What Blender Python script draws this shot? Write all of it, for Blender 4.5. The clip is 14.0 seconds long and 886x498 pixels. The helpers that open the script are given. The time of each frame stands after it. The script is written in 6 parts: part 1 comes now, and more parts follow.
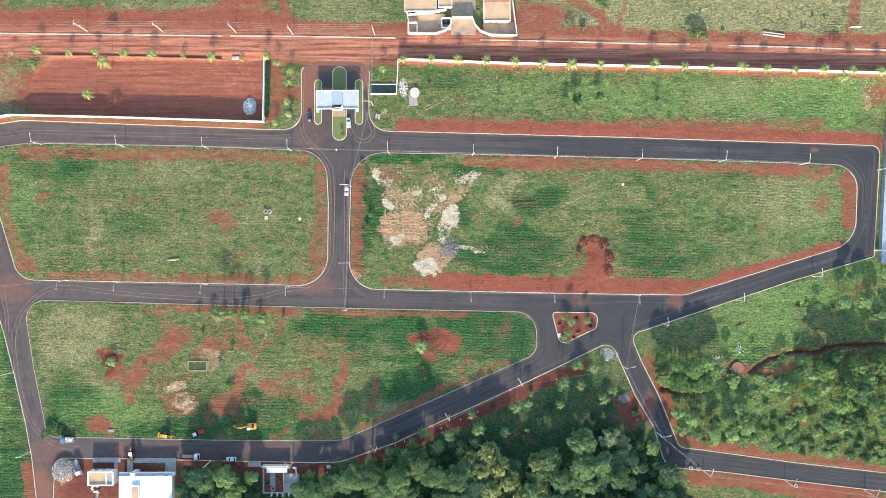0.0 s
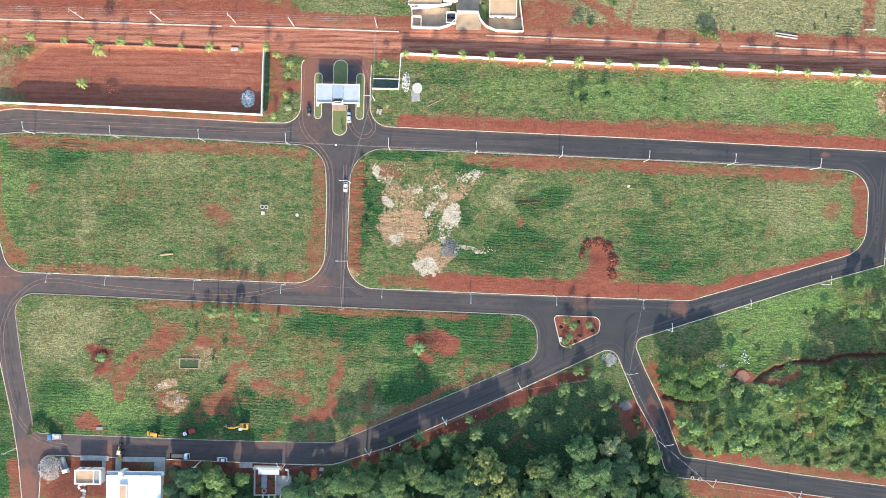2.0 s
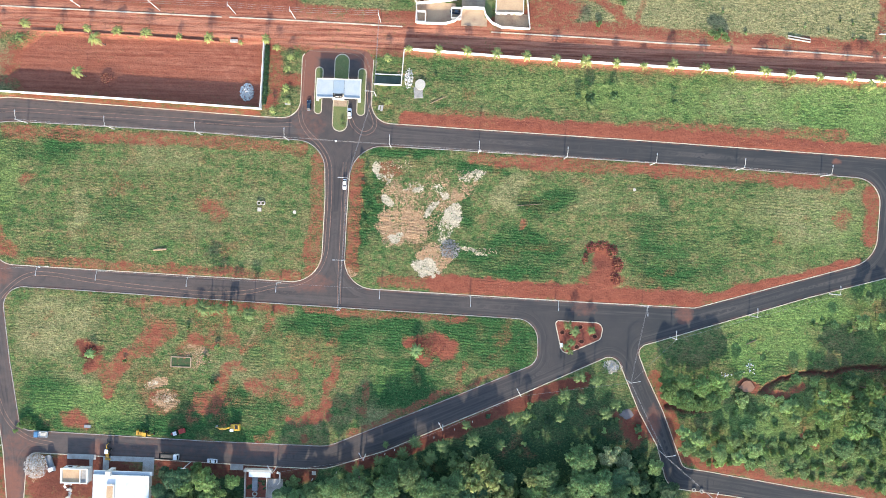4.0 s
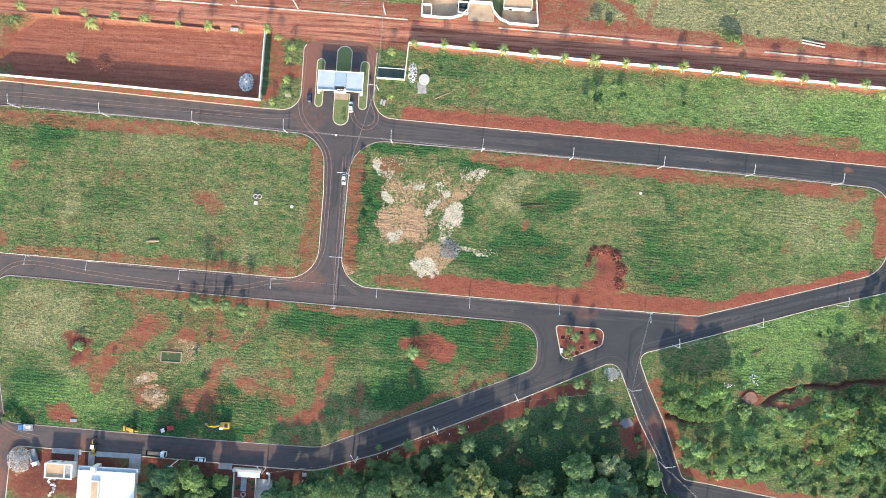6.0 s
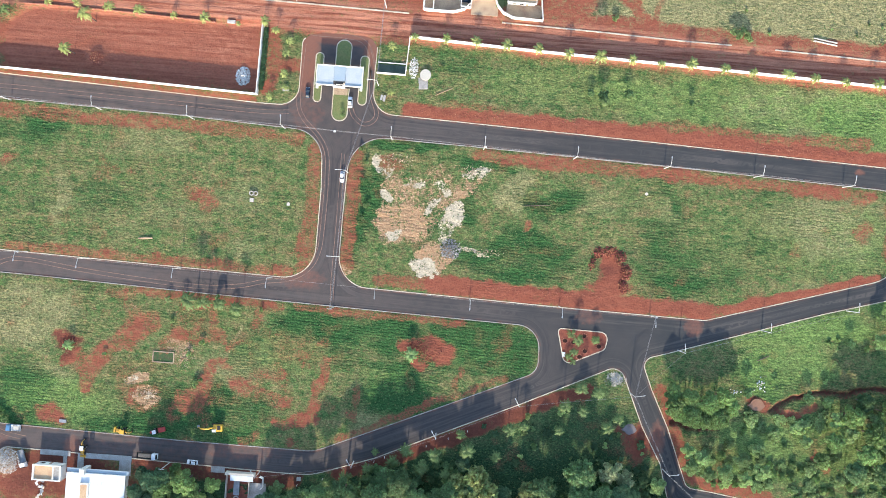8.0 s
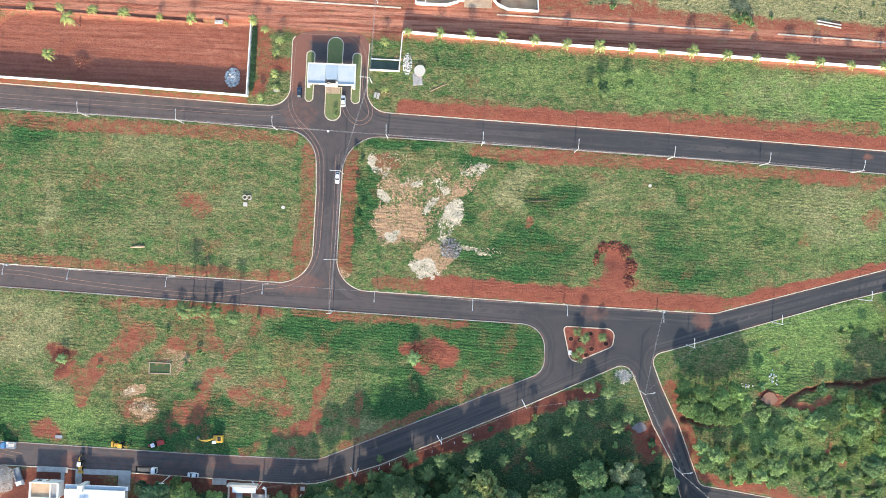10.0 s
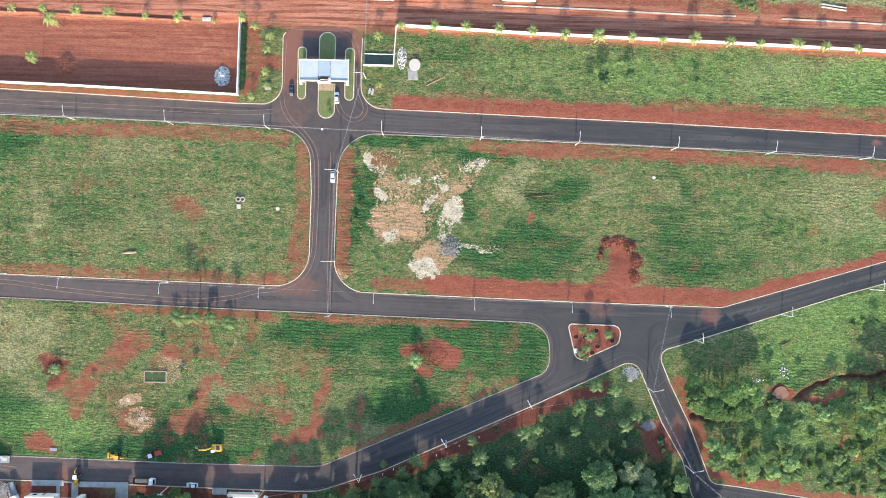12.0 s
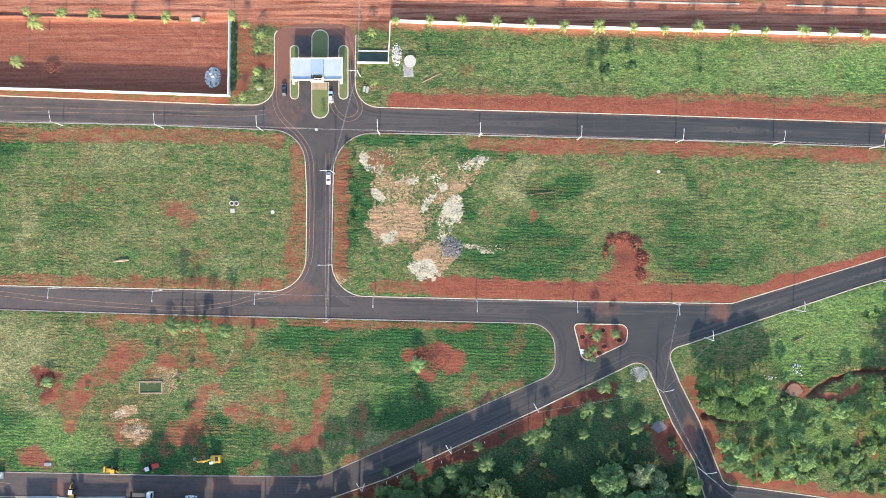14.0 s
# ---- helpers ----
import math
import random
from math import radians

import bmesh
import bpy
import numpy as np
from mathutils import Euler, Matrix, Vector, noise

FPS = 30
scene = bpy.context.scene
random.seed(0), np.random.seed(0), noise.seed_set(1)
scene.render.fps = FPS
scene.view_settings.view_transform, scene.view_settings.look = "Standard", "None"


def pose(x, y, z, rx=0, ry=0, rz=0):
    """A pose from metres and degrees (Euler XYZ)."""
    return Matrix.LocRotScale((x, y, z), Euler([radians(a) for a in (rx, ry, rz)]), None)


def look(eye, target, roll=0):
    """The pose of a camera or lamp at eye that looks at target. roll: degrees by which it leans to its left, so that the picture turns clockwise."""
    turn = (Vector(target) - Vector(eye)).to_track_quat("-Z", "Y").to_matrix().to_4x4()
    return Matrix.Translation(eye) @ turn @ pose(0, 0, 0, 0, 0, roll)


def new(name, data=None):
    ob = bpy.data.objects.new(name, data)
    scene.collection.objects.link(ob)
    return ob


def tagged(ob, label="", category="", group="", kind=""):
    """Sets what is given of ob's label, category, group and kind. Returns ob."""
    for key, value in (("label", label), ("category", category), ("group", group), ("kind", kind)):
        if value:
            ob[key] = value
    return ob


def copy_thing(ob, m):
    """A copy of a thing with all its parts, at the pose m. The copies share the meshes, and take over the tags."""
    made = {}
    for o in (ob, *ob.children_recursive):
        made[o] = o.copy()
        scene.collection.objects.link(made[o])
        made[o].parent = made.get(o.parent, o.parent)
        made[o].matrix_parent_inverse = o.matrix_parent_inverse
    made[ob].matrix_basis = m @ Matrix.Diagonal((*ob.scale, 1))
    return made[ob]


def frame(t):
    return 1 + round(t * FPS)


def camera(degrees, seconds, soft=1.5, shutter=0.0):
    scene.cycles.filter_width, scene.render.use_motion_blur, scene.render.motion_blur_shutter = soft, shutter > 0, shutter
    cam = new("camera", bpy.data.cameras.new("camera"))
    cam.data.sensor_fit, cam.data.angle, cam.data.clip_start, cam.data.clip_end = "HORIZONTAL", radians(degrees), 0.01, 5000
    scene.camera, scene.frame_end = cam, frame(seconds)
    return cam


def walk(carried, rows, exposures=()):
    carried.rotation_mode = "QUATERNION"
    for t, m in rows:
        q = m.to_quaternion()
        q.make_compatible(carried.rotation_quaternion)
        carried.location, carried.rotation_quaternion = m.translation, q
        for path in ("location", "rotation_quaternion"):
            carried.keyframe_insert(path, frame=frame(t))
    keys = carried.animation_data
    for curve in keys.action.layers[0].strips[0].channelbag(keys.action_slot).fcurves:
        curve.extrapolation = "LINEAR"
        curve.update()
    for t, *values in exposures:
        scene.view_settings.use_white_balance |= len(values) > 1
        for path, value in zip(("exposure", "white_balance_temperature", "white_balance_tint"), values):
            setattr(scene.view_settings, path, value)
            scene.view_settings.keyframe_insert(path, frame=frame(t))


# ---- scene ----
# ---------------------------------------------------------------- camera
cam = camera(68.9, 14.0, soft=0.9)
ROWS = [
    (0.0, 0.32, -0.63, 274.91, 0.142, 0.039, -0.343),
    (0.5, 0.11, -0.05, 273.27, 0.013, 0.000, -0.131),
    (1.0, 0.12, -0.67, 271.82, 0.128, 0.002, 0.173),
    (1.5, 0.10, -1.03, 270.14, 0.190, -0.005, 0.488),
    (2.0, 0.17, -0.79, 268.41, 0.155, 0.020, 0.781),
    (2.5, 0.10, -0.84, 266.77, 0.178, -0.002, 1.127),
    (3.0, 0.21, -0.78, 265.20, 0.202, 0.037, 1.390),
    (5.5, 0.06, -0.73, 257.26, 0.252, -0.001, 3.121),
    (6.0, -0.11, -0.66, 255.72, 0.185, -0.052, 3.547),
    (6.5, 0.10, -0.52, 254.06, 0.125, 0.001, 3.954),
    (7.0, 0.30, -0.92, 252.58, 0.218, 0.033, 4.304),
    (7.5, -0.20, -1.44, 251.19, 0.349, -0.075, 4.600),
    (8.0, -0.06, -0.17, 249.30, 0.086, -0.023, 4.116),
    (10.5, -0.33, 0.67, 241.54, -0.170, -0.058, 1.875),
    (11.0, -0.61, 1.24, 239.89, -0.366, -0.141, 1.272),
    (11.5, -0.41, 1.54, 238.30, -0.468, -0.105, 0.893),
    (12.0, -0.70, 1.29, 236.77, -0.426, -0.166, 1.018),
    (12.5, -0.63, 1.27, 235.21, -0.401, -0.157, 0.700),
    (13.0, -0.71, 0.80, 233.51, -0.285, -0.163, 0.309),
    (13.5, -0.12, 0.75, 231.88, -0.245, -0.022, -0.079),
    (14.0, -0.36, 1.28, 230.35, -0.363, -0.066, -0.252),
]
walk(cam, [(t, pose(x, y, z, rx, ry, rz)) for t, x, y, z, rx, ry, rz in ROWS])

# ---------------------------------------------------------------- light
SUN_ELEVATION = 20.0
world = bpy.data.worlds.new("sky")
scene.world = world
world.use_nodes = True
sky = world.node_tree.nodes.new("ShaderNodeTexSky")
sky.sky_type, sky.sun_disc = "NISHITA", False
sky.sun_elevation, sky.sun_rotation = radians(SUN_ELEVATION), radians(180)
sky.air_density, sky.dust_density, sky.ozone_density = 1.0, 1.0, 1.5
world.node_tree.links.new(sky.outputs[0], world.node_tree.nodes["Background"].inputs[0])
world.node_tree.nodes["Background"].inputs[1].default_value = 0.15
sun = new("sun", bpy.data.lights.new("sun", "SUN"))
sun.data.energy, sun.data.angle, sun.data.color = 2.7, radians(1.5), (1.0, 0.89, 0.74)
sun.matrix_world = look((-0.03, -math.cos(radians(SUN_ELEVATION)), math.sin(radians(SUN_ELEVATION))), (0, 0, 0))
scene.view_settings.exposure = 1.68

# ---------------------------------------------------------------- small tools
rng = np.random.default_rng(7)
TABLE = rng.random((256, 256))


def value_noise(x, y, size, shift=0):
    """Smooth noise 0..1 with lumps of that size, on arrays of places."""
    u, v = np.asarray(x) / size + 37.3 * shift, np.asarray(y) / size + 91.7 * shift
    i, j = np.floor(u).astype(int), np.floor(v).astype(int)
    a, b = u - i, v - j
    a, b = a * a * (3 - 2 * a), b * b * (3 - 2 * b)
    q = lambda p, r: TABLE[(i + p) % 256, (j + r) % 256]
    return (q(0, 0) * (1 - a) + q(1, 0) * a) * (1 - b) + (q(0, 1) * (1 - a) + q(1, 1) * a) * b


def fbm(x, y, size, shift=0, octaves=4):
    total, weight = 0, 0
    for k in range(octaves):
        total, weight = total + value_noise(x, y, size / 2 ** k, shift + k) * 0.55 ** k, weight + 0.55 ** k
    return total / weight


def step(e0, e1, v):
    f = np.clip((v - e0) / (e1 - e0), 0, 1)
    return f * f * (3 - 2 * f)


def to_line(px, py, line, closed=False):
    """Distance of places from a line of points."""
    best = np.full(np.shape(px), 1e9)
    pts = list(line) + ([line[0]] if closed else [])
    for (ax, ay), (bx, by) in zip(pts[:-1], pts[1:]):
        dx, dy = bx - ax, by - ay
        f = np.clip(((px - ax) * dx + (py - ay) * dy) / max(dx * dx + dy * dy, 1e-9), 0, 1)
        best = np.minimum(best, np.hypot(px - ax - f * dx, py - ay - f * dy))
    return best


def within(px, py, ring):
    hit = np.zeros(np.shape(px), bool)
    for (ax, ay), (bx, by) in zip(ring, ring[1:] + ring[:1]):
        if ay != by:
            hit ^= ((ay > py) != (by > py)) & (px < (bx - ax) * (py - ay) / (by - ay) + ax)
    return hit


def rounded(corners, step_deg=9):
    """A closed outline from corners (x, y) or (x, y, radius)."""
    out = []
    n = len(corners)
    for k in range(n):
        p, a, b = (Vector(corners[m % n][:2]) for m in (k, k - 1, k + 1))
        r = corners[k][2] if len(corners[k]) > 2 else 0
        u, v = (a - p).normalized(), (b - p).normalized()
        half = u.angle(v, math.pi) / 2
        if r <= 0 or half > radians(88.5):
            out.append((p.x, p.y))
            continue
        t = min(r / math.tan(half), 0.49 * (a - p).length, 0.49 * (b - p).length)
        r = t * math.tan(half)
        c = p + (u + v).normalized() * (r / math.sin(half))
        s, e = p + u * t - c, p + v * t - c
        turn = s.angle_signed(e)
        m = max(2, int(abs(math.degrees(turn)) / step_deg))
        for i in range(m + 1):
            f = math.atan2(s.y, s.x) - turn * i / m
            out.append((c.x + r * math.cos(f), c.y + r * math.sin(f)))
    return out


class Shape:
    """Collects faces for one mesh."""

    def __init__(self):
        self.v, self.f = [], []

    def add(self, verts, faces):
        n = len(self.v)
        self.v += [tuple(p) for p in verts]
        self.f += [tuple(n + i for i in face) for face in faces]
        return self

    def box(self, x, y, z, sx, sy, sz, turn=0, taper=1.0, edge=0.0):
        """A box on its base centre, with narrowed top and cut top edges."""
        c, s = math.cos(turn), math.sin(turn)
        rings = [(1, 0), (taper, sz - edge)] + ([(taper - 2 * edge / max(min(sx, sy), 1e-6), sz)] if edge else [])
        v = []
        for k, h in rings:
            for a, b in ((-1, -1), (1, -1), (1, 1), (-1, 1)):
                p, q = a * sx / 2 * k, b * sy / 2 * k
                v.append((x + p * c - q * s, y + p * s + q * c, z + h))
        f = [(3, 2, 1, 0)]
        for r in range(len(rings) - 1):
            f += [(4 * r + i, 4 * r + (i + 1) % 4, 4 * r + 4 + (i + 1) % 4, 4 * r + 4 + i) for i in range(4)]
        m = 4 * len(rings)
        return self.add(v, f + [(m - 4, m - 3, m - 2, m - 1)])

    def tube(self, points, radii, sides=8, cap=True):
        points = [Vector(p) for p in points]
        radii = radii if isinstance(radii, (list, tuple)) else [radii] * len(points)
        v, f = [], []
        for k, p in enumerate(points):
            d = (points[min(k + 1, len(points) - 1)] - points[max(k - 1, 0)]).normalized()
            side = d.cross(Vector((0, 0, 1)) if abs(d.z) < 0.9 else Vector((1, 0, 0))).normalized()
            up = side.cross(d)
            for i in range(sides):
                a = 2 * math.pi * i / sides
                v.append(p + (side * math.cos(a) + up * math.sin(a)) * radii[k])
        for k in range(len(points) - 1):
            f += [(k * sides + i, k * sides + (i + 1) % sides, (k + 1) * sides + (i + 1) % sides, (k + 1) * sides + i) for i in range(sides)]
        if cap:
            m = len(v) - sides
            f += [tuple(range(sides))[::-1], tuple(range(m, m + sides))]
        return self.add(v, f)

    def prism(self, ring, z0, z1):
        n = len(ring)
        return self.add([(x, y, z0) for x, y in ring] + [(x, y, z1) for x, y in ring],
                        [tuple(range(n))[::-1], tuple(range(n, 2 * n))] + [(i, (i + 1) % n, n + (i + 1) % n, n + i) for i in range(n)])

    def ribbon(self, line, offset, width, z0, z1, closed=False):
        """A bar of rectangular section along a line on the ground."""
        n = len(line)
        sides = []
        for k in range(n):
            a = Vector(line[k - 1 if closed or k else 0])
            b = Vector(line[(k + 1) % n if closed else min(k + 1, n - 1)])
            d = (b - a).normalized()
            nrm = Vector((-d.y, d.x))
            p = Vector(line[k])
            l, r = p + nrm * (offset + width / 2), p + nrm * (offset - width / 2)
            sides.append([(l.x, l.y, z0), (l.x, l.y, z1), (r.x, r.y, z1), (r.x, r.y, z0)])
        v = [q for s in sides for q in s]
        f = []
        for k in range(n if closed else n - 1):
            m = (k + 1) % n
            f += [(4 * k + i, 4 * k + (i + 1) % 4, 4 * m + (i + 1) % 4, 4 * m + i) for i in range(4)]
        if not closed:
            f += [(0, 1, 2, 3), (4 * n - 1, 4 * n - 2, 4 * n - 3, 4 * n - 4)]
        return self.add(v, f)

    def mesh(self, name, material, smooth=False):
        me = bpy.data.meshes.new(name)
        me.from_pydata([tuple(p) for p in self.v], [], self.f)
        me.materials.append(material)
        bm = bmesh.new()
        bm.from_mesh(me)
        if len(bm.faces) < 60000:
            bmesh.ops.recalc_face_normals(bm, faces=bm.faces)
        bm.to_mesh(me)
        bm.free()
        if smooth:
            me.polygons.foreach_set("use_smooth", [True] * len(me.polygons))
        return me


def part(name, shape, material, parent=None, label="", smooth=False):
    ob = new(name, shape.mesh(name, material, smooth))
    if parent is not None:
        ob.parent = parent
    if label:
        ob["label"] = label
    return ob


def empty(name, x, y, z=0.0, turn=0.0):
    ob = new(name)
    ob.empty_display_size = 0.3
    ob.matrix_basis = pose(x, y, z, 0, 0, turn)
    return ob


# ---------------------------------------------------------------- materials
def material(name, color, rough=0.8, metal=0.0, vary=0.25, size=1.0, bump=0.0, second=None, random_tint=0.0, island=0.0, through_light=0.0, spec=0.3):
    """A surface with wear at two scales; second: the colour of its stains."""
    m = bpy.data.materials.new(name)
    m.use_nodes = True
    n, l = m.node_tree.nodes, m.node_tree.links
    b = n["Principled BSDF"]
    b.inputs["Roughness"].default_value, b.inputs["Metallic"].default_value = rough, metal
    b.inputs["Specular IOR Level"].default_value = spec
    where = n.new("ShaderNodeNewGeometry").outputs["Position"]
    coarse, fine = n.new("ShaderNodeTexNoise"), n.new("ShaderNodeTexNoise")
    for node, scale in ((coarse, 0.35 / size), (fine, 3.5 / size)):
        node.inputs["Scale"].default_value, node.inputs["Detail"].default_value = scale, 5
        l.new(where, node.inputs["Vector"])
    mix = n.new("ShaderNodeMix")
    mix.data_type = "RGBA"
    mix.inputs[6].default_value = (*color, 1)
    mix.inputs[7].default_value = (*(second or [c * 0.6 for c in color]), 1)
    ramp = n.new("ShaderNodeMapRange")
    ramp.inputs[1].default_value, ramp.inputs[2].default_value = 0.42, 0.72
    l.new(coarse.outputs[0], ramp.inputs[0])
    l.new(ramp.outputs[0], mix.inputs[0])
    tone = n.new("ShaderNodeMapRange")
    tone.inputs[1].default_value, tone.inputs[2].default_value = 0.3, 0.7
    tone.inputs[3].default_value, tone.inputs[4].default_value = 1 - vary, 1 + vary
    l.new(fine.outputs[0], tone.inputs[0])
    hsv = n.new("ShaderNodeHueSaturation")
    l.new(mix.outputs[2], hsv.inputs["Color"])
    value = tone.outputs[0]
    for amount, node_type, socket in ((random_tint, "ShaderNodeObjectInfo", "Random"), (island, "ShaderNodeNewGeometry", "Random Per Island")):
        if amount:
            src = n.new(node_type).outputs[socket]
            k = n.new("ShaderNodeMapRange")
            k.inputs[3].default_value, k.inputs[4].default_value = 1 - amount, 1 + amount
            l.new(src, k.inputs[0])
            mul = n.new("ShaderNodeMath")
            mul.operation = "MULTIPLY"
            l.new(value, mul.inputs[0])
            l.new(k.outputs[0], mul.inputs[1])
            value = mul.outputs[0]
            hue = n.new("ShaderNodeMapRange")
            hue.inputs[3].default_value, hue.inputs[4].default_value = 0.5 - amount * 0.06, 0.5 + amount * 0.06
            l.new(src, hue.inputs[0])
            l.new(hue.outputs[0], hsv.inputs["Hue"])
    l.new(value, hsv.inputs["Value"])
    l.new(hsv.outputs[0], b.inputs["Base Color"])
    if bump:
        bp = n.new("ShaderNodeBump")
        bp.inputs["Strength"].default_value, bp.inputs["Distance"].default_value = 0.7, bump
        l.new(fine.outputs[0], bp.inputs["Height"])
        l.new(bp.outputs[0], b.inputs["Normal"])
    if through_light:
        t, s = n.new("ShaderNodeBsdfTranslucent"), n.new("ShaderNodeMixShader")
        l.new(hsv.outputs[0], t.inputs[0])
        s.inputs[0].default_value = through_light
        l.new(b.outputs[0], s.inputs[1])
        l.new(t.outputs[0], s.inputs[2])
        l.new(s.outputs[0], n["Material Output"].inputs[0])
    return m


SOIL_RED, SOIL_DARK = (0.240, 0.073, 0.045), (0.15, 0.046, 0.032)
# two tones of one kerb; the brighter includes its sunlit look
M_KERB = material("bright_kerb", (0.56, 0.50, 0.38), 0.8, vary=0.3, size=1.0, second=(0.42, 0.30, 0.22))
M_KERB_GREY = material("dull_kerb", (0.36, 0.33, 0.29), 0.85, vary=0.3, size=1.0, second=(0.24, 0.16, 0.12))
M_WALL = material("white_wall", (0.80, 0.77, 0.71), 0.8, vary=0.06, size=2.0, second=(0.68, 0.60, 0.52))
M_CONCRETE = material("concrete", (0.40, 0.38, 0.35), 0.85, vary=0.2, second=(0.28, 0.25, 0.22), bump=0.02)
M_PALE = material("pale_concrete", (0.50, 0.46, 0.39), 0.85, vary=0.15, second=(0.48, 0.42, 0.36))
M_POLE = material("pole_concrete", (0.66, 0.64, 0.60), 0.75, vary=0.1)
M_METAL = material("galvanised", (0.62, 0.64, 0.66), 0.4, 0.6, vary=0.1)
M_WIRE = material("wire", (0.30, 0.29, 0.29), 0.5, 0.0, vary=0.05)
M_ROOF_BLUE = material("metal_roof", (0.34, 0.40, 0.43), 0.45, 0.0, vary=0.08, second=(0.30, 0.37, 0.43), spec=0.4)
M_ROOF_BLUE2 = material("metal_roof_pale", (0.47, 0.50, 0.50), 0.45, 0.0, vary=0.08, second=(0.38, 0.43, 0.47), spec=0.4)
M_ROOF_WHITE = material("white_roof", (0.66, 0.69, 0.70), 0.5, vary=0.08, second=(0.54, 0.58, 0.61))
M_ROOF_TAN = material("tan_roof", (0.54, 0.37, 0.22), 0.85, vary=0.12, second=(0.46, 0.29, 0.17))
M_ROOF_CLAY = material("clay_roof", (0.40, 0.20, 0.13), 0.85, vary=0.15, second=(0.30, 0.14, 0.09))
M_PAVING = material("paving", (0.40, 0.30, 0.20), 0.85, vary=0.25, second=(0.30, 0.20, 0.14))
M_GLASS = material("dark_glass", (0.02, 0.025, 0.03), 0.08, vary=0.05, spec=0.6)
M_TYRE = material("rubber", (0.02, 0.02, 0.02), 0.9, vary=0.2)
M_RIM = material("rim", (0.45, 0.45, 0.46), 0.35, 0.8, vary=0.1)
M_CAR_WHITE = material("white_paint", (0.80, 0.81, 0.82), 0.25, vary=0.03, spec=0.5)
M_CAR_DARK = material("dark_blue_paint", (0.03, 0.05, 0.08), 0.25, vary=0.05, spec=0.5)
M_CAR_BLUE = material("blue_paint", (0.10, 0.24, 0.42), 0.3, vary=0.05, spec=0.5)
M_YELLOW = material("machine_yellow", (0.68, 0.40, 0.05), 0.45, vary=0.15, second=(0.50, 0.26, 0.06))
M_RED = material("machine_red", (0.36, 0.05, 0.04), 0.5, vary=0.15)
M_BLACK = material("dark_steel", (0.035, 0.033, 0.032), 0.6, vary=0.3)
M_GREY = material("grey_steel", (0.26, 0.27, 0.28), 0.5, vary=0.2)
M_TIMBER = material("timber", (0.42, 0.28, 0.18), 0.85, vary=0.2)
M_RUBBLE = material("rubble", (0.50, 0.46, 0.42), 0.9, vary=0.3, island=0.35, size=0.5)
M_WHITE_RUBBLE = material("white_rubble", (0.66, 0.64, 0.60), 0.9, vary=0.25, island=0.3, size=0.5)
M_ROCK = material("pale_rock", (0.50, 0.37, 0.25), 0.9, vary=0.3, island=0.3, size=0.5)
M_GREYSTONE = material("grey_gravel", (0.31, 0.29, 0.27), 0.9, vary=0.3, island=0.35, size=0.5)
M_CLOD = material("red_clods", (0.32, 0.125, 0.085), 0.95, vary=0.3, island=0.35, size=0.5, second=SOIL_RED)
M_CLOD_DARK = material("dug_earth", (0.235, 0.078, 0.050), 0.95, vary=0.3, island=0.4, size=0.5, second=(0.12, 0.042, 0.03))
M_BARK = material("bark", (0.16, 0.12, 0.09), 0.9, vary=0.3, size=0.5)
M_TURF = material("turf", (0.135, 0.165, 0.062), 0.95, vary=0.3, size=0.8, second=(0.17, 0.17, 0.07))
M_MUD = material("muddy_water", (0.28, 0.15, 0.09), 0.25, vary=0.1, second=(0.22, 0.11, 0.07), spec=0.4)
M_SILT = material("silty_water", (0.17, 0.145, 0.14), 0.25, vary=0.1, spec=0.4)
M_PIT_GRASS = material("pit_grass", (0.045, 0.085, 0.032), 0.95, vary=0.4, size=0.5, second=(0.09, 0.075, 0.04), bump=0.1)
M_YARD_POOL = material("green_water", (0.085, 0.105, 0.075), 0.5, vary=0.25, second=(0.06, 0.08, 0.055), spec=0.25)
M_DUST = material("tyre_dust", (0.27, 0.16, 0.115), 0.95, vary=0.3, size=0.6, second=(0.12, 0.09, 0.075))
M_LEAF = [
    material("leaf_mid", (0.150, 0.235, 0.090), 0.6, vary=0.2, size=2, second=(0.110, 0.190, 0.075), random_tint=0.3, island=0.4, through_light=0.4),
    material("leaf_dark", (0.092, 0.165, 0.074), 0.6, vary=0.2, size=2, second=(0.062, 0.122, 0.058), random_tint=0.3, island=0.4, through_light=0.35),
    material("leaf_bright", (0.215, 0.310, 0.100), 0.6, vary=0.2, size=2, second=(0.165, 0.26, 0.085), random_tint=0.25, island=0.4, through_light=0.45),
    material("leaf_pale", (0.36, 0.39, 0.20), 0.6, vary=0.15, size=2, second=(0.16, 0.21, 0.08), random_tint=0.15, island=0.45, through_light=0.25),
    material("leaf_olive", (0.315, 0.415, 0.165), 0.65, vary=0.2, size=2, second=(0.215, 0.315, 0.125), random_tint=0.3, island=0.4, through_light=0.5),
]
M_PALM = material("palm_leaf", (0.31, 0.34, 0.11), 0.5, vary=0.15, second=(0.22, 0.28, 0.08), island=0.3, random_tint=0.2, through_light=0.3)
M_PALM_FRESH = material("palm_leaf_fresh", (0.22, 0.34, 0.12), 0.5, vary=0.15, second=(0.17, 0.27, 0.09), island=0.3, through_light=0.3)
M_PALM_DULL = material("palm_leaf_dull", (0.15, 0.21, 0.07), 0.55, vary=0.15, second=(0.11, 0.17, 0.055), island=0.3, random_tint=0.2, through_light=0.3)
M_BAMBOO = material("bamboo_leaf", (0.25, 0.28, 0.10), 0.6, vary=0.2, second=(0.14, 0.20, 0.065), island=0.45, random_tint=0.2, through_light=0.3)


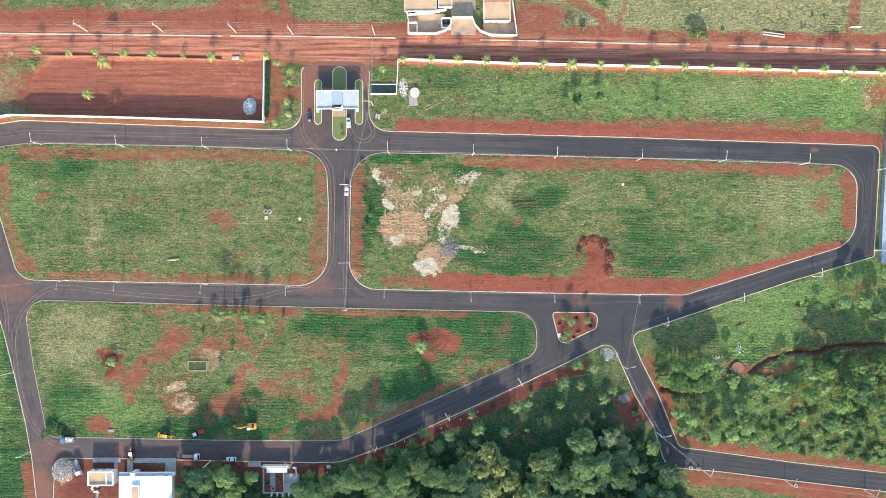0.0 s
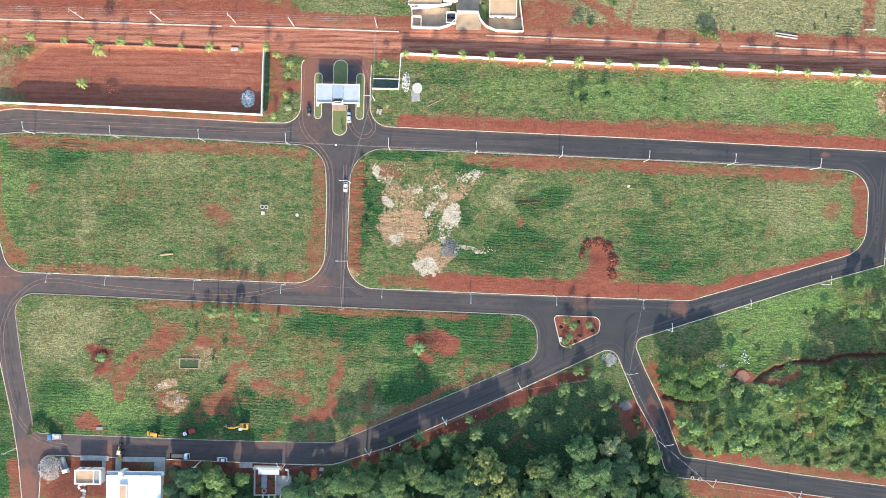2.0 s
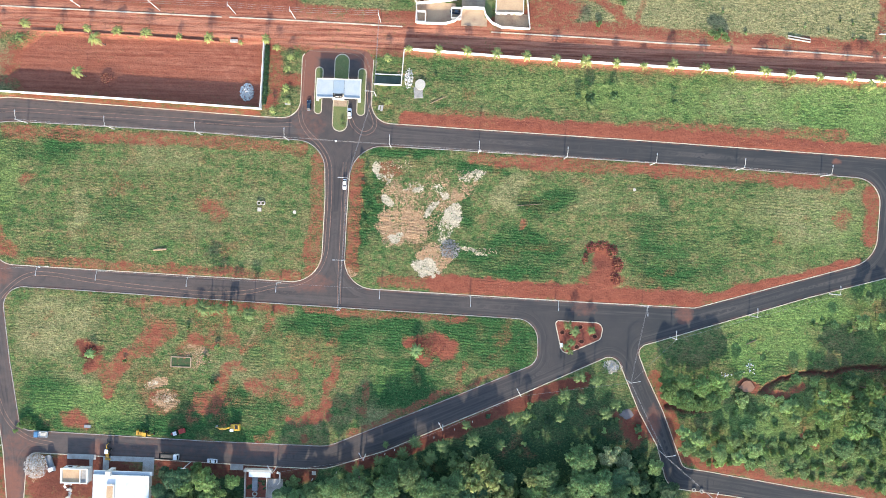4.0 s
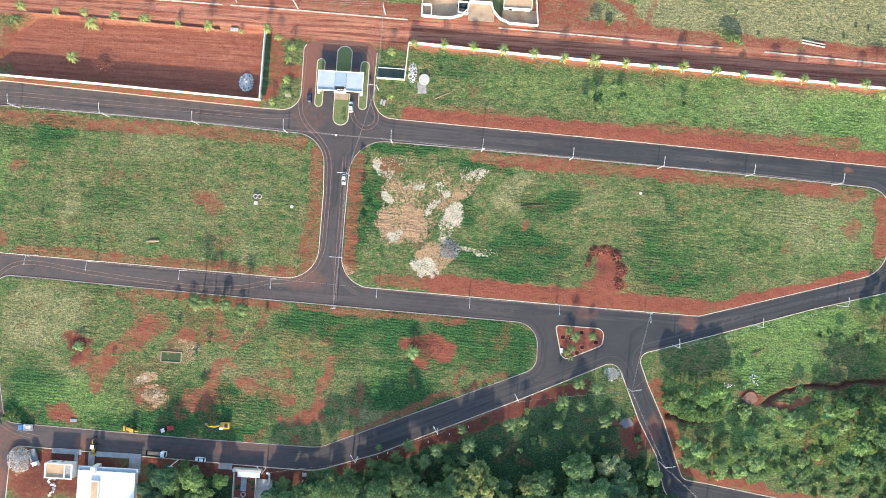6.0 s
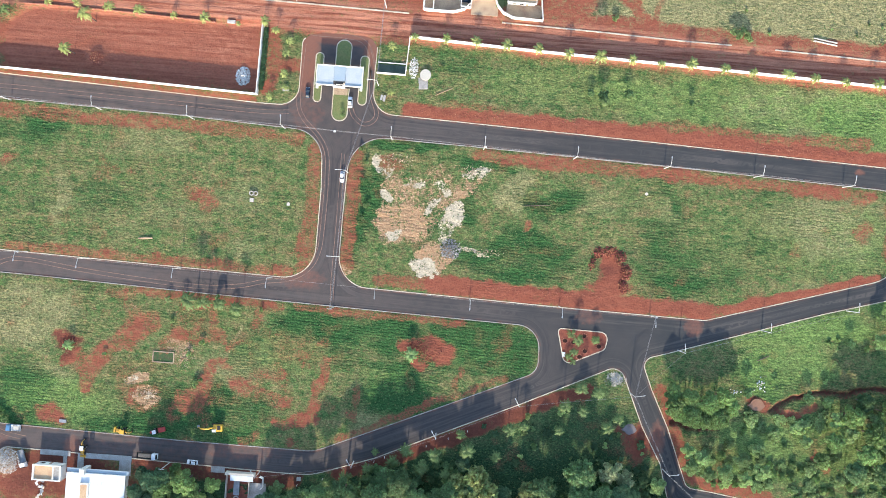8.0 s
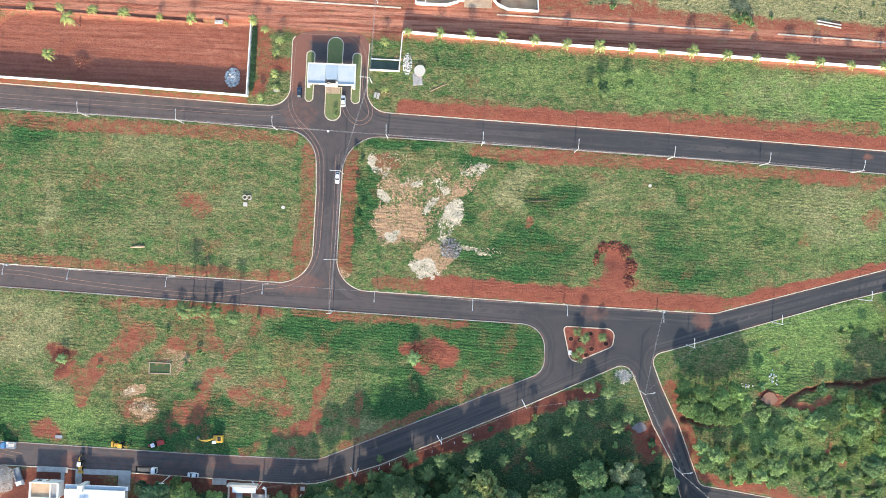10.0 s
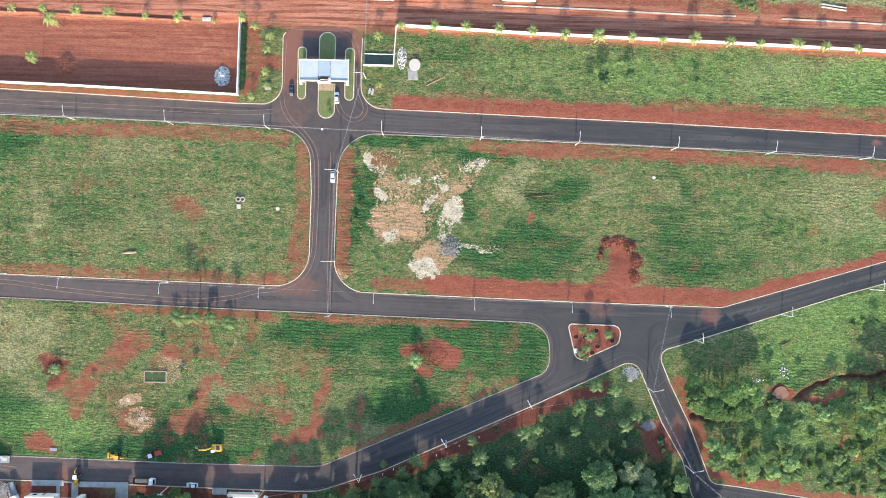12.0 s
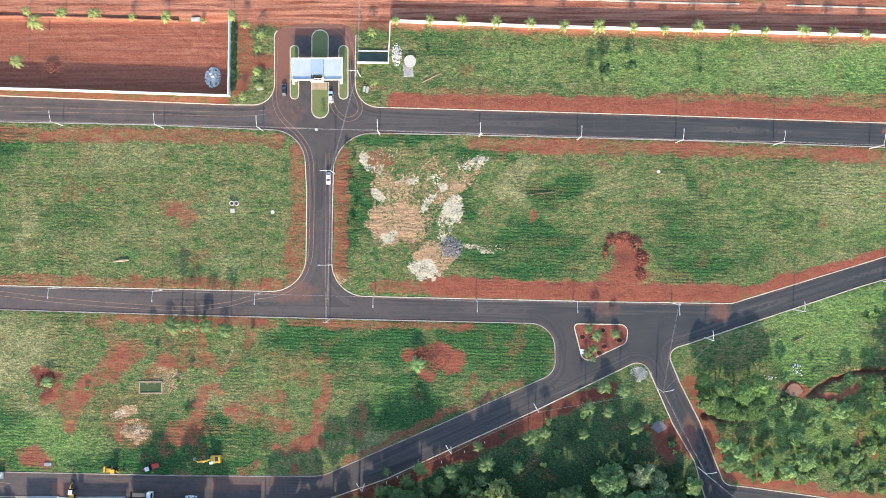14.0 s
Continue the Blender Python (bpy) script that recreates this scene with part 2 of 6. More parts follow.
def ground_material():
    """Grass, parched grass, red earth and pale rubble, spread by the ground's own layers, some holding shade or haze.
    """
    m = bpy.data.materials.new("ground")
    m.use_nodes = True
    n, l = m.node_tree.nodes, m.node_tree.links
    b = n["Principled BSDF"]
    b.inputs["Roughness"].default_value, b.inputs["Specular IOR Level"].default_value = 0.95, 0.1
    where = n.new("ShaderNodeNewGeometry").outputs["Position"]

    def layer(name):
        a = n.new("ShaderNodeAttribute")
        a.attribute_name = name
        return a.outputs["Fac"]

    def noisy(scale, detail=4, stretch=None, rough=0.6):
        node = n.new("ShaderNodeTexNoise")
        node.inputs["Scale"].default_value, node.inputs["Detail"].default_value, node.inputs["Roughness"].default_value = scale, detail, rough
        if stretch:
            mp = n.new("ShaderNodeMapping")
            mp.inputs["Scale"].default_value = stretch
            l.new(where, mp.inputs[0])
            l.new(mp.outputs[0], node.inputs["Vector"])
        else:
            l.new(where, node.inputs["Vector"])
        return node.outputs[0]

    def ranged(v, a, b_, c=0.0, d=1.0):
        r = n.new("ShaderNodeMapRange")
        for k, q in zip((1, 2, 3, 4), (a, b_, c, d)):
            r.inputs[k].default_value = q
        l.new(v, r.inputs[0])
        return r.outputs[0]

    def calc(op, p, q):
        r = n.new("ShaderNodeMath")
        r.operation = op
        for k, s in enumerate((p, q)):
            if isinstance(s, (int, float)):
                r.inputs[k].default_value = s
            else:
                l.new(s, r.inputs[k])
        return r.outputs[0]

    def blend(f, p, q):
        r = n.new("ShaderNodeMix")
        r.data_type = "RGBA"
        for k, s in ((0, f), (6, p), (7, q)):
            if isinstance(s, tuple):
                r.inputs[k].default_value = (*s, 1)
            else:
                l.new(s, r.inputs[k])
        return r.outputs[2]

    mid, fine, streak, grit = noisy(0.22), noisy(1.6, 5), noisy(1.0, 6, (0.45, 1.25, 1), 0.7), noisy(5.0, 3)
    clump, broad = noisy(0.6, 6, None, 0.7), noisy(0.07, 5, None, 0.65)
    speck = noisy(2.2, 3, (0.85, 1.3, 1), 0.75)
    mottle = noisy(0.28, 9, (0.8, 1.2, 1), 0.78)
    # sown rows, broken up by patches where the growth is even
    turned = n.new("ShaderNodeMapping")
    turned.inputs["Rotation"].default_value = (0, 0, radians(1.6))
    l.new(where, turned.inputs[0])
    wave = n.new("ShaderNodeTexWave")
    wave.wave_type, wave.bands_direction = "BANDS", "Y"
    for key, v in (("Scale", 0.25), ("Distortion", 7.0), ("Detail", 4.0), ("Detail Scale", 1.6), ("Detail Roughness", 0.65)):
        wave.inputs[key].default_value = v
    l.new(turned.outputs[0], wave.inputs["Vector"])
    rows = calc("MULTIPLY", ranged(wave.outputs["Fac"], 0.55, 0.1), ranged(calc("ADD", broad, calc("MULTIPLY", layer("lush_shade"), 0.25)), 0.50, 0.72))

    grass = blend(ranged(mid, 0.36, 0.64), (0.098, 0.160, 0.050), (0.178, 0.186, 0.074))
    grass = blend(ranged(noisy(0.16, 5, (1.0, 0.16, 1), 0.7), 0.50, 0.66, 0.0, 0.5), grass, (0.235, 0.215, 0.095))
    grass = blend(ranged(broad, 0.50, 0.64, 0.0, 0.5), grass, (0.225, 0.195, 0.082))
    grass = blend(ranged(broad, 0.48, 0.36, 0.0, 0.65), grass, (0.086, 0.158, 0.050))
    grass = blend(ranged(mottle, 0.50, 0.60, 0.0, 0.85), grass, (0.235, 0.185, 0.088))
    grass = blend(ranged(mottle, 0.49, 0.41, 0.0, 0.85), grass, (0.050, 0.118, 0.036))
    grass = blend(ranged(clump, 0.54, 0.70, 0.0, 0.65), grass, (0.29, 0.145, 0.090))
    grass = blend(ranged(calc("ADD", layer("dry_haze"), calc("MULTIPLY", calc("SUBTRACT", streak, 0.5), 0.9)), 0.42, 1.05), grass, (0.295, 0.262, 0.125))
    # dark green for lush growth and for cast shadows put into the grass
    grass = blend(ranged(calc("ADD", layer("lush_shade"), calc("MULTIPLY", calc("SUBTRACT", fine, 0.5), 1.0)), 0.3, 0.95), grass, (0.040, 0.108, 0.034))
    grass = blend(ranged(calc("ADD", layer("fresh_haze"), calc("MULTIPLY", calc("SUBTRACT", mottle, 0.5), 3.0)), 0.3, 1.1, 0.0, 0.9), grass, (0.165, 0.262, 0.074))
    grass = blend(ranged(streak, 0.50, 0.62, 0, 0.5), grass, (0.036, 0.090, 0.030))
    # darkens the furrows: shade behind the rows put into the grass colour
    grass = blend(calc("MULTIPLY", rows, 0.62), grass, (0.030, 0.078, 0.026))
    edge = calc("ADD", calc("MULTIPLY", calc("SUBTRACT", speck, 0.5), 1.3), calc("MULTIPLY", calc("SUBTRACT", clump, 0.5), 2.6))
    earth = blend(ranged(mottle, 0.40, 0.60), SOIL_RED, (0.290, 0.098, 0.060))
    earth = blend(ranged(fine, 0.5, 0.75), earth, SOIL_DARK)
    lane = noisy(1.0, 4, (0.03, 0.9, 1))
    earth = blend(calc("MULTIPLY", layer("lane"), ranged(lane, 0.38, 0.6)), earth, (0.50, 0.215, 0.135))
    earth = blend(calc("MULTIPLY", layer("lane"), ranged(lane, 0.58, 0.68, 0, 0.7)), earth, SOIL_DARK)
    # dark earth: damp digs, and tree shade put into the soil colour
    earth = blend(calc("MULTIPLY", layer("damp_shade"), ranged(clump, 0.3, 0.55, 0.6, 1.0)), earth, (0.098, 0.036, 0.027))
    tan = blend(ranged(clump, 0.40, 0.62), (0.40, 0.250, 0.140), (0.345, 0.200, 0.112))
    tan = blend(ranged(speck, 0.5, 0.75), tan, (0.46, 0.33, 0.21))
    chalk = blend(ranged(fine, 0.40, 0.68), (0.56, 0.475, 0.345), (0.40, 0.33, 0.23))
    # colour of the wood floor, also laid over the glade as shade
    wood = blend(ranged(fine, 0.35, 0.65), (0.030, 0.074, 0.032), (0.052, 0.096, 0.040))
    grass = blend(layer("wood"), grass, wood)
    sparse = blend(ranged(speck, 0.38, 0.62), grass, (0.24, 0.095, 0.058))
    color = blend(ranged(layer("soil"), 0.14, 0.50, 0.0, 0.75), grass, sparse)
    color = blend(ranged(calc("ADD", layer("soil"), calc("MULTIPLY", edge, ranged(layer("soil"), 0.12, 0.5))), 0.38, 0.98), color, earth)
    color = blend(ranged(calc("ADD", layer("sand"), calc("MULTIPLY", edge, ranged(layer("sand"), 0.1, 0.4, 0.0, 0.7))), 0.38, 0.62), color, tan)
    color = blend(ranged(calc("ADD", layer("chalk"), calc("MULTIPLY", edge, ranged(layer("chalk"), 0.1, 0.4, 0.0, 0.9))), 0.42, 0.60), color, chalk)
    color = blend(ranged(grit, 0.40, 0.7, 0.0, 0.16), color, (0.02, 0.02, 0.012))
    blades = n.new("ShaderNodeHueSaturation")
    l.new(color, blades.inputs["Color"])
    tone = calc("MULTIPLY", ranged(noisy(1.0, 4, (0.8, 1.6, 1), 0.65), 0.35, 0.65, 0.66, 1.34), ranged(speck, 0.35, 0.65, 0.54, 1.40))
    l.new(tone, blades.inputs["Value"])
    bare = calc("MAXIMUM", ranged(layer("soil"), 0.40, 0.85, 0.0, 0.85), ranged(layer("sand"), 0.45, 0.8, 0.0, 0.7))
    l.new(blend(bare, blades.outputs[0], color), b.inputs["Base Color"])
    bump = n.new("ShaderNodeBump")
    bump.inputs["Strength"].default_value, bump.inputs["Distance"].default_value = 0.9, 0.4
    l.new(calc("SUBTRACT", calc("ADD", fine, calc("MULTIPLY", streak, 0.6)), calc("MULTIPLY", rows, 0.25)), bump.inputs["Height"])
    l.new(ranged(bare, 0.2, 0.85, 0.9, 0.5), bump.inputs["Strength"])
    l.new(bump.outputs[0], b.inputs["Normal"])
    return m


def asphalt_material():
    """Dark new asphalt, greyer and dusted with red earth towards the west and the gate."""
    m = bpy.data.materials.new("asphalt")
    m.use_nodes = True
    n, l = m.node_tree.nodes, m.node_tree.links
    b = n["Principled BSDF"]
    b.inputs["Specular IOR Level"].default_value = 0.25
    where = n.new("ShaderNodeNewGeometry").outputs["Position"]
    split = n.new("ShaderNodeSeparateXYZ")
    l.new(where, split.inputs[0])

    def noisy(scale, detail=4):
        node = n.new("ShaderNodeTexNoise")
        node.inputs["Scale"].default_value, node.inputs["Detail"].default_value = scale, detail
        l.new(where, node.inputs["Vector"])
        return node.outputs[0]

    def ranged(v, a, b_, c=0.0, d=1.0):
        r = n.new("ShaderNodeMapRange")
        for k, q in zip((1, 2, 3, 4), (a, b_, c, d)):
            r.inputs[k].default_value = q
        l.new(v, r.inputs[0])
        return r.outputs[0]

    def calc(op, p, q):
        r = n.new("ShaderNodeMath")
        r.operation = op
        for k, s in enumerate((p, q)):
            if isinstance(s, (int, float)):
                r.inputs[k].default_value = s
            else:
                l.new(s, r.inputs[k])
        return r.outputs[0]

    def blend(f, p, q):
        r = n.new("ShaderNodeMix")
        r.data_type = "RGBA"
        for k, s in ((0, f), (6, p), (7, q)):
            if isinstance(s, tuple):
                r.inputs[k].default_value = (*s, 1)
            else:
                l.new(s, r.inputs[k])
        return r.outputs[2]

    west = calc("MAXIMUM", ranged(split.outputs[0], 90, -110, 0.0, 0.95),
                calc("MULTIPLY", ranged(split.outputs[1], 50, 80), ranged(split.outputs[0], -15, -35)))
    coarse, fine = noisy(0.12), noisy(2.5)

    def attribute(name):
        node = n.new("ShaderNodeAttribute")
        node.attribute_name = name
        return node.outputs["Fac"]

    # streaks that run with the kerbs: the noise changes fast across the road, slowly along it
    kerbside = attribute("kerbside")
    lengthwise = n.new("ShaderNodeCombineXYZ")
    l.new(calc("MULTIPLY", split.outputs[0], 0.035), lengthwise.inputs[0])
    l.new(calc("MULTIPLY", split.outputs[1], 0.035), lengthwise.inputs[1])
    l.new(calc("MULTIPLY", kerbside, 1.1), lengthwise.inputs[2])
    worn = n.new("ShaderNodeTexNoise")
    worn.inputs["Scale"].default_value, worn.inputs["Detail"].default_value, worn.inputs["Roughness"].default_value = 1.0, 5, 0.65
    l.new(lengthwise.outputs[0], worn.inputs["Vector"])
    worn = worn.outputs[0]
    color = blend(ranged(coarse, 0.35, 0.65), (0.036, 0.039, 0.041), (0.054, 0.053, 0.053))
    color = blend(calc("MULTIPLY", west, ranged(noisy(0.3), 0.25, 0.6, 0.35, 0.9)), color, (0.125, 0.091, 0.079))
    lanes = ranged(kerbside, 3.9, 5.2, 1.0, 0.15)
    color = blend(calc("MULTIPLY", lanes, ranged(worn, 0.48, 0.66, 0.0, 0.65)), color, (0.112, 0.096, 0.088))
    color = blend(calc("MULTIPLY", lanes, ranged(worn, 0.47, 0.34, 0.0, 0.6)), color, (0.027, 0.030, 0.033))
    color = blend(calc("MULTIPLY", ranged(kerbside, 0.9, 0.1), ranged(noisy(0.35), 0.4, 0.62, 0.0, 0.7)), color, (0.20, 0.088, 0.060))
    color = blend(ranged(calc("ADD", attribute("dust"), calc("MULTIPLY", calc("SUBTRACT", noisy(0.5), 0.5), 0.9)), 0.25, 0.95, 0, 0.85), color, (0.25, 0.100, 0.064))
    color = blend(ranged(fine, 0.3, 0.7, 0.0, 0.3), color, (0.045, 0.045, 0.047))
    l.new(color, b.inputs["Base Color"])
    l.new(ranged(coarse, 0.3, 0.7, 0.75, 0.95), b.inputs["Roughness"])
    bump = n.new("ShaderNodeBump")
    bump.inputs["Strength"].default_value, bump.inputs["Distance"].default_value = 0.3, 0.01
    l.new(noisy(9), bump.inputs["Height"])
    l.new(bump.outputs[0], b.inputs["Normal"])
    return m


M_GROUND, M_ASPHALT = ground_material(), asphalt_material()

# ---------------------------------------------------------------- the plan
NORTH_EDGE = [(-188.3, 54.4, 30), (-178.7, 55.8, 20), (-75.1, 51.3), (-59.7, 51.2, 9), (-59.6, 70.5), (-59.6, 76.7, 3), (-56.9, 79.1), (-51.4, 80.1), (-36.5, 80), (-32.9, 79), (-30.9, 76.1), (-31.2, 66.7), (-31.1, 50.5, 10.5), (76.5, 47), (172.6, 43.3), (186.3, 42.7, 3.5), (185.2, 25.6), (183.3, -4.2)]
EAST_EDGE = [(148.2, -14.3), (87.9, -34.1), (79.3, -36.7, 4.5), (84.2, -48.5), (91.3, -62.7), (100.1, -85.1, 4), (109.2, -86.1), (147.6, -91.6), (187.9, -96.4), (234, -102.5)]
SOUTH_EDGE = [(233.9, -110.6), (187.8, -104.1), (147.5, -99.1), (118.7, -95.3), (94.3, -93, 7), (89.6, -76.4), (81.7, -62.7), (71.5, -39.3, 5), (33.7, -57.4), (1.1, -72.1), (-20.5, -82), (-44.6, -90.3, 22), (-59.1, -90.2), (-95.1, -89.3)]
WEST_EDGE = [(-140.8, -88.1), (-165.6, -87.7, 4), (-166.6, -110.5), (-172.7, -110.5), (-175.2, -87.6), (-178, -72), (-182.7, -51.5), (-186.8, -34.7), (-190.6, -22.6), (-195.3, -0.9), (-202.9, 32.8, 15), (-202.8, 52.6, 9)]
ROAD_RING = rounded(NORTH_EDGE + EAST_EDGE + SOUTH_EDGE + WEST_EDGE)
LOT_WEST = rounded([(-193.7, 44.3, 8), (-176.3, 46.4, 20), (-106.5, 44.7), (-49.4, 42.2, 15), (-48.4, 19.8), (-49, -15.5, 12.5), (-111.6, -13.9), (-180.7, -12.1, 9), (-187.5, 11, 30), (-192.8, 27.9)])
LOT_EAST = rounded([(-38.8, 41.7, 14), (16.3, 40.4), (95.6, 38), (177.1, 34.8, 10.5), (175.7, 1.6, 13), (102.9, -20.3, 8), (52, -19.3), (-40.1, -16.8, 12), (-39.7, 10.2)])
LOT_SOUTH = rounded([(-178.8, -20.5, 9), (-159.7, -20.9), (-92.4, -23.2), (-20.2, -25.3), (39.7, -26.9, 10), (40, -44.7, 6.5), (-1.2, -62.9), (-43.9, -81.4, 15), (-95.1, -80.9), (-168.7, -79, 4.5), (-174.3, -50.4)])
LOTS = [LOT_WEST, LOT_EAST, LOT_SOUTH]
ISLAND = rounded([(46.1, -26.9, 1.5), (66.3, -27.3, 4.2), (65.3, -34.2, 2.5), (49.7, -41.4, 2.8)])
WALL_WEST = [(-219.6, 53.1), (-188.3, 57), (-183, 58), (-140.1, 56.8), (-75.6, 54.4)]
WALL_WEST_SIDE = [(-75.6, 54.4), (-75, 82.1)]
WALL_NORTH = [(-18.2, 80.6), (28.5, 78.6), (100.7, 76.5), (189.2, 73.5), (235.4, 72)]
DIRT_ROAD = [(-356.9, 91.6), (-188.2, 89.1), (-91.8, 87.5), (-19.6, 85.6), (52.6, 83.5), (189.3, 79), (341.2, 74.3)]
PLOT = [(-173.4, 57.9), (-76.1, 55.2), (-75.5, 82.6), (-91.8, 82), (-140, 83), (-165.3, 83.7), (-174.7, 76.5), (-177.2, 66.4)]
WOOD_SOUTH = [(-109.6, -89.9), (-83.1, -91), (-54.3, -94.3), (-35, -90.4), (-15.8, -83.7), (3.5, -77.1), (27.6, -69.6), (42, -73.3), (70.9, -71), (80.5, -73.5), (92.4, -86.8), (99.5, -94), (102.9, -134.8), (-117, -133.6)]
GLADE_SOUTH = [(10.8, -70.7), (42.1, -57.7), (63.8, -48.2), (78.2, -57.9), (87.6, -79.5), (51.5, -86.5), (22.7, -86.4)]
WOOD_EAST = [(85.5, -38.7), (100, -31.6), (128.8, -29.3), (157.7, -22.3), (188.6, -10.4), (234.8, -1.1), (234, -94.8), (187.9, -92.1), (147.6, -87.1), (106.8, -82), (94.9, -62.8)]


def spots(x, y, blobs):
    """The strongest of soft ellipses (x, y, rx, ry, strength)."""
    out = np.zeros_like(x)
    for cx, cy, rx, ry, s in blobs:
        out = np.maximum(out, s * step(1.35, 0.55, np.hypot((x - cx) / rx, (y - cy) / ry)))
    return out


def strips(x, y, lines):
    """The strongest of soft strips (strength, half width, line)."""
    out = np.zeros_like(x)
    for s, half, line in lines:
        out = np.maximum(out, s * step(1.4, 0.6, to_line(x, y, line) / half))
    return out


STRIPS_LOTS = [
    (1.15, 7.0, DIRT_ROAD), (1.0, 3.0, [(a, b + 8) for a, b in DIRT_ROAD]),
    (0.62, 2.6, [(-178.7, 41.8), (-140.2, 41.1), (-87.2, 40.3), (-58.4, 38.7)]), (0.68, 3.0, [(-52.1, 34.3), (-51.8, 10.2), (-53.3, -11.4)]),
    (0.55, 2.2, [(-166.9, -10.7), (-116.4, -11.5), (-58.6, -13.1)]), (0.62, 2.6, [(-186.5, 35.1), (-185.6, 15.9), (-178.9, -5.8)]),
    (0.72, 2.8, [(-35.5, 34.2), (-36.4, 10.1), (-37, -9.1)]), (0.72, 2.6, [(11.4, 37), (76.4, 35.4), (124.5, 33.7), (162.9, 31.8)]),
    (0.9, 3.0, [(172.5, 28.1), (173.4, 20.9), (172.4, 10.1)]), (1.2, 2.4, [(167.5, 0), (136.2, -8.9), (103.7, -17.6)]),
]
STRIPS_EAST = [
    (1.4, 3.4, [(-3.3, -13.2), (27.9, -15), (76, -16.5), (103.7, -16.7)]), (0.75, 2.5, [(-25, -14), (-3.3, -13.6)]),
    (1.35, 3.3, [(-16.2, 52.0), (28.4, 51.1), (76.5, 49.4), (124.6, 47.2), (184.7, 44.9)]), (0.62, 2.6, [(74.1, 52.3), (124.6, 51), (160.7, 52.3)]),
    (1.25, 2.6, [(-35, -88.9), (3.5, -74.2), (34.9, -60), (59, -50.5)]), (0.55, 1.6, [(-34.9, -76.4), (-1.2, -59.8), (27.7, -48)]),
    (0.72, 1.6, [(-116.4, -24.5), (-87.6, -25.2), (-63.5, -26.3)]), (0.62, 1.6, [(-53.9, -26.3), (-15.4, -27.5), (8.6, -28.1)]),
    (0.95, 3.2, [(82.4, -62.7), (87.7, -72.3)]), (0.95, 2.4, [(87.8, -48.3), (93.7, -62.8), (98.5, -74.8), (102, -82), (130.8, -86.5)]),
]
STRIPS_EDGE = [
    (0.8, 2.0, [(133.2, -88.4), (159.6, -90.8), (187.9, -94)]), (1.0, 4.0, [(106.7, -97.7), (130.7, -99), (187.8, -108)]),
    (0.9, 3.2, [(-174.6, -104.4), (-176.9, -92.4)]), (0.9, 2.2, [(-63.8, 92.2), (-66.4, 101.8), (-68.8, 113.9)]), (0.8, 2.0, [(74.3, 90.8), (67.2, 98.6), (55.2, 107.1)]),
    (0.72, 2.2, [(172.9, 85.9), (175.4, 97.9), (177.5, 114.8)]), (0.6, 1.4, [(75.6, 93.7), (76.8, 100.9), (79.2, 105.7)]),
    (0.8, 1.4, [(133.5, -52.2), (140.7, -54.1), (147.9, -50.6)]), (1.0, 4.5, [(-109.6, -89.2), (-78.3, -90.6), (-51.9, -92.2)]),
    (1.2, 5.5, [(-219.5, 98), (-139.9, 97), (-91.8, 97.7), (-66.5, 95.8)]), (0.85, 1.7, [(-188.3, 55.6), (-128.1, 54.3), (-77.5, 52.3)]),
    (0.9, 2.5, [(-34.1, 79.9), (-19.6, 80.3)]), (0.85, 2.6, [(-71.4, 80.2), (-70.2, 65.7), (-71.3, 57.3)]), (0.9, 2.4, [(-66.6, 67.6), (-59.4, 66.9)]),
]
STRIPS_SOUTH = [
    (0.85, 4.0, [(-111.1, -35.6), (-123.0, -43.8), (-130.3, -53.9), (-134.9, -63.1)]),
    (0.62, 2.2, [(-124.8, -26.4), (-110.1, -24.6), (-97.3, -27.3), (-80.8, -25.5)]),
    (0.75, 3.2, [(-104.6, -47.5), (-95.5, -40.2), (-84.4, -38.3)]),
    (0.72, 3.6, [(-82.6, -51.2), (-87.2, -59.4), (-95.5, -66.8)]),
    (0.85, 3.0, [(-74.4, -57.6), (-67.9, -61.3), (-57.8, -63.5)]),
    (1.15, 2.6, [(-41.9, -49.3), (-45.0, -61.3), (-49.6, -71.4)]),
    (1.1, 2.6, [(-57.8, -72.6), (-49.6, -70.1), (-45.5, -71.4)]),
    (0.9, 1.9, [(-31.2, -56.7), (-31.2, -68.6)]),
    (0.7, 1.8, [(-69.8, -32.8), (-60.6, -26.4)]),
    (0.75, 2.0, [(-71.6, -77.8), (-66.1, -75.9)]),
    (1.0, 2.6, [(-147.8, -73.2), (-142.8, -75.0)]),
    (0.6, 2.0, [(-66.1, -52.1), (-57.8, -51.2)]),
]
SOIL_STRIPS = STRIPS_LOTS + STRIPS_EAST + STRIPS_EDGE
SOIL_BLOBS_NORTH = ([(-132.8, 69.7, 56, 14, 1.2), (-156.8, 97.6, 45, 7, 1.1), (-86.9, 99.6, 20, 9, 1.1), (-127.9, 96.2, 40, 4, 1.0), (-207.4, 93.1, 40, 16, 1.1), (40.7, 98.8, 13, 8, 1.1), (-43.7, 85.3, 22, 4.5, 1.2), (-22, 79.9, 4, 2.5, 0.8), (-184.6, 68.8, 6, 6, 0.8), (186, 65.3, 4, 6, 0.8)])
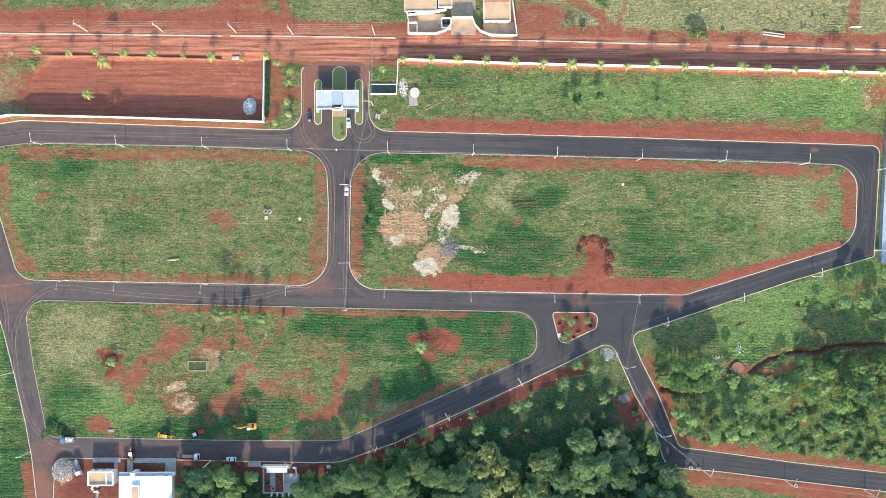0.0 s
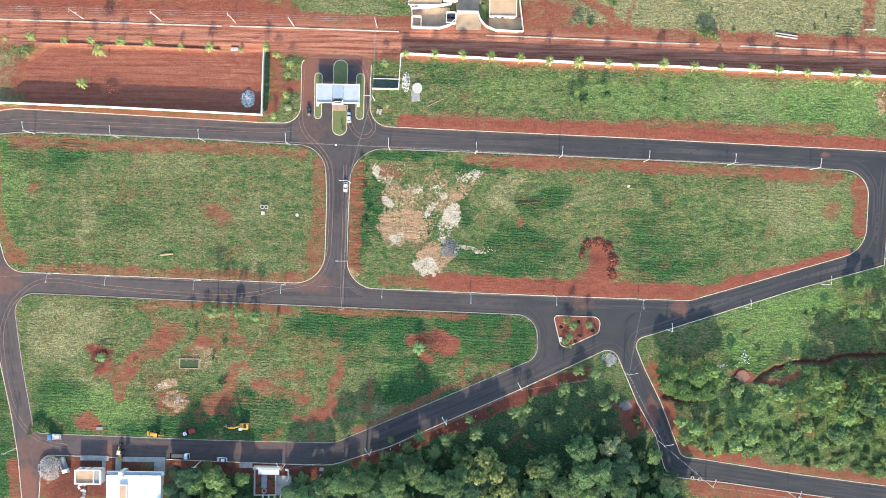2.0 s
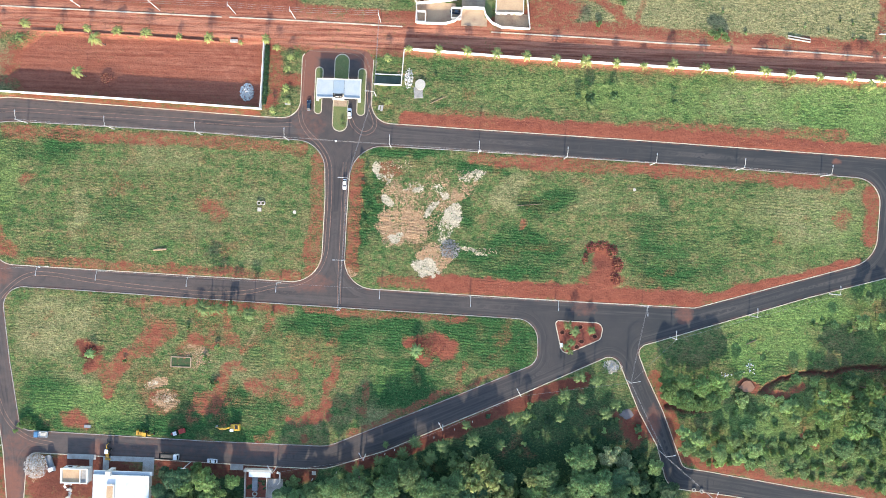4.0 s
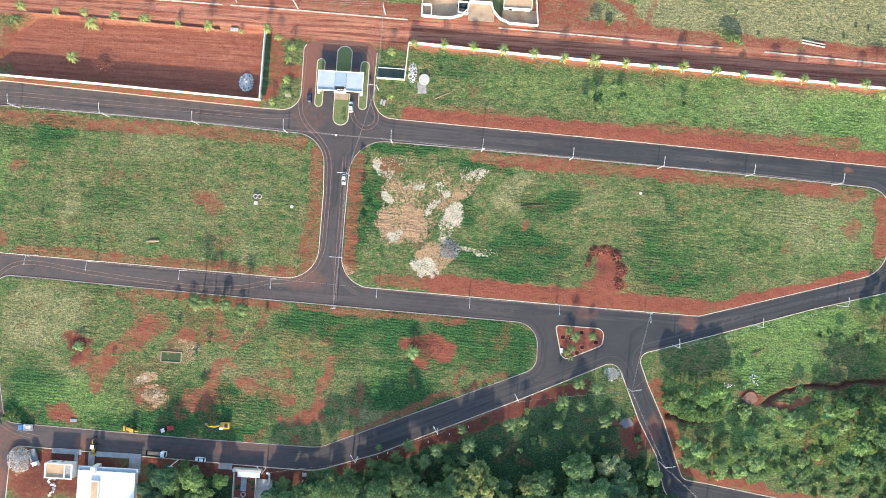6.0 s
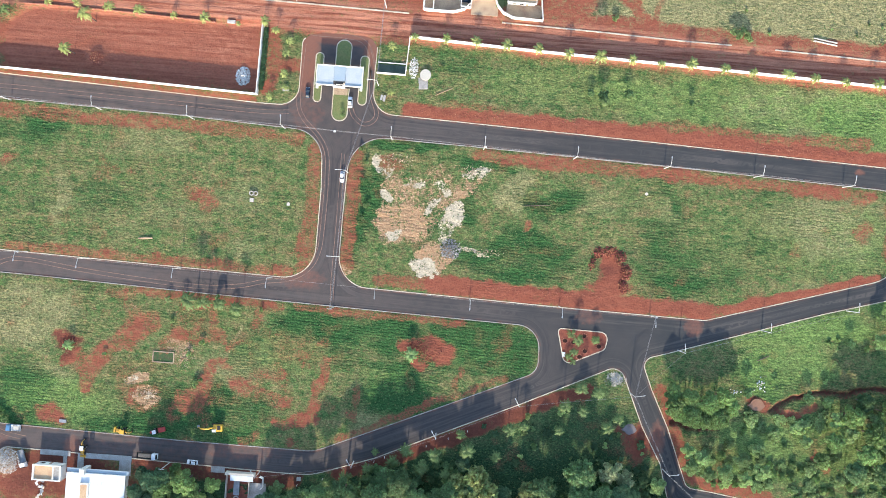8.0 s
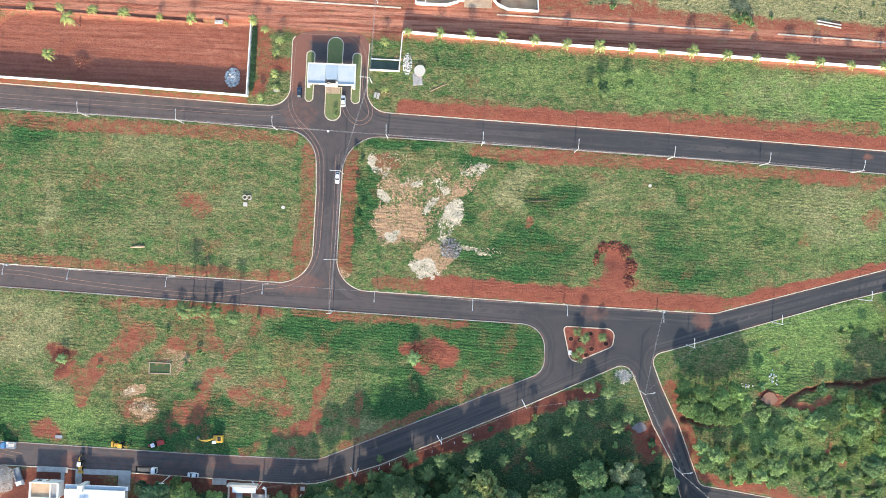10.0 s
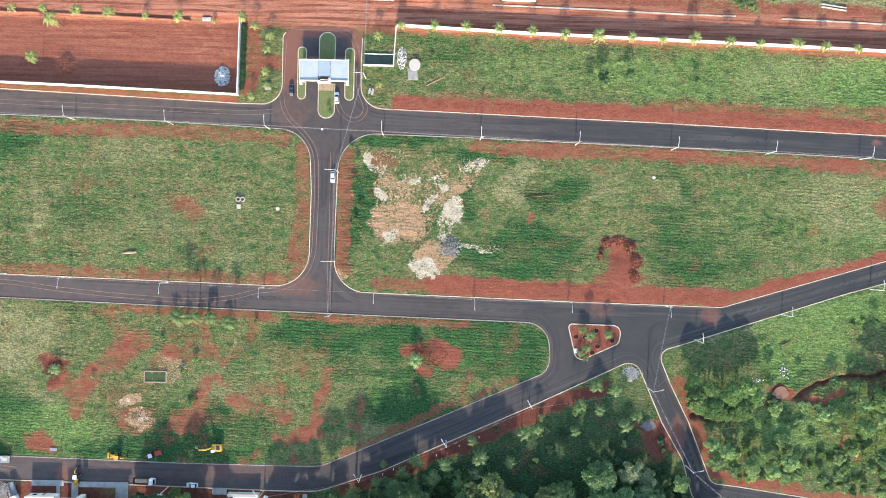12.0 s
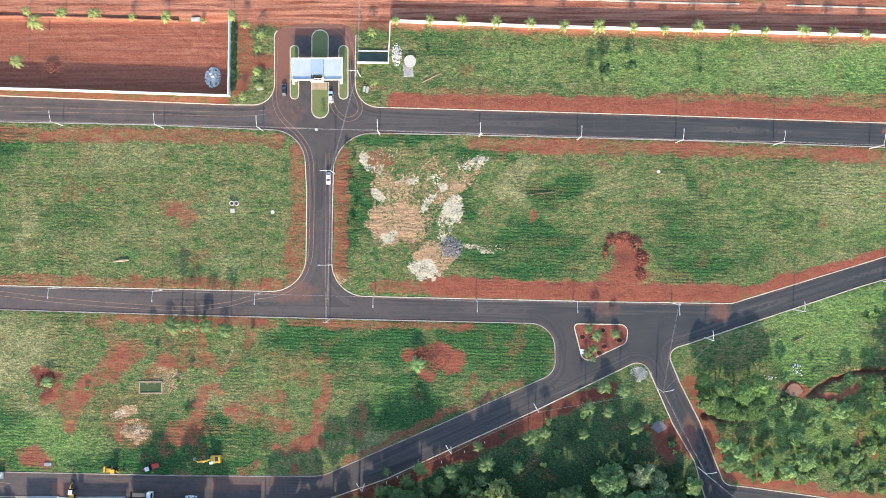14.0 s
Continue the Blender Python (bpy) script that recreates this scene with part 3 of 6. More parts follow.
SOIL_BLOBS_LOTS = ([(-170.4, 24.2, 5, 2.5, 0.66), (-94.6, 14.1, 5, 5, 0.55), (64.5, -8.5, 7, 11, 1.3), (64.1, 1.1, 6, 4, 1.3), (31.7, 10.9, 2.5, 3, 0.7), (161.6, 17.4, 6, 4, 0.7), (58.3, 28.1, 7, 3, 0.5), (-22.3, 31.7, 6, 2.5, 0.8), (-177.7, -5.9, 4, 3, 0.85), (6.7, 54.4, 20, 2, 0.5), (90.9, 53.9, 14, 2.5, 0.5), (-141.8, -44.6, 4.5, 3.5, 1.2), (-139.4, -50.6, 6, 2.5, 1.1)])
SOIL_BLOBS_SOUTH = ([(-8.3, -36.9, 6, 5, 1.2), (-1.1, -38.2, 6, 4, 1.2), (-4.7, -44.9, 4, 2.5, 1.1), (10.9, -47.9, 2, 7, 0.6), (-111.8, -66.4, 6, 4, 0.5), (-54.2, -78.2, 4, 1.6, 0.8), (123.9, -50.9, 4.5, 4, 1.2), (151.4, -70.3, 1.5, 4, 0.8), (84.1, -66.3, 4.5, 6, 1.2), (79.0, -69.0, 6, 7, 1.4), (-140.9, -97.4, 28, 12, 1.5)])
SAND_BLOBS = [(-16.6, 9.8, 13, 9, 1.0), (5, 20.5, 4, 4, 0.75), (-4, -2, 9, 6, 0.9), (-10, 17, 18, 12, 0.56), (2, 25, 14, 8, 0.50), (-20, 23, 9, 8, 0.55), (-20.1, 2.8, 7, 4, 0.62), (-161, -93, 5.5, 5.5, 0.7), (-98.5, -48.0, 5.5, 5, 0.62), (-113.8, -59.2, 4.5, 3, 0.75), (-110.5, -66.5, 6, 3.5, 0.72),
              (-16.8, 69, 1.6, 3.5, 0.62), (182.4, 60.6, 3, 5, 0.62), (-37, -9.1, 2, 3, 0.6), (-121.3, -31.5, 4, 3, 0.5), (9.4, 99, 4, 9, 0.5), (-0.3, 94.7, 12, 3.5, 0.45)]
CHALK_BLOBS = [(69.0, -45.0, 3.6, 2.4, 0.8), (4.3, 13, 4.0, 5, 1.0), (-2.6, 23, 2.6, 5, 0.8), (-22.8, 19, 3.2, 2.6, 0.85), (-7.4, -8, 6, 4, 1.0), (-19.7, 4.2, 4, 2.6, 0.85), (-27.5, 32.6, 2.4, 2.4, 1.0), (9.7, 30.6, 6, 3, 0.72), (-5.8, 16, 2.6, 2.4, 0.8), (-12, 25, 5, 3, 0.5), (12.8, -0.4, 8, 1.3, 0.6),
               (-24.5, 29, 4, 2, 0.6), (1, 6, 4, 4, 0.6), (-110.0, -65.0, 3, 1.4, 0.6), (-116, -58.8, 2.5, 1.2, 0.6)]
# damp dug earth, plus house yards darkened to stand for tree shade
DAMP_SHADE_BLOBS = [(-138, -97.5, 24, 11, 0.85), (-78, -96, 24, 9, 0.9), (79, -69, 7, 8, 0.55), (-6.5, -38.5, 6, 4.5, 0.7), (-141, -46.5, 6, 5, 0.9), (-22.5, 78.5, 4, 2, 0.6), (-60, -93, 14, 5, 0.8), (70.5, -4, 4, 7, 0.4)]
# fresh growth; the eastern ellipses also put haze into the grass colour
FRESH_HAZE_BLOBS = [(136, -24, 22, 9, 1.0), (128, -38, 12, 9, 1.1), (152, -19, 16, 7, 1.0), (146, -36, 12, 8, 0.9), (176, -9, 16, 8, 0.9), (-196, -60, 10, 50, 1.1), (100, 63, 70, 10, 0.75), (160, 62, 34, 12, 1.1), (196, 70, 30, 14, 1.0), (160, 14, 20, 14, 0.6), (186, -30, 18, 14, 0.8), (40, 66, 40, 8, 0.55), (130, 12, 40, 16, 0.4), (-20, -52, 12, 7, 0.5), (10, -40, 18, 6, 0.4), (-145, -68, 24, 10, 0.9), (-182, 20, 8, 26, 0.7), (-60, -45, 20, 8, 0.45), (112, -74, 18, 6, 0.8), (140, -76, 24, 7, 0.7), (170, -70, 22, 16, 0.8), (130, -66, 24, 9, 0.9), (150, -58, 14, 8, 0.7), (-182, 28, 6, 14, 0.5)]
# lush growth; several ellipses paint long tree shadows as dark grass
LUSH_SHADE_BLOBS = [(-28, 18, 4, 15, 1.2), (-3, 11, 4, 4, 0.7), (9, 17, 3.5, 11, 1.0), (12, 34, 16, 2.6, 1.0), (-18, 37.5, 16, 2.2, 1.1), (34, 3, 22, 6, 0.9), (44, 22, 14, 5, 0.9), (-90, -75, 26, 6, 0.9), (132, -47, 12, 4, 0.5), (-120, -76, 16, 4, 0.6), (-176, 36, 8, 6, 0.8)] + ([(-157.1, 34.9, 12, 8, 0.8), (-135.5, 10.7, 10, 8, 0.5), (95.4, 4.5, 22, 18, 0.7), (40.2, 21.7, 12, 6, 0.65), (117.1, 11.6, 14, 8, 0.6), (-25.1, -34.4, 38, 9, 1.15), (18.2, -35.9, 24, 13, 1.2), (-10.8, -54.9, 14, 12, 1.2), (-15.5, -42.9, 30, 6, 0.6), (-157.6, -68.5, 14, 18, 0.9)] + [(-87.8, -71.3, 30, 12, 0.9), (-10.8, -52.5, 14, 10, 0.9), (28, -4.7, 26, 8, 0.65), (-34.4, 10.1, 4, 24, 0.7), (-5.2, 75, 16, 6, 0.5), (153.5, 59.5, 12, 7, 0.7), (-73.2, -37.7, 10, 10, 0.5), (123.9, -41.3, 16, 10, 0.4), (-184.1, -92.4, 12, 20, 0.8), (-187.6, -61.1, 8, 40, 0.7), (87.8, 11.8, 4.5, 26, 0.75)])
# dry grass; the first three ellipses also lighten the east for haze
DRY_HAZE_BLOBS = [(150, 62, 60, 12, 0.75), (155, 20, 28, 14, 0.7), (190, 64, 40, 16, 0.8), (-190, -30, 8, 40, 0.6), (-158, -36, 20, 14, 0.95), (-150, -60, 12, 10, 0.7)] + ([(-116.2, 15.4, 40, 26, 0.45), (-148.8, 10.8, 4, 24, 0.75), (-167.1, -42, 10, 16, 0.6), (71.5, 21.5, 26, 10, 0.45), (138.8, 21.1, 24, 10, 0.55), (-80.2, 5.6, 20, 18, 0.5), (124.9, 95.8, 110, 20, 1.5), (190, 100, 60, 18, 1.5), (-38.7, 101.7, 26, 9, 0.75), (-108.6, 103.3, 40, 5, 0.9), (25.8, 24.2, 5, 12, 0.8), (-187, 67.6, 10, 14, 1.2), (-75.7, -47.3, 18, 14, 0.4), (136.2, -5.3, 16, 8, 0.5), (76.6, 64.8, 80, 10, 0.35), (-108.6, 92.5, 40, 3, 0.0), (-25.3, -69.3, 8, 12, 0.6), (143.2, -34.2, 20, 12, 0.35)])


def axis(lo, hi, cell, far):
    inner = np.arange(lo, hi + 1e-6, cell)
    reach = np.geomspace(cell * 2, far, 26)
    return np.concatenate([lo - reach[::-1], inner, hi + reach])


def road_depth(x, y):
    """Metres inside the asphalt: above 0 on it, below 0 off it."""
    d = np.where(within(x, y, ROAD_RING), 1, -1) * to_line(x, y, ROAD_RING, True)
    for lot in LOTS:
        d = np.minimum(d, np.where(within(x, y, lot), -1, 1) * to_line(x, y, lot, True))
    return d


def soft_ring(x, y, ring, soft):
    return step(-soft, soft, np.where(within(x, y, ring), 1, -1) * to_line(x, y, ring, True))


# one sheet of ground, fine in the estate and coarse out to the horizon
gx, gy = axis(-212, 212, 0.65, 2600), axis(-130, 128, 0.65, 2600)
X, Y = np.meshgrid(gx, gy)
depth = road_depth(X, Y)
wobble = fbm(X, Y, 9, 3)
XW, YW = X + (fbm(X, Y, 9, 11) - 0.5) * 13, Y + (fbm(X, Y, 9, 17) - 0.5) * 11
XS, YS = X + (fbm(X, Y, 5, 21) - 0.5) * 3.5, Y + (fbm(X, Y, 5, 27) - 0.5) * 3.5
creek = to_line(XS, YS, [(131.1, -52.2), (135.9, -48.6), (145.5, -45), (157.5, -44.9), (169.6, -42.1), (186.4, -41.2), (220.1, -39.5)])
creek2 = to_line(XS, YS, [(93, -59.9), (99.8, -61.4), (109.4, -60.9)])
creek_line = np.minimum(creek, creek2)
soil = strips(XS, YS, SOIL_STRIPS) * (0.70 + 0.6 * fbm(X, Y, 7, 55))
soil = np.maximum(soil, 1.1 * strips(XS, YS, [(1, 7.0, DIRT_ROAD)]))
soil = np.maximum(soil, strips(X + (XW - X) * 0.8, Y + (YW - Y) * 0.8, STRIPS_SOUTH) * (0.14 + 1.05 * fbm(X, Y * 1.3, 4.5, 59)))
for blobs in (SOIL_BLOBS_NORTH, SOIL_BLOBS_LOTS, SOIL_BLOBS_SOUTH):
    soil = np.maximum(soil, spots(XW, YW, blobs) * (0.48 + 0.85 * fbm(X, Y * 1.4, 4.5, 57)))
plot = soft_ring(XS, YS, PLOT, 2.5)
soil = np.maximum(soil, plot * 1.3)
soil += (fbm(X, Y, 14, 5) - 0.5) * 0.45 + 0.30 * step(0.56, 0.72, fbm(X, Y, 6, 58)) * (np.abs(Y) < 90)
south_lot = within(X, Y, LOT_SOUTH)
soil += np.where(south_lot, 0.02 + 0.30 * step(0.50, 0.72, fbm(X, Y, 10, 9)) * step(-20, -60, X), 0)
chalk = spots(XS + (XW - X) * 0.6, YS + (YW - Y) * 0.6, CHALK_BLOBS) * (0.28 + 1.25 * fbm(X, Y, 3.5, 63))
sand = np.maximum(spots(XW, YW, SAND_BLOBS) * (0.38 + 1.0 * fbm(X, Y, 4.5, 67)), chalk * 0.8)
fresh_haze = spots(XW, YW, FRESH_HAZE_BLOBS)
lush_shade = spots(XW, YW, LUSH_SHADE_BLOBS) * (0.35 + 1.3 * fbm(X * 0.7, Y, 6, 33)) + (fbm(X * 0.6, Y, 13, 31) - 0.5) * 1.5
dry_haze = spots(XW, YW, DRY_HAZE_BLOBS) + (fbm(X * 0.5, Y, 16, 41) - 0.5) * 1.3
dry_haze = np.maximum(dry_haze, 1.1 * strips(XS, YS, [(1, 0.55, [(-75.6, -35.3), (-81.7, -49.7), (-92.6, -64.1), (-99.4, -77.3)])]))
lane = np.maximum(strips(X, Y, [(1.0, 6.5, DIRT_ROAD)]), 0.30 * plot)
lane = np.maximum(lane, strips(XS, YS, [
    (0.7, 0.9, [(-95.8, 78.9), (-89.6, 74.3), (-79.6, 73.0)]),
    (0.6, 0.8, [(-111.3, 71.2), (-95.8, 69.6), (-85.0, 73.8), (-81.1, 79.2)]),
    (0.6, 0.8, [(-102.0, 81.6), (-92.7, 72.3), (-89.6, 66.8)]),
    (0.5, 1.0, [(-128.4, 74.6), (-114.4, 73.3), (-98.9, 76.1)]),
    (0.5, 0.8, [(-148.5, 76.1), (-131.5, 78.0), (-117.5, 77.4)]),
    (0.6, 0.7, [(-89.6, 82.3), (-85.0, 76.1), (-80.3, 68.4)]),
]))
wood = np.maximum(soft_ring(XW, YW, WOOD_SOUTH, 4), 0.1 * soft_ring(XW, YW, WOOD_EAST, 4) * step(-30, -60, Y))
# the glade is tinted with it to paint in the trees' shade
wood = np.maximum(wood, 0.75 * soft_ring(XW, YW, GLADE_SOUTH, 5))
soil = np.maximum(soil, 0.9 * np.exp(-(creek_line / 1.5) ** 2) * (0.5 + fbm(X, Y, 3, 65)))
# the strip puts the shade along the wood's edge into the soil
damp_shade = np.maximum(spots(XW, YW, DAMP_SHADE_BLOBS), 0.7 * strips(XS, YS, [(1, 2.6, [(-35, -88.9), (3.5, -74.2), (34.9, -60), (59, -50.5)])]))
damp_shade = np.maximum(damp_shade, 0.8 * np.exp(-(creek_line / 1.5) ** 2))
far_field = step(215, 400, np.hypot(X, Y * 1.5))
soil = soil * (1 - far_field) + far_field * 0.5 * step(0.6, 0.7, fbm(X, Y, 120, 51))

PIT = (64.1, -0.1)
z = (fbm(X, Y, 5, 61) - 0.5) * 0.25 + (value_noise(X, Y, 1.3, 71) - 0.5) * 0.26
z += step(0.0, 0.8, lush_shade) * 0.30 * (value_noise(X * 0.22, Y, 1.15, 75) - 0.5) + 0.10 * (value_noise(X * 0.15, Y, 1.4, 77) - 0.5)
z *= np.where(soil > 0.8, 0.55, 1.0)
z += 0.13 - 1.2 * soft_ring(X, Y, PLOT, 1.6)
z += 0.8 * np.exp(-((X - PIT[0] - 8) ** 2 / 9 + (Y - PIT[1] + 3) ** 2 / 60)) * (0.4 + fbm(X, Y, 2, 81)) - 0.9 * np.exp(-((X - PIT[0]) ** 2 / 26 + (Y - PIT[1]) ** 2 / 22))
for (cx, cy, r, h) in [(-141.8, -45, 2.5, -0.6), (-3, -38.2, 3, 0.5), (-138.9, 64.2, 4, 1.2), (-161.3, -93, 4, 1.0), (123.9, -50.4, 3, -0.6)]:
    z += h * np.exp(-((X - cx) ** 2 + (Y - cy) ** 2) / (r * r)) * (0.5 + fbm(X, Y, 2, 83))
z -= 1.3 * np.exp(-(np.minimum(creek, creek2) / 0.9) ** 2)
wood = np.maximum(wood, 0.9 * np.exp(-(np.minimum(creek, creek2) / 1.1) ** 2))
ruts = strips(X, Y, [(1, 0.35, [(a, b + k) for a, b in DIRT_ROAD]) for k in (-4.2, -2.4, 0.3, 2.1)])
z -= 0.10 * ruts
near = step(0.2, 1.6, -depth)
z = np.where(depth > -0.2, -0.12, z * near + (1 - near) * 0.07)
z *= 1 - step(300, 500, np.hypot(X, Y))

ny, nx = X.shape
index = np.arange(nx * ny).reshape(ny, nx)
quads = np.stack([index[:-1, :-1], index[:-1, 1:], index[1:, 1:], index[1:, :-1]], -1).reshape(-1, 4)
me = bpy.data.meshes.new("ground")
me.vertices.add(nx * ny)
me.vertices.foreach_set("co", np.stack([X, Y, z], -1).astype(np.float32).ravel())
me.loops.add(quads.size)
me.loops.foreach_set("vertex_index", quads.ravel().astype(np.int32))
me.polygons.add(len(quads))
me.polygons.foreach_set("loop_start", np.arange(0, quads.size, 4, dtype=np.int32))
me.update(calc_edges=True)
me.polygons.foreach_set("use_smooth", np.ones(len(quads), bool))
for name, values in (("soil", soil), ("sand", sand), ("lush_shade", lush_shade), ("dry_haze", dry_haze), ("wood", wood), ("lane", lane), ("chalk", chalk), ("fresh_haze", fresh_haze), ("damp_shade", damp_shade)):
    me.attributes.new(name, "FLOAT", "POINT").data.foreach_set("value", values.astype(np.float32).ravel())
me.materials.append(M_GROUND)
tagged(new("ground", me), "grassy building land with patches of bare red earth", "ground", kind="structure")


def ground_z(x, y):
    """The height of the ground at one place."""
    i, j = np.searchsorted(gx, x) - 1, np.searchsorted(gy, y) - 1
    return float(z[j, i])


# ---------------------------------------------------------------- roads and kerbs
bm = bmesh.new()
for ring in [ROAD_RING] + LOTS:
    vs = [bm.verts.new((x, y, 0)) for x, y in ring]
    for a, b in zip(vs, vs[1:] + vs[:1]):
        bm.edges.new((a, b))
bmesh.ops.triangle_fill(bm, use_beauty=True, use_dissolve=False, edges=bm.edges[:], normal=(0, 0, 1))
for _ in range(9):
    long = [e for e in bm.edges if e.calc_length() > 2.6]
    if not long:
        break
    bmesh.ops.subdivide_edges(bm, edges=long, cuts=1)
    bmesh.ops.triangulate(bm, faces=bm.faces[:])
for f in bm.faces:
    if f.normal.z < 0:
        f.normal_flip()
me = bpy.data.meshes.new("road")
bm.to_mesh(me)
bm.free()
co = np.zeros(len(me.vertices) * 3)
me.vertices.foreach_get("co", co)
rx_, ry_ = co[0::3], co[1::3]
dust = spots(rx_, ry_, ([(-57.5, 70.5, 5, 16, 1.0), (-46.1, 80, 18, 4, 1.6), (-32.2, 75.1, 4, 9, 0.9), (-182.6, -15.5, 9, 7, 0.6), (-172.1, -102.1, 6, 12, 0.9), (-169.7, -85.3, 10, 6, 0.5), (98.8, -23.1, 4, 4, 0.7), (87.7, -67.5, 3, 8, 0.8), (-53.8, -15, 10, 5, 0.55), (58, -21.7, 6, 4, 0.5), (-137.2, -85.4, 4, 4, 0.7), (-73.5, -83.4, 20, 4, 0.45), (158.2, 41.4, 2, 1.5, 0.8), (-109.5, -84.4, 30, 5, 0.3), (-55.9, 48.8, 8, 8, 0.4)]))
me.attributes.new("dust", "FLOAT", "POINT").data.foreach_set("value", dust.astype(np.float32))
me.attributes.new("kerbside", "FLOAT", "POINT").data.foreach_set("value", np.maximum(road_depth(rx_, ry_), 0).astype(np.float32))
me.materials.append(M_ASPHALT)
tagged(new("road", me), "dark asphalt estate road with red dust near the gate", "road", kind="structure")


GATE_TOP = (-43.7, 77.6)[1]


def kerb(ring, inward, mat, keep=lambda x, y: True, top=0.15):
    s = Shape()
    runs, run = [], []
    points = []
    for (ax, ay), (bx, by) in zip(ring, ring[1:] + ring[:1]):
        n = max(1, int(math.hypot(bx - ax, by - ay) / 3))
        points += [(ax + (bx - ax) * k / n, ay + (by - ay) * k / n) for k in range(n)]
    for x, y in points + points[:1]:
        if y > GATE_TOP or abs(x) > 205 or not keep(x, y):
            runs, run = runs + [run], []
        else:
            run.append((x, y))
    for run in runs + [run]:
        if len(run) > 1:
            s.ribbon(run, inward * 0.16, 0.32, -0.1, top)
    return tagged(part("kerb", s, mat), "pale concrete kerb along the asphalt road", "kerb", kind="structure")


def turning(ring):
    return 1 if sum(a[0] * b[1] - b[0] * a[1] for a, b in zip(ring, ring[1:] + ring[:1])) > 0 else -1


kerb(ROAD_RING, -turning(ROAD_RING), M_KERB)
for lot in LOTS:
    if lot is LOT_SOUTH:
        kerb(lot, turning(lot), M_KERB_GREY)
    else:
        # north edges turn from the sun: the grey tone paints that in
        kerb(lot, turning(lot), M_KERB, lambda x, y: y < 32)
        kerb(lot, turning(lot), M_KERB_GREY, lambda x, y: y > 29, 0.14)


# ---------------------------------------------------------------- perimeter walls
def white_wall(name, line, height, label):
    thing = empty(name, *line[0])
    thing.matrix_basis = Matrix()
    s = Shape()
    s.ribbon(line, 0, 0.22, -1.6, height)
    part("panel", s, M_WALL, thing)
    cap = Shape()
    cap.ribbon(line, 0, 0.36, height, height + 0.08)
    part("coping", cap, M_WALL, thing)
    shared = None
    for (ax, ay), (bx, by) in zip(line[:-1], line[1:]):
        length = math.hypot(bx - ax, by - ay)
        for k in range(int(length / 4)):
            f = (k * 4 + 2) / length
            if shared is None:
                shared = Shape().box(0, 0, -1.2, 0.32, 0.32, height + 1.16).mesh("pier", M_WALL)
            ob = new("pier", shared)
            ob.parent = thing
            ob.location = (ax + (bx - ax) * f, ay + (by - ay) * f, 0)
    return tagged(thing, label, "wall", kind="structure")


white_wall("wall_west", WALL_WEST, 2.6, "white rendered perimeter wall beside the estate road")
white_wall("wall_west_side", WALL_WEST_SIDE, 2.6, "white rendered wall closing the red earth plot")
white_wall("wall_north", WALL_NORTH, 2.7, "long white perimeter wall along the dirt road")


def low_edge(name, line, wide, height, mat, label, category):
    return tagged(part(name, Shape().ribbon(line, 0, wide, -0.4, height), mat), label, category, kind="structure")


for line in ([(-219.5, 93.6), (-188.1, 93), (-140, 92.2), (-93, 91.4)], [(-89.9, 91.4), (-62.9, 91), (-19.5, 90)], [(16.6, 89), (52.7, 88.1), (86.3, 86.9), (105.6, 86.6)], [(122.4, 86), (148.9, 85.1), (171.7, 84.2)], [(175.8, 84.2), (189.3, 83.6), (235.4, 82.1)]):
    low_edge("kerb", line, 0.5, 0.28, M_KERB, "pale kerb along the red dirt road", "kerb")
for line in ([(-170.1, 83.4), (-152, 83.3), (-128, 82.7), (-93.8, 81.3)], [(-11.2, 82.2), (28.5, 81.2), (88.7, 79.7), (189.2, 76.4)]):
    low_edge("ditch_edge", line, 0.35, 0.45, M_CLOD, "low edge beside the red dirt road", "ditch edge")


# ---------------------------------------------------------------- traffic islands and gatehouse
def island(name, ring, fill, label, height=0.16):
    cx, cy = sum(p[0] for p in ring) / len(ring), sum(p[1] for p in ring) / len(ring)
    local = [(x - cx, y - cy) for x, y in ring]
    thing = empty(name, cx, cy)
    part("kerb_ring", Shape().ribbon(local, turning(local) * 0.18, 0.36, -0.05, height, True), M_KERB, thing)
    part("planting_bed", Shape().prism(local, -0.05, height - 0.03), fill, thing)
    return tagged(thing, label, "traffic island")


M_BED = material("bare_earth", SOIL_RED, 0.95, vary=0.3, size=0.5, second=SOIL_DARK, bump=0.1)
M_HOLE = material("hole_dark", (0.045, 0.018, 0.013), 0.95, vary=0.3, size=0.4)
island("traffic_island", ISLAND, M_BED, "triangular kerbed island of red earth with planting holes")
for ring in ([(-46.6, 78.1, 3.1), (-40.3, 78.1, 3.1), (-40.6, 67.2), (-46.6, 67.3)], [(-46.7, 59.3), (-40.4, 59.3), (-40.5, 46.5, 3.1), (-46.8, 46.5, 3.1)],
             [(-54.3, 72.6, 1.7), (-50.9, 72.6, 1.7), (-51.1, 53.3, 1.7), (-54.4, 53.3, 1.7)], [(-37, 72.5, 1.7), (-33.4, 72.5, 1.7), (-33.5, 53.2, 1.7), (-37.1, 53.2, 1.7)]):
    island("grass_island", rounded(ring), M_TURF, "kerbed grass island beside the gatehouse lanes")
for x, y in [(52.8, -32), (56.7, -29.4), (57.4, -35.2), (62.7, -33), (55.5, -37.5), (49.5, -31.7)]:
    hole = empty("planting_hole", x, y, 0.02)
    for k in range(9):
        a = k * 0.7
        part("clod", Shape().box(math.cos(a) * 1.1, math.sin(a) * 1.0, 0.1, 0.5, 0.45, 0.22, a, 0.6), M_CLOD, hole)
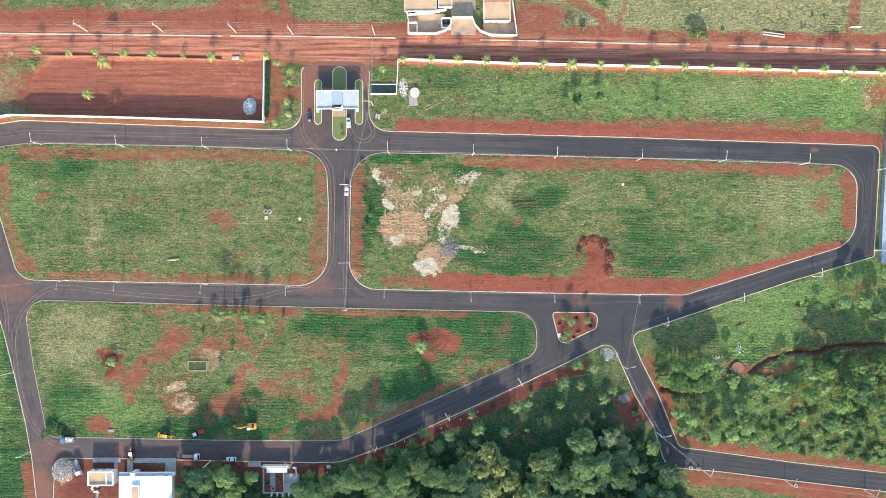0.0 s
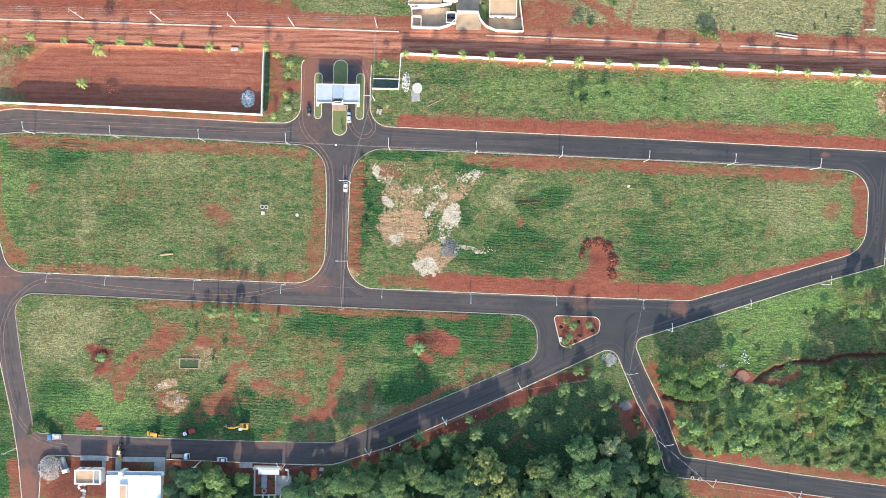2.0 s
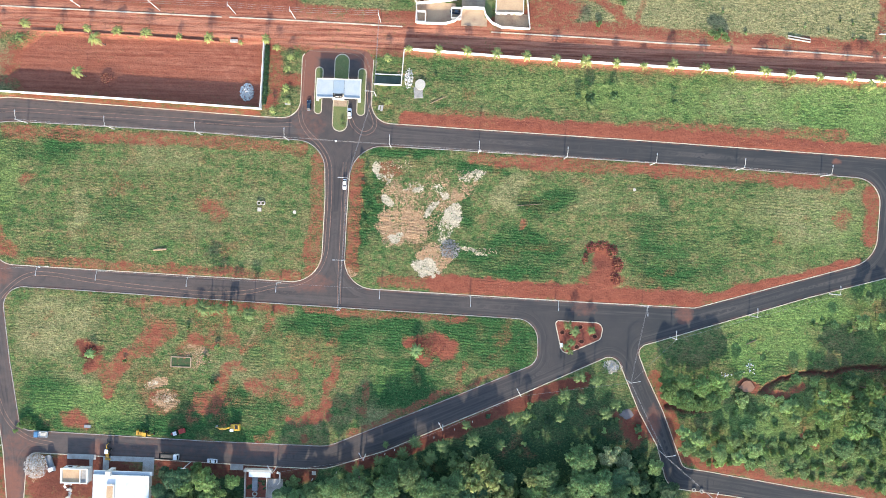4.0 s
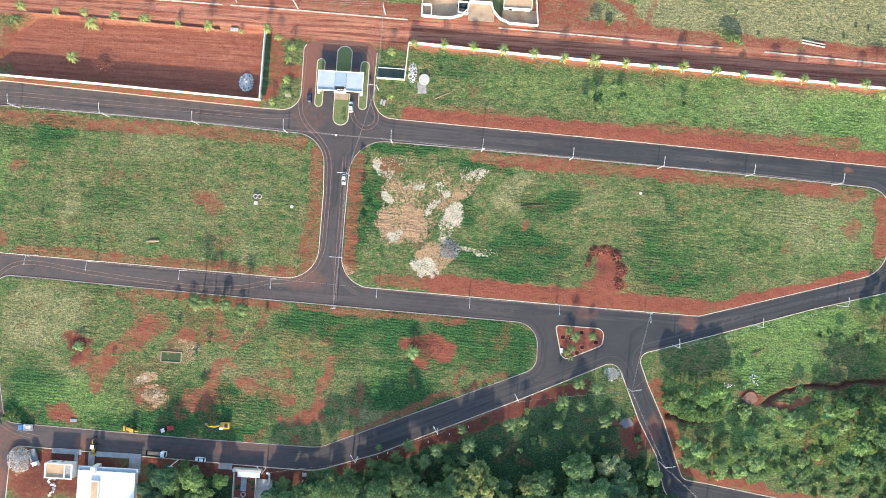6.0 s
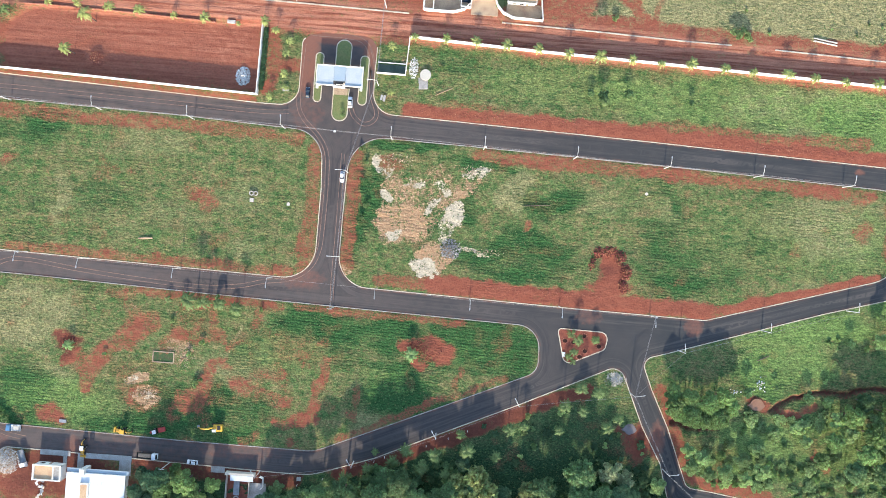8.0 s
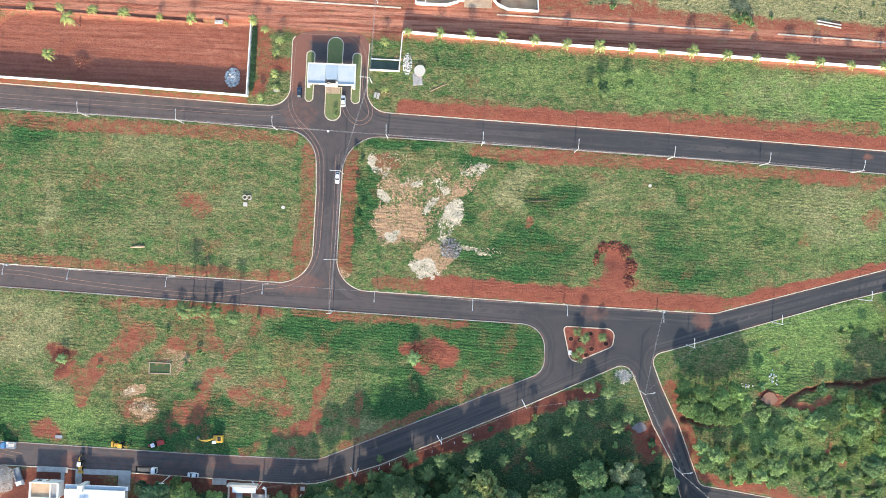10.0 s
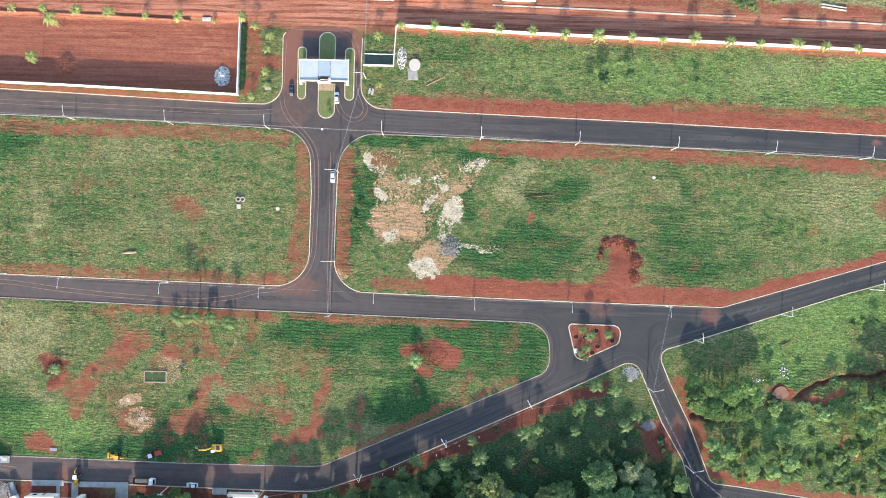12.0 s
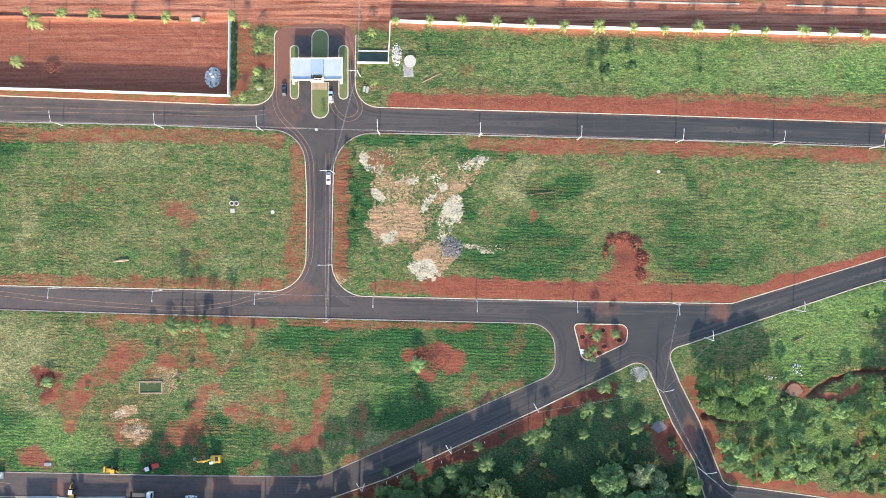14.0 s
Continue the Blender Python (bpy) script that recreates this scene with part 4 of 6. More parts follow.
    # nothing is dug: the disc's near-black colour stands for the shaded inside
    part("hole_disc", Shape().prism([(math.cos(k * 0.785 + 0.4) * 0.9, math.sin(k * 0.785 + 0.4) * 0.8) for k in range(8)], 0.0, 0.13), M_HOLE, hole, "flat disc coloured dark like a shaded hole")
    tagged(hole, "dug planting hole ringed with red earth clods", "planting hole", "planting holes in the island")


def gatehouse():
    (x0, y0), (x1, y1) = [(-52.6, 66.8), (-35.1, 59.3)]
    cx, cy, w_, d_ = (x0 + x1) / 2, (y0 + y1) / 2, x1 - x0, y0 - y1
    g = empty("gatehouse", cx, cy)
    part("roof_west", Shape().box(-w_ * 0.31, 0, 4.55, w_ * 0.36, d_ * 0.94, 0.3), M_ROOF_BLUE2, g, "white corrugated metal roof")
    part("roof_east", Shape().box(w_ * 0.31, 0, 4.55, w_ * 0.36, d_ * 0.94, 0.3), M_ROOF_BLUE2, g, "white corrugated metal roof")
    part("roof_middle", Shape().box(0, 0.9, 4.62, w_ * 0.25, d_ * 0.75, 0.3), M_ROOF_BLUE, g, "pale blue metal roof")
    for k in range(-17, 18):
        if abs(k) > 4:
            part("roof_rib", Shape().box(k * 0.5, 0, 4.85, 0.06, d_ * 0.92, 0.05), M_ROOF_BLUE2, g)
    # solid slab; its black stands in for the unlit inside of an opening
    part("skylight_slab", Shape().box(0, -d_ * 0.36, 4.7, 3.2, 1.0, 0.2), M_BLACK, g, "dark slab standing in for a roof opening")
    for k, (px_, py_, sx, sy) in enumerate(((0, d_ / 2, w_ + 0.4, 0.3), (-w_ * 0.29, -d_ / 2, w_ * 0.42, 0.3), (w_ * 0.29, -d_ / 2, w_ * 0.42, 0.3), (-w_ / 2, 0, 0.3, d_), (w_ / 2, 0, 0.3, d_ + 0.6), (0, -d_ / 2 - 0.5, 4.6, 0.7))):
        part("parapet", Shape().box(px_, py_, 4.3, sx, sy, 1.0 if k else 0.8), M_WALL, g)
    for sx in (-1, 1):
        for sy in (-1, 1):
            part("column", Shape().box(sx * (w_ / 2 - 0.6), sy * (d_ / 2 - 0.6), 0.1, 0.6, 0.6, 4.3), M_WALL, g)
        part("bracket", Shape().box(sx * (w_ / 2 - 0.4), -d_ / 2 - 0.8, 4.0, 0.9, 1.3, 0.9), M_WALL, g)
    booth = part("booth", Shape().box(0, 0, 0.1, 3.6, 5.0, 4.4), M_WALL, g)
    for sy in (-1, 1):
        part("window", Shape().box(0, sy * 2.52, 1.1, 1.8, 0.08, 1.1), M_GLASS, booth)
    for sx in (-1, 1):
        part("window", Shape().box(sx * 1.82, 0, 1.1, 0.08, 2.0, 1.1), M_GLASS, booth)
    part("door", Shape().box(0.9, -2.55, 0.1, 0.9, 0.08, 2.1), M_GREY, booth)
    part("paved_step", Shape().box(0, -d_ / 2 - 1.4, 0.02, 5.6, 2.4, 0.16), M_PAVING, g)
    g.scale = (1, 1, 0.82)
    return tagged(g, "white gatehouse with flat pale metal roof spanning the lanes", "gatehouse")


gatehouse()


# ---------------------------------------------------------------- poles and wires
def street_pole(height, arm, name, label):
    """A concrete pole; arm: the reach of its lamp bracket along +y, 0 for cross arms alone."""
    p = empty(name, 0, 0)
    part("shaft", Shape().tube([(0, 0, -0.3), (0, 0, height)], [0.2, 0.13], 8), M_POLE, p)
    if arm:
        part("lamp_arm", Shape().tube([(0, 0.1, height - 0.6), (0, arm * 0.5, height + 0.1), (0, arm, height + 0.35)], 0.09, 6), M_POLE, p)
        part("lamp_head", Shape().box(0, arm + 0.3, height + 0.28, 0.32, 0.9, 0.16, 0, 0.8), M_METAL, p)
    else:
        part("cross_arm", Shape().box(0, 0, height - 0.4, 2.0, 0.16, 0.16), M_POLE, p)
        for k in (-0.9, 0, 0.9):
            part("insulator", Shape().tube([(k, 0, height - 0.24), (k, 0, height - 0.02)], [0.07, 0.05], 6), M_METAL, p)
    return tagged(p, label, "street lamp" if arm else "utility pole", "street lamps" if arm else "utility poles")


def stand(things, proto, places, turns):
    for k, (x, y) in enumerate(places):
        m = pose(x, y, 0.0, 0, 0, turns[k] if isinstance(turns, list) else turns)
        if not things:
            proto.matrix_basis = m
            things.append(proto)
        else:
            things.append(copy_thing(proto, m))


lamp = street_pole(8.0, 2.9, "street_lamp", "pale concrete street lamp pole with a single arm")
lamps = []
TOP_LAMPS = [(-170.3, 45.6), (-135.1, 44.4), (-99.3, 43.3), (-64.1, 42.3), (-22.5, 40.9), (12.9, 39.7), (47.8, 38.5), (82.9, 37.3), (117.7, 36.4), (152.1, 35)]
MID_LAMPS = [(-159.7, -12.2), (-136.1, -13.1), (-100.3, -14.3), (-65.1, -15.4), (-24.3, -16.6), (11.6, -18.3), (46.2, -18.7), (81.3, -19.7)]
STREET_LAMPS = [(-29.3, 61.4), (-38.7, 27), (-39.6, -5.5)]
EAST_LAMPS = [(93.2, -32.2), (124.8, -22.3), (157.1, -12.4)]
DIAGONAL_LAMPS = [(32.7, -56.6), (2.4, -70.9), (-28.5, -83.9), (-64.1, -90.2)]
SIDE_LAMPS = [(75.8, -49.9), (90.5, -78.4)]
SOUTH_LAMPS = [(110.3, -94.8), (144.7, -99.1), (178.7, -103.6)]
stand(lamps, lamp, TOP_LAMPS, 0)
stand(lamps, lamp, MID_LAMPS, 180)
stand(lamps, lamp, STREET_LAMPS, 90)
stand(lamps, lamp, EAST_LAMPS, 8)
stand(lamps, lamp, DIAGONAL_LAMPS, 30)
stand(lamps, lamp, SIDE_LAMPS, -75)
stand(lamps, lamp, SOUTH_LAMPS, -15)
pole = street_pole(10.8, 0, "utility_pole", "tall concrete utility pole with a cross arm beside the road")
poles = []
NORTH_POLES = [(-150.8, 93.7), (-118.3, 93.2), (-87.4, 92.8), (-63.1, 91.7), (-28.4, 91.5)]
stand(poles, pole, NORTH_POLES, 90)
low_pole = street_pole(8.0, 0, "utility_pole", "concrete utility pole with a cross arm beside the road")
stand([], low_pole, [(-183.5, -51.3), (-176.2, -85.2), (-99.2, -89.5), (-40.7, -25.2), (185.3, 32.6), (183.8, -1.5)], 0)
boxed = []
for x, y in [(12.9, 39.7), (-159.7, -12.2), (81.3, -19.7), (-150.8, 93.7)]:
    t = empty("transformer", x, y, 6.2)
    part("tank", Shape().tube([(0.5, 0, 0), (0.5, 0, 0.1), (0.5, 0, 0.9), (0.5, 0, 1.0)], [0.3, 0.36, 0.36, 0.28], 12), M_METAL, t)
    part("bracket", Shape().box(0.15, 0, 0.3, 0.5, 0.12, 0.3), M_GREY, t)
    tagged(t, "grey transformer tank fixed to a concrete pole", "transformer")


def wires(a, b, height, spread):
    """The wires of one span, sagging between two poles."""
    d = Vector((b[0] - a[0], b[1] - a[1]))
    side = Vector((-d.y, d.x)).normalized()
    s = Shape()
    for k in spread:
        pts = []
        for i in range(9):
            f = i / 8
            q = Vector(a[:2]) + d * f + side * k
            pts.append((q.x, q.y, height - 4 * f * (1 - f) * d.length * 0.018))
        s.tube(pts, 0.028, 4)
    return tagged(part("wire_span", s, M_WIRE), "thin overhead wires sagging between two poles", "wires", "overhead wires")


SIDE_RUN = [MID_LAMPS[-1]] + SIDE_LAMPS + SOUTH_LAMPS
STREET_RUN = [NORTH_POLES[-1]] + STREET_LAMPS + [(-40.7, -25.2)]
for run, height, spread in ((TOP_LAMPS, 7.6, (-0.1, 0.1)), (MID_LAMPS, 7.6, (0.0,)), (SIDE_RUN, 7.7, (-0.12, 0.12)), (STREET_RUN, 7.7, (-0.15, 0.0, 0.15)),
                            ([(-219.5, 95.1), (-150.8, 93.7)] + NORTH_POLES[1:], 10.6, (-0.8, 0, 0.8)), ([SIDE_LAMPS[0]] + EAST_LAMPS, 7.6, (0,)),
                            ([SIDE_LAMPS[0]] + DIAGONAL_LAMPS, 7.6, (0,)), ([(-203.1, -15.8)] + MID_LAMPS[:1], 7.6, (0.0,))):
    for a, b in zip(run[:-1], run[1:]):
        wires(a, b, height, spread)


# ---------------------------------------------------------------- vehicles
def loft(s, rings):
    """A closed skin over equal rings of points."""
    n = len(rings[0])
    f = []
    for k in range(len(rings) - 1):
        f += [(k * n + i, k * n + (i + 1) % n, (k + 1) * n + (i + 1) % n, (k + 1) * n + i) for i in range(n)]
    m = (len(rings) - 1) * n
    return s.add([p for r in rings for p in r], f + [tuple(range(n))[::-1], tuple(range(m, m + n))])


def section(y, half, low, high, tuck=0.86):
    return [(-half * 0.94, y, low), (-half, y, low + (high - low) * 0.45), (-half * tuck, y, high), (half * tuck, y, high), (half, y, low + (high - low) * 0.45), (half * 0.94, y, low)]


def wheel(parent, x, y, r, wide):
    w_ = part("wheel", Shape().tube([(x - wide / 2, y, r), (x - wide * 0.3, y, r), (x + wide * 0.3, y, r), (x + wide / 2, y, r)], [r * 0.86, r, r, r * 0.86], 14), M_TYRE, parent)
    part("rim", Shape().tube([(x - wide / 2 - 0.01, y, r), (x + wide / 2 + 0.01, y, r)], r * 0.58, 10), M_RIM, w_)


def car(name, paint, label, length=4.2, width=1.76, pickup=False):
    c = empty(name, 0, 0)
    h = length / 2
    body = Shape()
    loft(body, [section(-h, 0.72 * width / 2, 0.35, 0.66), section(-h * 0.93, 0.93 * width / 2, 0.24, 0.82), section(-h * 0.5, width / 2, 0.2, 0.92),
                section(h * 0.3, width / 2, 0.2, 0.94), section(h * 0.85, 0.95 * width / 2, 0.22, 0.80), section(h, 0.76 * width / 2, 0.32, 0.62)])
    part("body", body, paint, c, smooth=False)
    a, b_ = (-0.05, 0.45) if pickup else (-0.78, 0.45)
    part("windows", loft(Shape(), [section(h * a - 0.05, 0.80 * width / 2, 0.9, 0.95), section(h * a + 0.42, 0.80 * width / 2, 0.9, 1.40, 0.80), section(h * b_ - 0.75, 0.80 * width / 2, 0.9, 1.42, 0.80), section(h * b_, 0.82 * width / 2, 0.9, 0.95)]), M_GLASS, c)
    part("roof", loft(Shape(), [section(h * a + 0.38, 0.66 * width / 2, 1.38, 1.42), section(h * a + 0.6, 0.68 * width / 2, 1.39, 1.48), section(h * b_ - 0.95, 0.68 * width / 2, 1.39, 1.48), section(h * b_ - 0.7, 0.66 * width / 2, 1.38, 1.43)]), paint, c)
    if pickup:
        part("cargo_bed", Shape().box(0, -h * 0.5, 0.92, width * 0.86, h * 0.8, 0.08), M_BLACK, c)
    for sx in (-1, 1):
        for y in (-h * 0.58, h * 0.62):
            wheel(c, sx * (width / 2 - 0.1), y, 0.31, 0.2)
        part("headlight", Shape().box(sx * width * 0.33, h * 0.965, 0.55, 0.36, 0.12, 0.14), M_METAL, c)
        part("tail_light", Shape().box(sx * width * 0.34, -h * 0.97, 0.6, 0.3, 0.1, 0.14), M_RED, c)
        part("wing_mirror", Shape().box(sx * (width / 2 + 0.06), h * 0.28, 0.92, 0.16, 0.1, 0.12), paint, c)
    return tagged(c, label, "pickup truck" if pickup else "car")


def place(thing, spot, turn, z=0.0):
    thing.matrix_basis = pose(spot[0], spot[1], z, 0, 0, turn)


place(car("car", M_CAR_WHITE, "white hatchback parked along the kerb of the asphalt street"), (-40.7, 25.1), 180)
place(car("car", M_CAR_WHITE, "white car waiting beside the gatehouse island"), (-39.7, 54), 4)
place(car("car", M_CAR_DARK, "dark blue car on the gatehouse lane"), (-56.3, 56.5), 2)
place(car("car", M_CAR_WHITE, "white car parked on the asphalt near building plots"), (-90.3, -88.6), 88)


def truck(name, cab_paint, label, length=7.0, loaded=None, bed_paint=None):
    t = empty(name, 0, 0)
    h = length / 2
    part("chassis", Shape().box(0, 0, 0.55, 0.9, length * 0.96, 0.25), M_BLACK, t)
    cab = part("cab", loft(Shape(), [section(h - 1.9, 1.1, 0.6, 2.35, 0.92), section(h - 0.5, 1.1, 0.6, 2.35, 0.92), section(h - 0.05, 1.08, 0.6, 1.6, 0.95), section(h, 1.0, 0.65, 1.3)]), cab_paint, t)
    part("windscreen", Shape().add([(-0.9, h - 0.44, 2.2), (0.9, h - 0.44, 2.2), (0.95, h - 0.04, 1.62), (-0.95, h - 0.04, 1.62), (-0.9, h - 0.42, 2.22), (0.9, h - 0.42, 2.22), (0.95, h - 0.0, 1.64), (-0.95, h - 0.0, 1.64)], [(4, 5, 6, 7), (3, 2, 1, 0), (0, 1, 5, 4), (1, 2, 6, 5), (2, 3, 7, 6), (3, 0, 4, 7)]), M_GLASS, cab)
    bed = part("cargo_bed", Shape().box(0, -0.95, 0.95, 2.2, length - 2.1, 0.14), bed_paint or M_GREY, t)
    for sx in (-1, 1):
        part("side_board", Shape().box(sx * 1.06, -0.95, 1.09, 0.08, length - 2.1, 0.5), bed_paint or M_GREY, bed)
        for y in (-h * 0.62, h * 0.60):
            wheel(t, sx * 0.92, y, 0.46, 0.3)
        part("headlight", Shape().box(sx * 0.75, h - 0.02, 0.75, 0.3, 0.08, 0.18), M_METAL, t)
    for y in (-h + 0.15, h - 2.1):
        part("end_board", Shape().box(0, y if y < 0 else y - 0.02, 1.09, 2.1, 0.08, 0.5), bed_paint or M_GREY, bed)
    if loaded:
        part("load", Shape().box(0, -1.0, 1.09, 1.7, length - 2.9, 0.45, 0, 0.8), loaded, t)
    return tagged(t, label, "truck")


place(truck("pickup_truck", M_CAR_BLUE, "small white truck with a blue cab on the asphalt", 5.6, M_PALE, M_CAR_WHITE), (-159.5, -80), 90)
place(truck("flatbed_truck", M_CAR_WHITE, "dark flatbed truck with a white cab on the asphalt", 8.0, M_TIMBER, M_BLACK), (-107.6, -87.1), -91)
place(truck("delivery_truck", M_CAR_WHITE, "white truck parked on bare ground beside a gravel heap", 7.0, None, M_GREY), (-155.3, -91.6), 199)


def excavator():
    e = empty("excavator", 0, 0)
    for sx in (-1, 1):
        tr = part("track", Shape().box(sx * 1.1, 0, 0, 0.6, 3.9, 0.8, 0, 0.92, 0.08), M_BLACK, e)
        for k in range(11):
            part("track_shoe", Shape().box(sx * 1.1, -1.75 + k * 0.35, 0.78, 0.66, 0.16, 0.08), M_BLACK, tr)
    house = part("house", Shape().box(0, -0.5, 0.95, 2.6, 3.3, 1.1, 0, 0.94, 0.08), M_YELLOW, e)
    part("counterweight", Shape().box(0, -2.2, 0.9, 2.5, 0.7, 1.2, 0, 0.9, 0.1), M_YELLOW, house)
    part("engine_cover", Shape().box(0.2, -1.2, 2.0, 1.7, 1.3, 0.18, 0, 0.9, 0.05), M_BLACK, house)
    cab = part("cab", Shape().box(-0.8, 0.5, 1.0, 0.95, 1.5, 1.9, 0, 0.9, 0.06), M_CAR_WHITE, e)
    part("windscreen", Shape().box(-0.8, 1.23, 1.7, 0.8, 0.1, 0.9), M_GLASS, cab)
    part("boom", Shape().tube([(0.3, 0.6, 1.6), (0.3, 2.4, 4.0), (0.3, 4.8, 3.9)], [0.26, 0.34, 0.22], 4), M_YELLOW, e)
    stick = part("stick", Shape().tube([(0.3, 4.6, 4.3), (0.3, 7.0, 1.5)], [0.26, 0.16], 4), M_YELLOW, e)
    part("bucket", Shape().box(0.3, 7.0, 0.5, 1.0, 0.9, 0.95, 0, 0.7, 0.05), M_GREY, stick)
    part("hydraulic_ram", Shape().tube([(0.3, 1.2, 1.7), (0.3, 2.6, 3.4)], 0.09, 6), M_METAL, e)
    return tagged(e, "yellow crawler excavator with its arm stretched over the grass", "excavator")


place(excavator(), (-81.8, -74.5), 93, 0.1)


def backhoe(paint, label, cab_paint=None):
    b_ = empty("backhoe_loader", 0, 0)
    body = part("body", loft(Shape(), [section(-0.9, 0.75, 0.7, 1.3), section(0.2, 0.6, 0.7, 1.5), section(2.0, 0.5, 0.7, 1.35), section(2.2, 0.4, 0.75, 1.1)]), paint, b_)
    part("exhaust", Shape().tube([(0.25, 1.2, 1.4), (0.25, 1.2, 2.2)], 0.06, 6), M_BLACK, body)
    cab = part("cab", Shape().box(0, -0.5, 1.25, 1.4, 1.5, 1.15, 0, 0.9), M_GLASS, b_)
    part("cab_roof", Shape().box(0, -0.5, 2.4, 1.5, 1.7, 0.12, 0, 0.9), cab_paint or paint, cab)
    for sx in (-1, 1):
        wheel(b_, sx * 0.95, -0.8, 0.72, 0.45)
        wheel(b_, sx * 0.85, 1.7, 0.45, 0.32)
        part("loader_arm", Shape().tube([(sx * 0.62, 0.4, 1.4), (sx * 0.62, 2.2, 1.2), (sx * 0.62, 2.8, 0.5)], 0.1, 4), paint, b_)
    part("loader_bucket", Shape().box(0, 3.1, 0.1, 2.2, 0.8, 0.7, 0, 0.85, 0.05), paint, b_)
    part("digger_boom", Shape().tube([(0, -1.3, 0.9), (0, -2.0, 2.6), (0, -3.2, 2.4), (0, -3.6, 0.8)], [0.2, 0.2, 0.15, 0.12], 4), paint, b_)
    part("digger_bucket", Shape().box(0, -3.6, 0.3, 0.7, 0.6, 0.6, 0, 0.7), M_BLACK, b_)
    return tagged(b_, label, "backhoe")


place(backhoe(M_YELLOW, "yellow backhoe loader standing on the grass verge"), (-117.9, -78.3), 88, 0.1)
place(backhoe(M_YELLOW, "yellow and black backhoe loader with pale bucket on the road", M_CAR_WHITE), (-132.4, -86.2), 176)


def tractor():
    t = empty("tractor", 0, 0)
    part("bonnet", loft(Shape(), [section(0, 0.42, 0.75, 1.45), section(1.6, 0.36, 0.75, 1.3), section(1.75, 0.28, 0.8, 1.15)]), M_RED, t)
    part("seat_platform", Shape().box(0, -0.5, 0.7, 1.0, 1.1, 0.4), M_BLACK, t)
    canopy = part("canopy", Shape().box(0, -0.4, 2.2, 1.5, 1.5, 0.1, 0, 0.9), M_CAR_WHITE, t)
    for sx in (-1, 1):
        part("canopy_post", Shape().tube([(sx * 0.5, -0.9, 1.0), (sx * 0.55, -0.8, 2.2)], 0.04, 6), M_BLACK, canopy)
        wheel(t, sx * 0.85, -0.5, 0.72, 0.4)
        wheel(t, sx * 0.65, 1.3, 0.42, 0.25)
    part("trailer_bed", Shape().box(0, -3.0, 0.7, 1.7, 2.6, 0.5, 0, 1.04), M_RED, t)
    wheel(t, -0.9, -3.0, 0.4, 0.25)
    wheel(t, 0.9, -3.0, 0.4, 0.25)
    return tagged(t, "small red tractor with white canopy and trailer on grass", "tractor")


place(tractor(), (-105.6, -77.7), 108, 0.1)


# ---------------------------------------------------------------- houses by the south road
def corner_box(a, b):
    return (a[0] + b[0]) / 2, (a[1] + b[1]) / 2, abs(b[0] - a[0]), abs(b[1] - a[1])


def large_house():
    x, y, w_, d_ = corner_box(*[(-136.4, -94.4), (-114, -110.8)])
    h = empty("house", x, y)
    part("wall", Shape().box(0, 0, 0, w_ - 1.2, d_ - 1.0, 3.7), M_WALL, h)
    part("roof", Shape().box(0, 0, 3.7, w_, d_, 0.3), M_ROOF_WHITE, h, "flat white sheet roof")
    for k in range(1, int(w_ / 1.5)):
        part("roof_seam", Shape().box(-w_ / 2 + k * 1.5, 0, 4.0, 0.06, d_ - 0.1, 0.04), M_ROOF_WHITE, h)
    part("front_canopy", Shape().box(0.4, d_ / 2 + 0.8, 3.3, w_ + 1.0, 1.5, 0.25), M_ROOF_BLUE, h, "grey sheet canopy over the entrance")
    well = part("roof_light_frame", Shape().box(-w_ * 0.18, 0.4, 4.0, 3.4, 8.4, 0.75), M_WALL, h)
    part("roof_light_floor", Shape().box(-w_ * 0.18, 0.4, 4.75, 2.5, 7.4, 0.03), M_ROOF_TAN, well, "tan floor inside the raised frame")
    part("water_tank_tower", Shape().box(-w_ * 0.22, d_ / 2 + 0.6, 0, 1.8, 2.2, 5.2), M_WALL, h)
    for k in (-0.3, 0.1, 0.35):
        win = part("window", Shape().box(k * w_, d_ / 2 - 0.48, 1.0, 1.6, 0.1, 1.2), M_GLASS, h)
        part("sill", Shape().box(k * w_, d_ / 2 - 0.42, 0.9, 1.8, 0.2, 0.08), M_PALE, win)
    part("door", Shape().box(-0.08 * w_, d_ / 2 - 0.48, 0, 1.0, 0.1, 2.1), M_TIMBER, h)
    return tagged(h, "single-storey house with flat white roof and raised roof light", "house")


def small_house():
    x, y, w_, d_ = corner_box(*[(-149.5, -92.4), (-138.6, -98.4)])
    h = empty("house", x, y)
    part("wall", Shape().box(0, 0, 0, w_ - 0.3, d_ - 0.3, 3.3), M_WALL, h)
    part("roof", Shape().box(0, 0, 3.3, w_ - 0.5, d_ - 0.5, 0.2), M_ROOF_TAN, h, "tan roof slab inside parapets")
    for sx in (-1, 1):
        part("parapet", Shape().box(sx * (w_ / 2 - 0.3), 0, 3.2, 0.6, d_, 0.9), M_WALL, h)
        part("parapet", Shape().box(0, sx * (d_ / 2 - 0.2), 3.2, w_, 0.4, 0.86), M_WALL, h)
    part("partition", Shape().box(w_ * 0.22, 0, 3.3, 0.4, d_ - 0.8, 0.8), M_WALL, h)
    part("side_terrace", Shape().box(w_ * 0.36, 0, 3.5, w_ * 0.22, d_ - 1.0, 0.05), M_CONCRETE, h, "grey slab terrace")
    part("door", Shape().box(0, d_ / 2 - 0.13, 0, 1.0, 0.1, 2.1), M_TIMBER, h)
    part("window", Shape().box(-3, d_ / 2 - 0.13, 1.0, 1.6, 0.1, 1.1), M_GLASS, h)
    return tagged(h, "small white flat-roofed house with parapets and tan slab", "house")


large_house()
